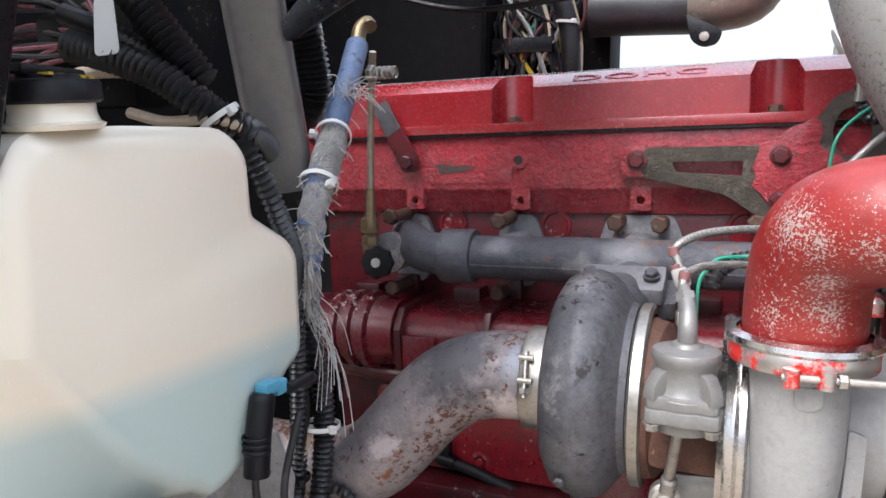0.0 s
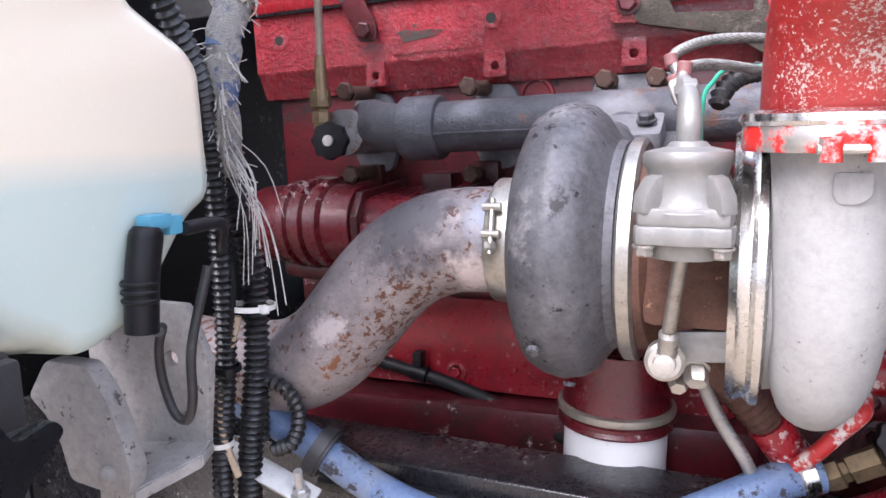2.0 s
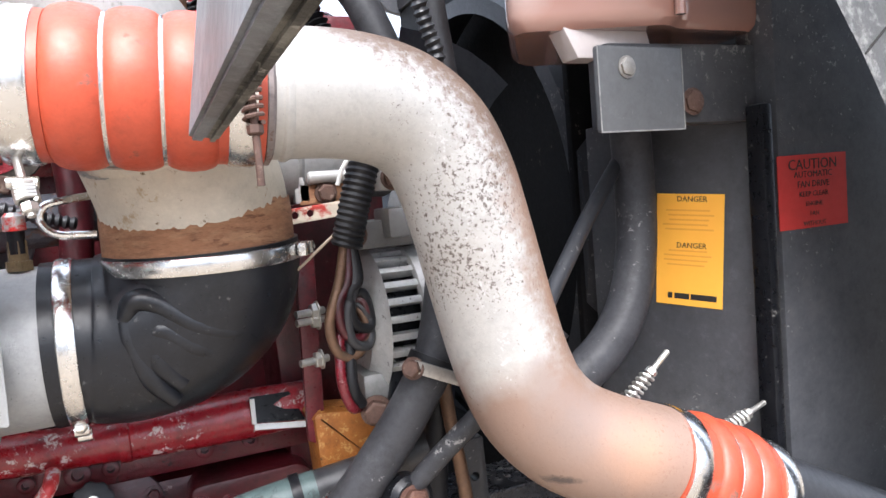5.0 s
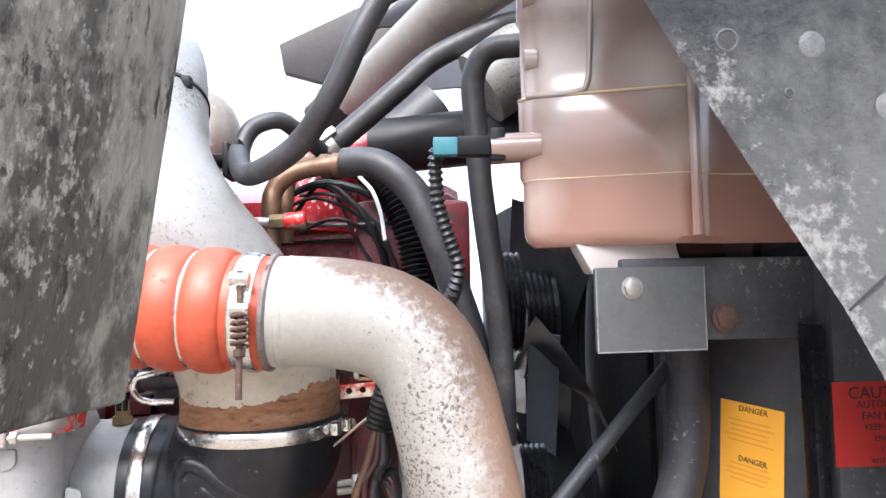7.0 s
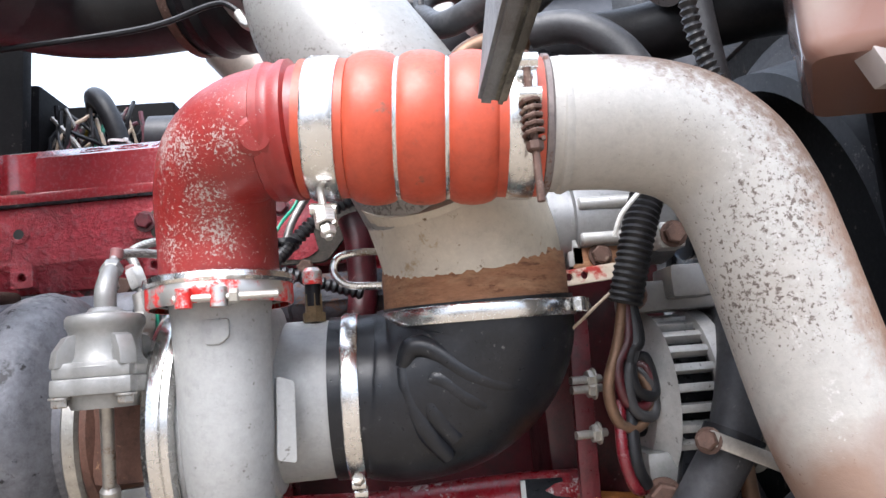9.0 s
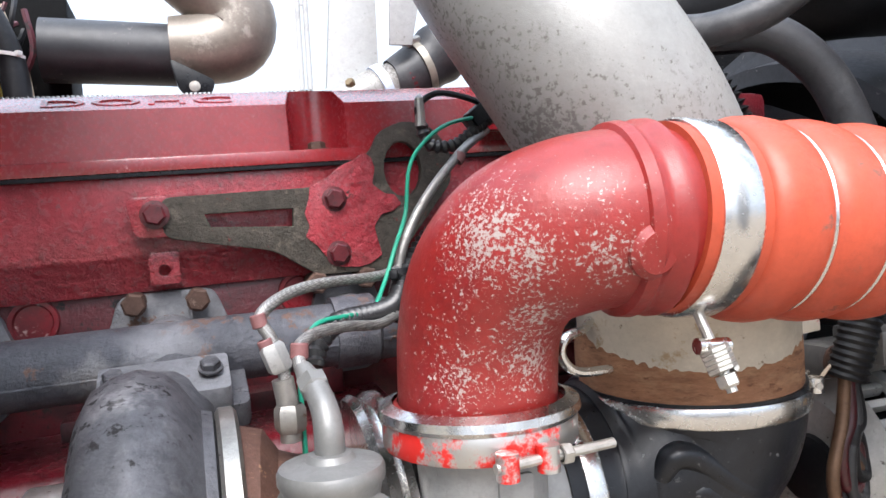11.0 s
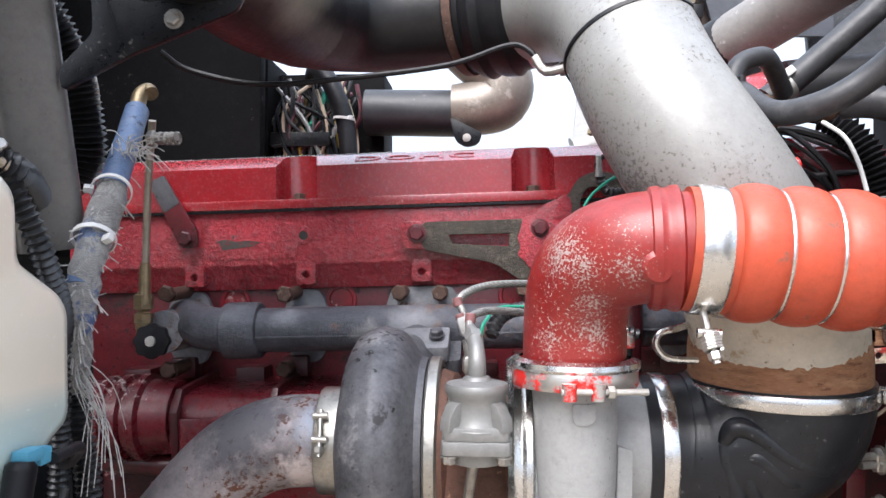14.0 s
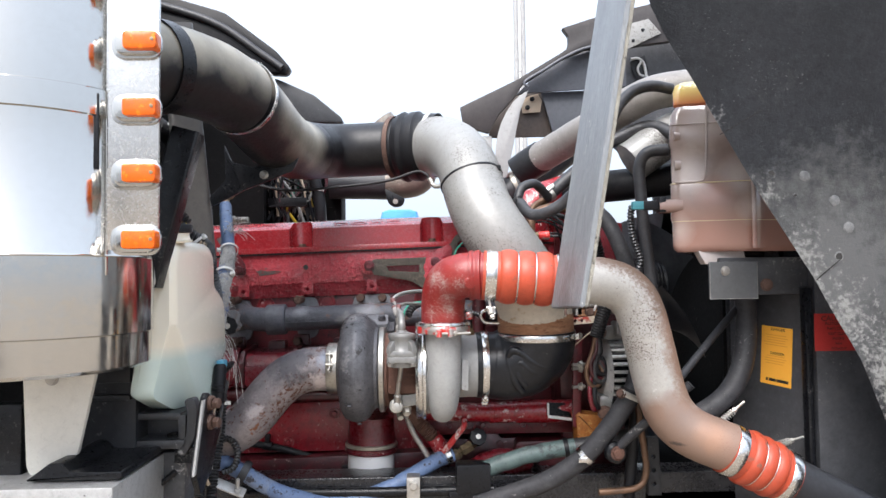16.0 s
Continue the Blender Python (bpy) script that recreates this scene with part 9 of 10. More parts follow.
# ---- front upper hoses ----
line("vent_hose", [(0.2770, 0.8500, 1.7910), (0.2980, 0.8000, 1.7550), (0.3350, 0.7600, 1.7560), (0.3760, 0.7400, 1.7810), (0.4060, 0.7150, 1.8140), (0.4290, 0.7050, 1.8530), (0.4500, 0.7000, 1.8970), (0.480, 0.71, 1.955), (0.505, 0.725, 2.005), (0.532, 0.74, 2.040), (0.565, 0.75, 2.065), (0.610, 0.755, 2.076), (0.660, 0.757, 2.068)], 0.0145, RUBBER_GREY, "grey rubber vent hose rising to the coolant tank", "hose", 18)
line("vent_hose", [(0.2770, 0.8700, 1.7850), (0.2780, 0.8800, 1.8100), (0.2910, 0.8900, 1.8360), (0.3210, 0.9000, 1.8480), (0.3410, 0.9200, 1.8410), (0.3750, 0.9700, 1.8180)], 0.0125, RUBBER_GREY, "grey rubber hose looping behind the intake pipe", "hose", 16)
clipb = thing("hose_bulkhead", "black hose bracket on the intake pipe", "bracket", (0.27, 0.86, 1.79))
bm = bmesh.new()
box(bm, (0.2610, 0.835, 1.7580), (0.2690, 0.885, 1.8040), 0.003)
box(bm, (0.2740, 0.840, 1.7620), (0.2820, 0.875, 1.8100), 0.003)
cyl(bm, (0.2210, 0.87, 1.7840), (0.2890, 0.855, 1.7840), 0.010, 12)
part("bracket_body", bm, PLASTIC, clipb)
copper = thing("copper_coolant_line", "bent copper line with a crimped black hose", "pipe", (0.33, 0.9, 1.7))
bm = bmesh.new()
tube(bm, [(0.3120, 0.9000, 1.6600), (0.3120, 0.9000, 1.7230), (0.3150, 0.9050, 1.7480), (0.3310, 0.9050, 1.7670), (0.3590, 0.9050, 1.7790), (0.4070, 0.9000, 1.7850), (0.4390, 0.8900, 1.7850)], 0.0135, 18, 6)
part("copper_bend", bm, COPPER, copper)
bm = bmesh.new()
lathe(bm, [(0, 0.0135), (0.002, 0.017), (0.012, 0.017), (0.014, 0.0155), (0.018, 0.0155), (0.020, 0.0175), (0.030, 0.0175), (0.033, 0.015)], (0.38, 0.91, 1.784), (0.95, -0.25, 0.0), 18)
part("crimp", bm, COPPER, copper)
bm = bmesh.new()
tube(bm, [(0.4150, 0.8950, 1.7860), (0.4470, 0.8800, 1.7840), (0.4780, 0.8650, 1.7700), (0.5120, 0.8500, 1.7330), (0.5370, 0.8400, 1.6750), (0.5580, 0.8400, 1.6150), (0.5820, 0.8450, 1.5400), (0.5920, 0.8500, 1.4660)], 0.0205, 22, 6)
part("black_hose", bm, RUBBER_GREY, copper)
line("heater_hose", [(0.3630, 1.0000, 1.8150), (0.3980, 1.0000, 1.8410), (0.4860, 1.0000, 1.9170), (0.5400, 1.0000, 1.9640), (0.5960, 1.0000, 1.9950), (0.6480, 1.0000, 2.0180), (0.6880, 0.9700, 2.0160), (0.7290, 0.9200, 1.9790)], 0.0185, RUBBER_GREY, "black heater hose rising to the tank", "hose", 18)
line("heater_pipe", [(0.3810, 1.0000, 1.8290), (0.3600, 0.9900, 1.8070), (0.3400, 0.9800, 1.7940), (0.3250, 0.9700, 1.7740), (0.3220, 0.9600, 1.7300), (0.3220, 0.9600, 1.6800)], 0.012, COPPER, "brown metal pipe below the heater hose", "pipe", 14)
bm = bmesh.new()
band(bm, (0.3850, 1.0000, 1.8310), (0.75, 0.0, 0.6), 0.0195, 0.018, 0.002, 24)
box(bm, (-0.018, -0.006, -0.006), (0.018, 0.006, 0.006), 0.002, frame_m((0.3790, 0.9800, 1.8430), (0.75, 0.0, 0.6), (0, -1, 0.3)))
tagged(part("hose_clip", bm, ZINC), "small worm clamp on the heater hose", "clamp")
upper = thing("radiator_pipe", "grey steel coolant pipe rising to the radiator top", "pipe", (0.5, 1.25, 2.0))
bm = bmesh.new()
tube(bm, [(0.3950, 1.3000, 1.9790), (0.4600, 1.2300, 2.0120), (0.5150, 1.1500, 2.0380), (0.5710, 1.0700, 2.0640), (0.6160, 1.0100, 2.0870), (0.6900, 0.9800, 2.1180), (0.7900, 0.9700, 2.1320)], 0.050, 28, 6)
part("steel_pipe", bm, STAINED_PIPE, upper)
bm = bmesh.new()
tube(bm, [(0.3400, 1.3350, 1.9420), (0.3740, 1.3150, 1.9660), (0.4170, 1.2900, 1.9910)], 0.054, 28, 4)
part("lower_hose", bm, RUBBER, upper)
thermo = thing("thermostat_housing", "red thermostat housing with a hose clamp", "housing", (0.36, 1.13, 1.75))
bm = bmesh.new()
tube(bm, [(0.33, 1.16, 1.72, 0.075), (0.335, 1.155, 1.77, 0.068), (0.355, 1.15, 1.81, 0.058), (0.39, 1.15, 1.838, 0.048), (0.43, 1.155, 1.855, 0.044), (0.455, 1.16, 1.862, 0.044)], 0.05, 30, 6)
part("dome", bm, RED_TUBE, thermo)
bm = bmesh.new()
box(bm, (0.42, 1.02, 1.60), (0.60, 1.16, 1.75), 0.012)
part("front_housing", bm, RED, thermo)
radhose = thing("radiator_top_hose", "thick black radiator hose with a steel clamp", "hose", (0.55, 1.14, 1.86))
bm = bmesh.new()
tube(bm, [(0.445, 1.14, 1.858), (0.50, 1.13, 1.861), (0.56, 1.12, 1.865), (0.63, 1.11, 1.870), (0.70, 1.08, 1.875), (0.78, 1.05, 1.88), (0.90, 1.05, 1.89)], 0.048, 30, 6)
part("hose_body", bm, RUBBER, radhose)
bm = bmesh.new()
band(bm, (0.463, 1.158, 1.864), (1, -0.1, 0.1), 0.0485, 0.022, 0.002, 36)
part("clamp_band", bm, STEEL, radhose)
line("tank_hose", [(0.66, 0.80, 1.92), (0.61, 0.81, 1.915), (0.590, 0.82, 1.88), (0.592, 0.82, 1.82), (0.597, 0.82, 1.736), (0.609, 0.82, 1.626), (0.617, 0.82, 1.54), (0.621, 0.83, 1.46), (0.625, 0.86, 1.35)], 0.0155, RUBBER_GREY, "long black hose hanging from the coolant tank", "hose", 18)
conduit([(0.535, 0.705, 1.765), (0.533, 0.712, 1.742), (0.536, 0.716, 1.70), (0.548, 0.72, 1.66), (0.558, 0.722, 1.63), (0.552, 0.735, 1.60), (0.54, 0.77, 1.58)], 0.008, "corrugated lead from the level sensor")
sens = thing("level_sensor_plug", "black sensor plug with a teal lock", "connector", (0.55, 0.69, 1.76))
bm = bmesh.new()
box(bm, (0.556, 0.680, 1.752), (0.600, 0.700, 1.774), 0.003)
box(bm, (0.593, 0.675, 1.745), (0.610, 0.706, 1.782), 0.003)
part("plug_body", bm, PLASTIC, sens)
bm = bmesh.new()
box(bm, (0.530, 0.681, 1.753), (0.557, 0.699, 1.773), 0.002)
part("teal_lock", bm, TEAL_CLIP, sens)
fuel = thing("fuel_fitting", "red and brass quick connector among wires", "fitting", (0.3296, 0.8897, 1.7037))
bm = bmesh.new()
cyl(bm, (0.3314, 0.8897, 1.7037), (0.3613, 0.8897, 1.7064), 0.012, 14, 0.002)
cyl(bm, (0.2663, 0.8897, 1.7019), (0.3115, 0.8897, 1.7028), 0.008, 12)
part("red_sleeves", bm, RED_CHIP, fuel)
bm = bmesh.new()
lathe(bm, [(0, 0.011), (0.022, 0.011)], (0.3124, 0.8897, 1.7028), (1, 0, 0.05), 6)
part("brass_nut", bm, BRASS, fuel)
rng = random.Random(21)
for i in range(9):
    a = V(rng.uniform(0.27, 0.40), rng.uniform(1.0, 1.05), rng.uniform(1.70, 1.78))
    b = V(rng.uniform(0.42, 0.52), rng.uniform(0.98, 1.03), rng.uniform(1.68, 1.76))
    line("engine_wire", [tuple(a), tuple((a + b) / 2 + V(0, -0.02, rng.uniform(-0.03, 0.04))), tuple(b), tuple(b + V(0.03, 0.0, -0.05)), tuple(b + V(0.05, 0.03, -0.12))], rng.choice((0.003, 0.004, 0.006)), rng.choice((RUBBER, PLASTIC, RUBBER_GREY)), "black engine wire on the front cover", "wire", 8, 4)
line("engine_wire", [(0.43, 0.98, 1.78), (0.45, 0.96, 1.755), (0.462, 0.95, 1.72), (0.468, 0.94, 1.68)], 0.003, WHITE_TIE, "white wire on the front cover", "wire", 8)
conduit([(0.44, 1.0, 1.79), (0.47, 0.98, 1.76), (0.495, 0.965, 1.71), (0.51, 0.96, 1.65), (0.52, 0.95, 1.58)], 0.018, "thick taped loom over the front cover", RUBBER)
for (x, y, z, r, w) in ((0.625, 1.03, 1.585, 0.080, 0.05), (0.70, 1.20, 1.545, 0.098, 0.06), (0.655, 1.0, 1.30, 0.07, 0.05)):
    pu = thing("belt_pulley", "black grooved belt pulley", "pulley", (x, y, z - r), "belt pulleys")
    bm = bmesh.new()
    prof = [(0, 0), (0, r * 0.9), (0.002, r)]
    for k in range(5):
        prof += [(0.006 + k * w / 6, r), (0.006 + (k + 0.5) * w / 6, r - 0.005)]
    prof += [(w - 0.002, r), (w, r * 0.9), (w, r * 0.3), (w + 0.01, r * 0.25), (w + 0.01, 0)]
    lathe(bm, prof, (x, y, z), (1, 0, 0), 44)
    part("rim", bm, BLACK_PAINT, pu)
bm = bmesh.new()
prism(bm, [(0, 0), (0.052, 0), (0.052, 0.55), (0, 0.55)], 0.006, Matrix(((1, 0, 0, 0.70), (0, 0.30, -0.95, 1.09), (0, -0.95, -0.30, 1.53), (0, 0, 0, 1))), 0.001)
tagged(part("drive_belt", bm, material("slate_belt", (0.10, 0.12, 0.16), 0.45, 0, (0.14, 0.16, 0.20), 0.3, 8, 0.1, 0.1, 200)), "flat slate grey drive belt", "belt")

# ---- beyond the engine ----
fuse = thing("control_box", "open black control box with exposed wires", "box", (-0.75, 1.72, 1.8))
bm = bmesh.new()
box(bm, (-1.05, 1.70, 1.60), (-0.575, 1.95, 2.10), 0.008)
part("box_body", bm, BLACK_MATTE, fuse)
bm = bmesh.new()
box(bm, (-0.575, 1.80, 1.60), (-0.30, 1.95, 2.08), 0.006)
part("backing", bm, BLACK_MATTE, fuse)
bm = bmesh.new()
box(bm, (-0.57, 1.70, 1.875), (-0.42, 1.715, 1.910), 0.003)
part("crossbar", bm, BLACK_PAINT, fuse)
rng = random.Random(33)
for i in range(60):
    a = V(rng.uniform(-0.57, -0.36), rng.uniform(1.72, 1.79), rng.uniform(1.98, 2.06))
    b = V(rng.uniform(-0.57, -0.36), rng.uniform(1.70, 1.76), rng.uniform(1.78, 1.90))
    m_ = (a + b) / 2 + V(rng.uniform(-0.04, 0.04), rng.uniform(-0.03, 0), rng.uniform(-0.03, 0.03))
    bm = bmesh.new()
    tube(bm, [tuple(a), tuple(m_), tuple(b)], rng.choice((0.004, 0.005, 0.006)), 6, 4)
    part("wire", bm, rng.choice((RUBBER, RUBBER, WIRE_TAN, PLASTIC, WIRE_DARK, RUBBER_GREY, BRAID, YELLOW if i % 3 == 0 else RUBBER, GREEN_WIRE if i % 9 == 0 else RUBBER)), fuse)
line("loom_arm", [(-0.50, 1.84, 2.06), (-0.46, 1.72, 2.07), (-0.41, 1.66, 2.02), (-0.37, 1.65, 1.92), (-0.36, 1.66, 1.80), (-0.36, 1.80, 1.72)], 0.022, RUBBER, "thick black loom rising behind the engine", "loom", 16)
tie((-0.374, 1.65, 1.93), (0.1, 0, 1), 0.024, WHITE_TIE, "pale tie round the thick loom", tail=(1, -1, 0))
farp = thing("far_exhaust_pipe", "black and tan pipe on the far side with a lug", "pipe", (-0.1, 1.75, 1.9))
bm = bmesh.new()
tube(bm, [(-0.34, 1.76, 1.968), (-0.22, 1.76, 1.966), (-0.10, 1.755, 1.962)], 0.058, 28, 4)
part("black_run", bm, BLACK_DULL, farp)
bm = bmesh.new()
tube(bm, [(-0.12, 1.752, 1.972, 0.062), (-0.06, 1.75, 1.975, 0.068), (-0.005, 1.75, 1.995, 0.074), (0.0, 1.75, 2.05, 0.074), (-0.08, 1.75, 2.12, 0.07), (-0.15, 1.75, 2.2, 0.07)], 0.07, 28, 5)
part("tan_elbow", bm, material("tan_coated_pipe", (0.22, 0.19, 0.16), 0.4, 0.3, (0.34, 0.31, 0.27), 0.3, 8, 0.15, 0.2, 150), farp)
bm = bmesh.new()
prism(bm, round_outline([(-0.125, 1.94), (-0.045, 1.90), (-0.055, 1.872), (-0.085, 1.865), (-0.11, 1.88)], 0.012), 0.01, frame_m((0, 1.69, 0), (1, 0, 0), (0, -1, 0)), 0.001)
lug = part("lug", bm, BLACK_PAINT, farp)
bm = bmesh.new()
lathe(bm, [(0, 0.010), (0.004, 0.010), (0.005, 0)], (-0.083, 1.679, 1.888), (0, -1, 0), 12)
part("lug_bolt", bm, BOLT, lug)
farh = thing("far_intake_hose", "stepped black hose with a tan steel clamp beyond the engine", "hose", (0.3830, 1.7730, 1.9500))
bm = bmesh.new()
tube(bm, [(*(0.3830, 1.7730, 1.9500), 0.0578), (*(0.4033, 1.7730, 1.9647), 0.0597), (*(0.4237, 1.7730, 1.9793), 0.0666), (*(0.4440, 1.7730, 1.9940), 0.0647), (*(0.4770, 1.7730, 2.0180), 0.0704), (*(0.5100, 1.7730, 2.0420), 0.0678), (*(0.5910, 1.7730, 2.1070), 0.0691)], 0.0628, 30, 5)
part("hose_body", bm, RUBBER_GREY, farh)
bm = bmesh.new()
tube(bm, [(*(0.3195, 1.7730, 1.9159), 0.0503), (*(0.3280, 1.7730, 1.9190), 0.0515), (*(0.3665, 1.7730, 1.9407), 0.0565), (*(0.3830, 1.7730, 1.9500), 0.0565)], 0.0628, 28, 4)
part("hose_end", bm, RUBBER_GREY, farh)
bm = bmesh.new()
lathe(bm, [(0, 0.0503), (0.001, 0.0534), (0.010, 0.0540), (0.011, 0.0503)], (0.3417, 1.7730, 1.9267), (0.907, 0, 0.421), 30)
part("red_smear", bm, RED_PIPE, farh, "band of red paint")
bm = bmesh.new()
band(bm, (0.3830, 1.7730, 1.9500), (0.907, 0, 0.421), 0.0603, 0.016, 0.002, 36)
clampf = part("clamp_band", bm, ALU_TAN, farh, "tan stained steel clamp")
bm = bmesh.new()
box(bm, (-0.016, -0.008, -0.006), (0.016, 0.008, 0.008), 0.002, frame_m((0.3605, 1.7416, 1.9984), (0.907, 0, 0.421), (-0.421, -0.5, 0.907)))
part("worm_head", bm, ZINC, clampf)
stubp = thing("pale_pipe_end", "pale grey pipe end with a light blue band", "pipe", (0.2710, 1.7730, 1.8980))
bm = bmesh.new()
tube(bm, [(0.1850, 1.7730, 1.8600), (0.2280, 1.7730, 1.8790), (0.2710, 1.7730, 1.8980), (0.3223, 1.7730, 1.9169)], 0.0452, 26, 3)
part("pipe", bm, PIPE_GREY, stubp)
bm = bmesh.new()
lathe(bm, [(0, 0.0440), (0.001, 0.0503), (0.020, 0.0503), (0.021, 0.0440)], (0.2853, 1.7730, 1.9032), (0.907, 0, 0.421), 30)
part("blue_band", bm, material("pale_blue_band", (0.55, 0.62, 0.74), 0.35, 0.1, (0.45, 0.50, 0.60), 0.3, 20, 0.06, 0.05, 150), stubp)
bm = bmesh.new()
hexhead(bm, (0.2250, 1.7430, 1.9060), (-0.6, -0.6, 0.4), 0.010, 0.016)
part("band_screw", bm, BRASS, stubp)
line("far_outlet_pipe", [(0.62, 1.0, 1.92), (0.74, 1.0, 2.0), (0.88, 1.0, 2.06)], 0.06, PIPE_GREY, "grey cast outlet beside the coolant tank", "pipe", 26)
bm = bmesh.new()
prism(bm, [(0.10, 1.05), (0.285, 1.05), (0.300, 2.16), (0.205, 2.16)], 0.02, frame_m((0, 1.815, 0), (1, 0, 0), (0, -1, 0)), 0.004)
tagged(part("far_stay_plate", bm, ALU_PAINT), "pale sloping stay plate on the far side", "plate")
bm = bmesh.new()
prism(bm, [(0.434, 2.318), (0.400, 2.298), (0.373, 2.272), (0.348, 2.235), (0.328, 2.194), (0.314, 2.15), (0.305, 2.105), (0.297, 1.98), (0.345, 1.98), (0.359, 2.04), (0.378, 2.127), (0.401, 2.238)], 0.008, frame_m((0, 1.708, 0), (1, 0, 0), (0, -1, 0)), 0.002)
part("strap", bm, ALU_PAINT, far, "bright tapered sheet strap")

# light mast far behind the truck
MAST_GREY = material("galvanised_mast", (0.36, 0.36, 0.36), 0.6, 0, (0.30, 0.30, 0.30), 0.4, 3, 0.05, 0.0, 40)
mast = thing("light_mast", "pale twin-tube mast in the yard far behind", "pole", (2.13, 14.0, 0.0))
for x in (2.05, 2.20):
    bm = bmesh.new()
    lathe(bm, [(0, 0), (0, 0.075), (0.02, 0.06), (14.0, 0.045), (14.0, 0)], (x, 14.0, 0.0), (0, 0, 1), 16)
    part("mast_tube", bm, MAST_GREY, mast)
for z in (2, 4, 6, 8, 10, 12):
    bm = bmesh.new()
    box(bm, (2.05, 13.98, z - 0.02), (2.20, 14.02, z + 0.02), 0.004)
    part("mast_tie", bm, MAST_GREY, mast)

# hood beyond, cowl and cab edge
cowl = thing("cowl_lip", "black hood rear lip with a rubber seal", "cowl", (-0.5, 1.3, 2.2))
bm = bmesh.new()
prism(bm, round_outline([(-1.12, 2.62), (-0.62, 2.47), (-0.45, 2.34), (-0.405, 2.285), (-0.42, 2.265), (-0.50, 2.27), (-0.62, 2.33), (-1.12, 2.40)], 0.02), 0.05, frame_m((0, 1.33, 0), (1, 0, 0), (0, -1, 0)), 0.008)
part("lip", bm, PLASTIC, cowl)
bm = bmesh.new()
tube(bm, [(-0.93, 1.27, 2.52), (-0.66, 1.27, 2.435), (-0.50, 1.27, 2.33), (-0.43, 1.27, 2.28)], 0.012, 12, 5)
part("seal", bm, RUBBER_GREY, cowl)
bm = bmesh.new()
prism(bm, round_outline([(-0.60, 2.27), (-0.46, 2.262), (-0.335, 2.205), (-0.245, 2.13), (-0.24, 2.11), (-0.34, 2.115), (-0.60, 2.10)], 0.012), 0.04, frame_m((0, 1.36, 0), (1, 0, 0), (0, -1, 0)), 0.006)
part("lower_flap", bm, BLACK_DULL, cowl)
# black sheets added behind the duct to darken the bay and close sky gaps
bm = bmesh.new()
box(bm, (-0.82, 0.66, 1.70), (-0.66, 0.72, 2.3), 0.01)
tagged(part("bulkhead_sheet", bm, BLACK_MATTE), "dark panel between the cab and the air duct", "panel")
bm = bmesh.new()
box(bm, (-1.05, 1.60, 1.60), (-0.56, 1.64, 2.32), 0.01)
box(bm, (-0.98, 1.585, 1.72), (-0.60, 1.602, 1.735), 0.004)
tagged(part("bulkhead_sheet", bm, BLACK_MATTE), "black sheet behind the engine, closing a sky gap", "panel")

# underbody closing: unseen dark parts added to keep pale ground out of gaps
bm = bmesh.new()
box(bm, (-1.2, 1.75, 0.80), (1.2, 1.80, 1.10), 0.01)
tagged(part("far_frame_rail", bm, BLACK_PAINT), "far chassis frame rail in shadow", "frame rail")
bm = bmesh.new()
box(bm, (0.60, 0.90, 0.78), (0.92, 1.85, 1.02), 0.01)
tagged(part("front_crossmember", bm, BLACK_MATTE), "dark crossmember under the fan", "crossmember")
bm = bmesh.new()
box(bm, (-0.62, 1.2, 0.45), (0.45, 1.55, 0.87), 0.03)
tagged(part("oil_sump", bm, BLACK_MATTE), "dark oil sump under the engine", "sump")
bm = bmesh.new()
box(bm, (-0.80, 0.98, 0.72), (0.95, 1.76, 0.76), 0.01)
tagged(part("closing_tray", bm, BLACK_MATTE), "dark unseen tray added to close the engine bay below", "tray")
# rail fittings
bm = bmesh.new()
tube(bm, [(-0.48, 0.885, 1.035), (-0.1, 0.885, 1.030), (0.2, 0.885, 1.032)], 0.014, 14, 3)
tagged(part("frame_air_line", bm, BLACK_PAINT), "glossy black line along the frame rail", "line")
bm = bmesh.new()
box(bm, (-0.03, 0.855, 1.005), (0.005, 0.905, 1.075), 0.004)
hexhead(bm, (-0.012, 0.853, 1.055), (0, -1, 0), 0.012, 0.012, 0.015)
tagged(part("rail_clamp", bm, ZINC), "zinc clamp with a nut on the frame rail", "clamp")
bm = bmesh.new()
box(bm, (0.10, 0.85, 1.03), (0.19, 0.91, 1.105), 0.006)
box(bm, (0.08, 0.86, 1.0), (0.21, 0.90, 1.035), 0.005)
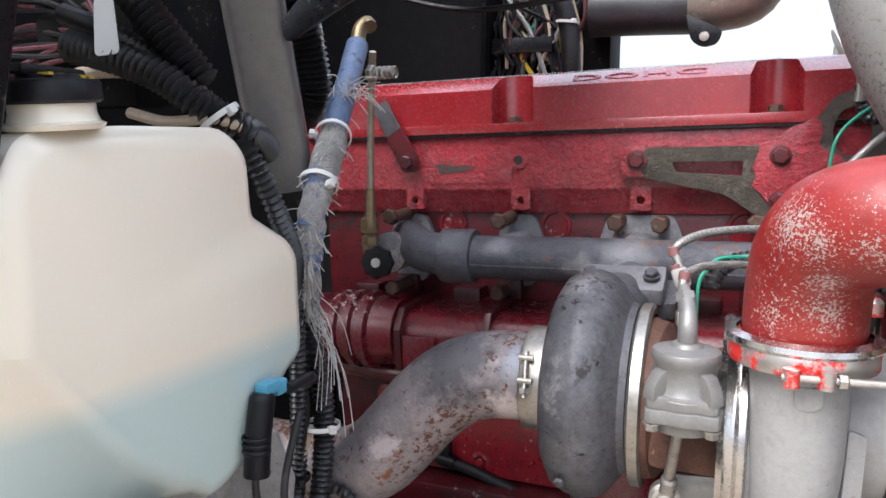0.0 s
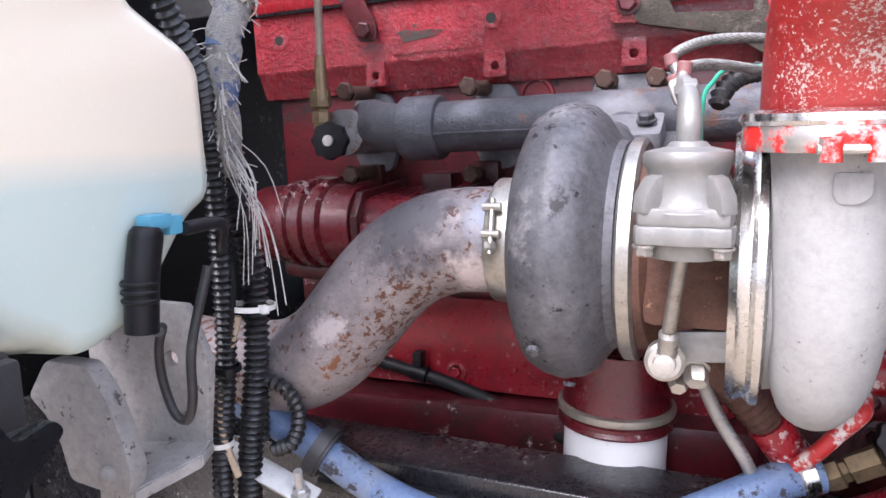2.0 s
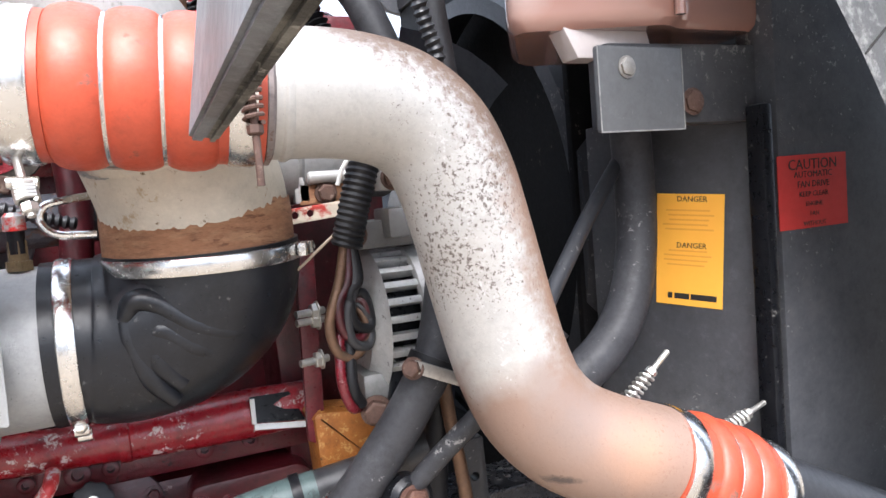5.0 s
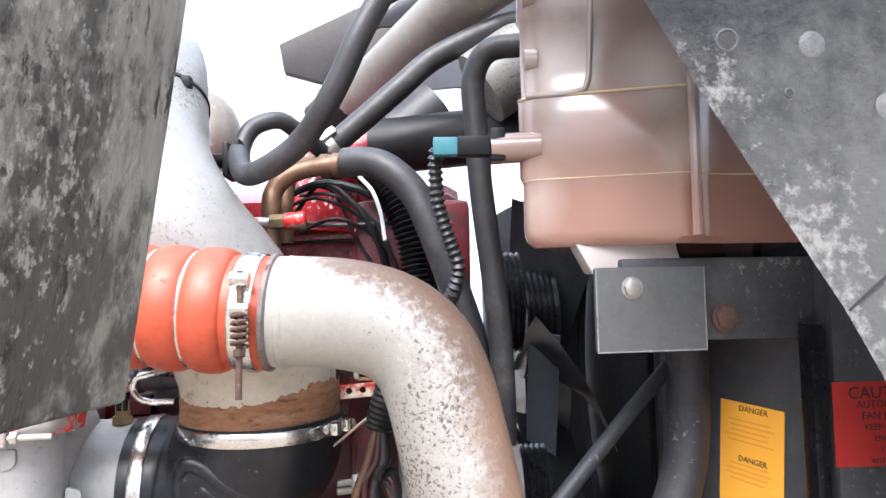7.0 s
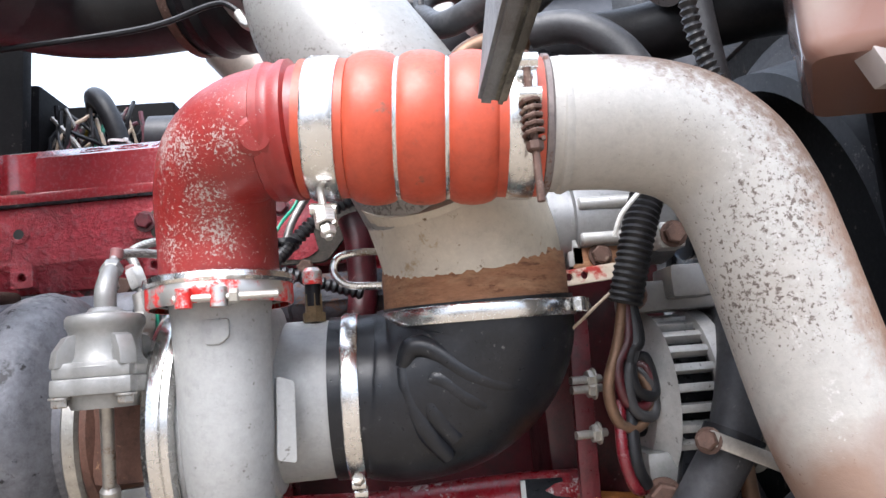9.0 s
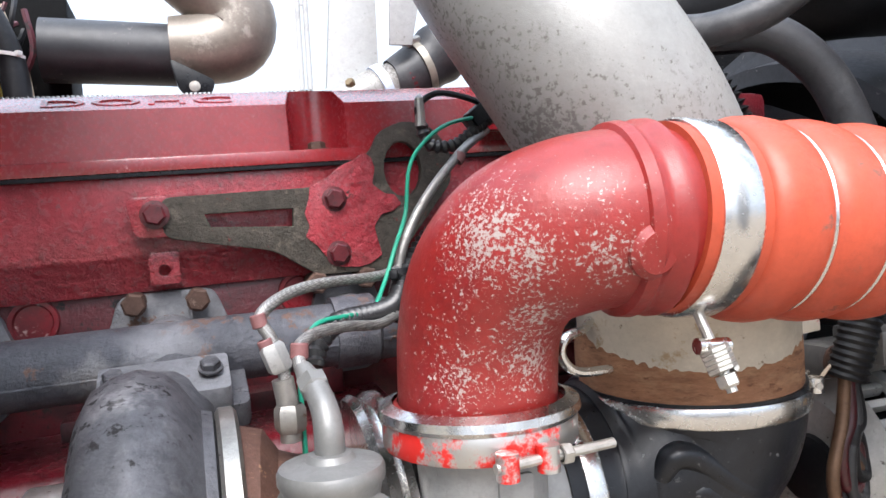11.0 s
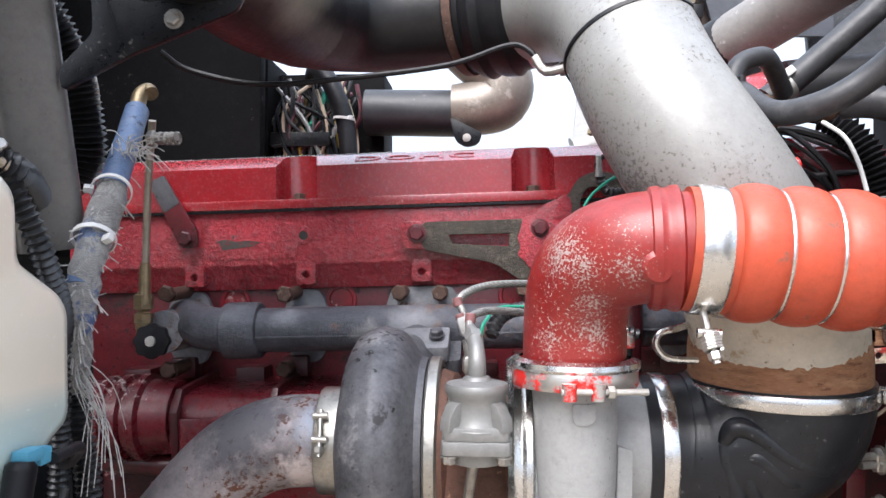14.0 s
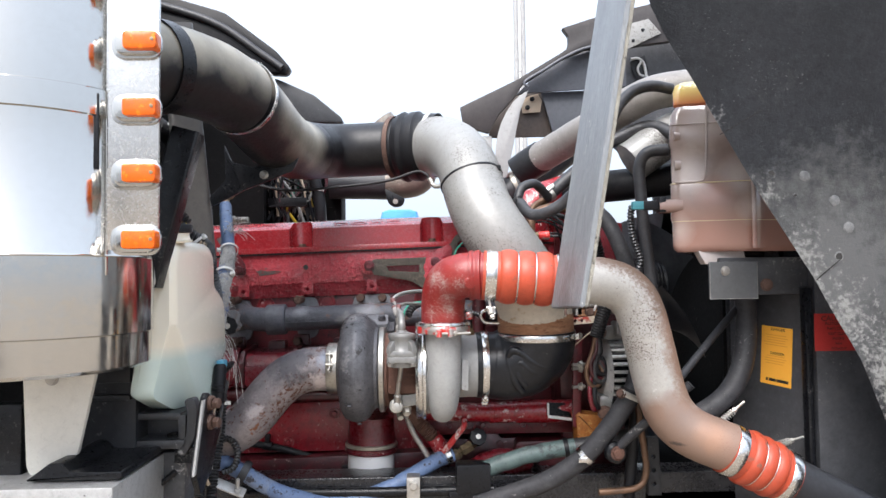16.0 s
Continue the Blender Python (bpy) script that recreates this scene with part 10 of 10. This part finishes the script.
tagged(part("rail_mount", bm, BLACK_PAINT), "black rubber mount on the frame rail", "mount")

# ---- distance ----
bm = bmesh.new()
cyl(bm, (3.95, 27.0, 0.0), (3.95, 27.0, 14.0), 0.20, 16)
tagged(part("light_pole", bm, FAR_WHITE), "pale grey light pole in the yard", "pole")
bm = bmesh.new()
box(bm, (-14, 40, 0), (24, 48, 4.2), 0.05)
tagged(part("far_shed", bm, FAR_WHITE), "pale low shed beyond the yard", "building")
bm = bmesh.new()
box(bm, (-0.64, 10.0, 0.0), (-0.03, 11.0, 2.70), 0.15)
tagged(part("blue_tarpaulin", bm, FAR_BLUE), "bright blue tarpaulin on a far load", "tarpaulin")

line("vacuum_line", [(-0.50, 0.97, 1.89), (-0.465, 0.99, 1.868), (-0.362, 1.0, 1.848), (-0.234, 1.0, 1.855), (-0.085, 1.0, 1.872), (0.0, 0.995, 1.897), (0.03, 0.985, 1.888), (0.050, 0.98, 1.862)], 0.0042, RUBBER, "thin black line strung under the air duct", "line", 8)
bm = bmesh.new()
tube(bm, [(0.040, 0.98, 1.875), (0.055, 0.97, 1.852), (0.085, 0.955, 1.855), (0.12, 0.95, 1.86)], 0.007, 10, 3)
hexhead(bm, (0.07, 0.962, 1.853), (1, 0, 0.1), 0.010, 0.014)
tagged(part("line_fitting", bm, ZINC), "grey fitting where the thin line meets the pipe", "fitting")

# unseen trailer, added so that the chrome has something pale to reflect
trailer = thing("reflected_trailer", "unseen pale box trailer behind the camera, added for chrome reflections", "trailer", (-4, -14, 0))
bm = bmesh.new()
box(bm, (-11, -15.5, 1.1), (1.5, -13.0, 3.9), 0.05)
part("body", bm, FAR_WHITE, trailer)
for x in (-9.5, -8.2, 0.2):
    for y in (-15.2, -13.3):
        bm = bmesh.new()
        lathe(bm, [(-0.14, 0), (-0.14, 0.42), (-0.12, 0.5), (0.12, 0.5), (0.14, 0.42), (0.14, 0)], (x, y, 0.5), (0, 1, 0), 24)
        part("wheel", bm, RUBBER, trailer)
bm = bmesh.new()
box(bm, (-11, -14.6, 0.85), (1.5, -13.9, 1.12), 0.02)
part("chassis", bm, BLACK_PAINT, trailer)
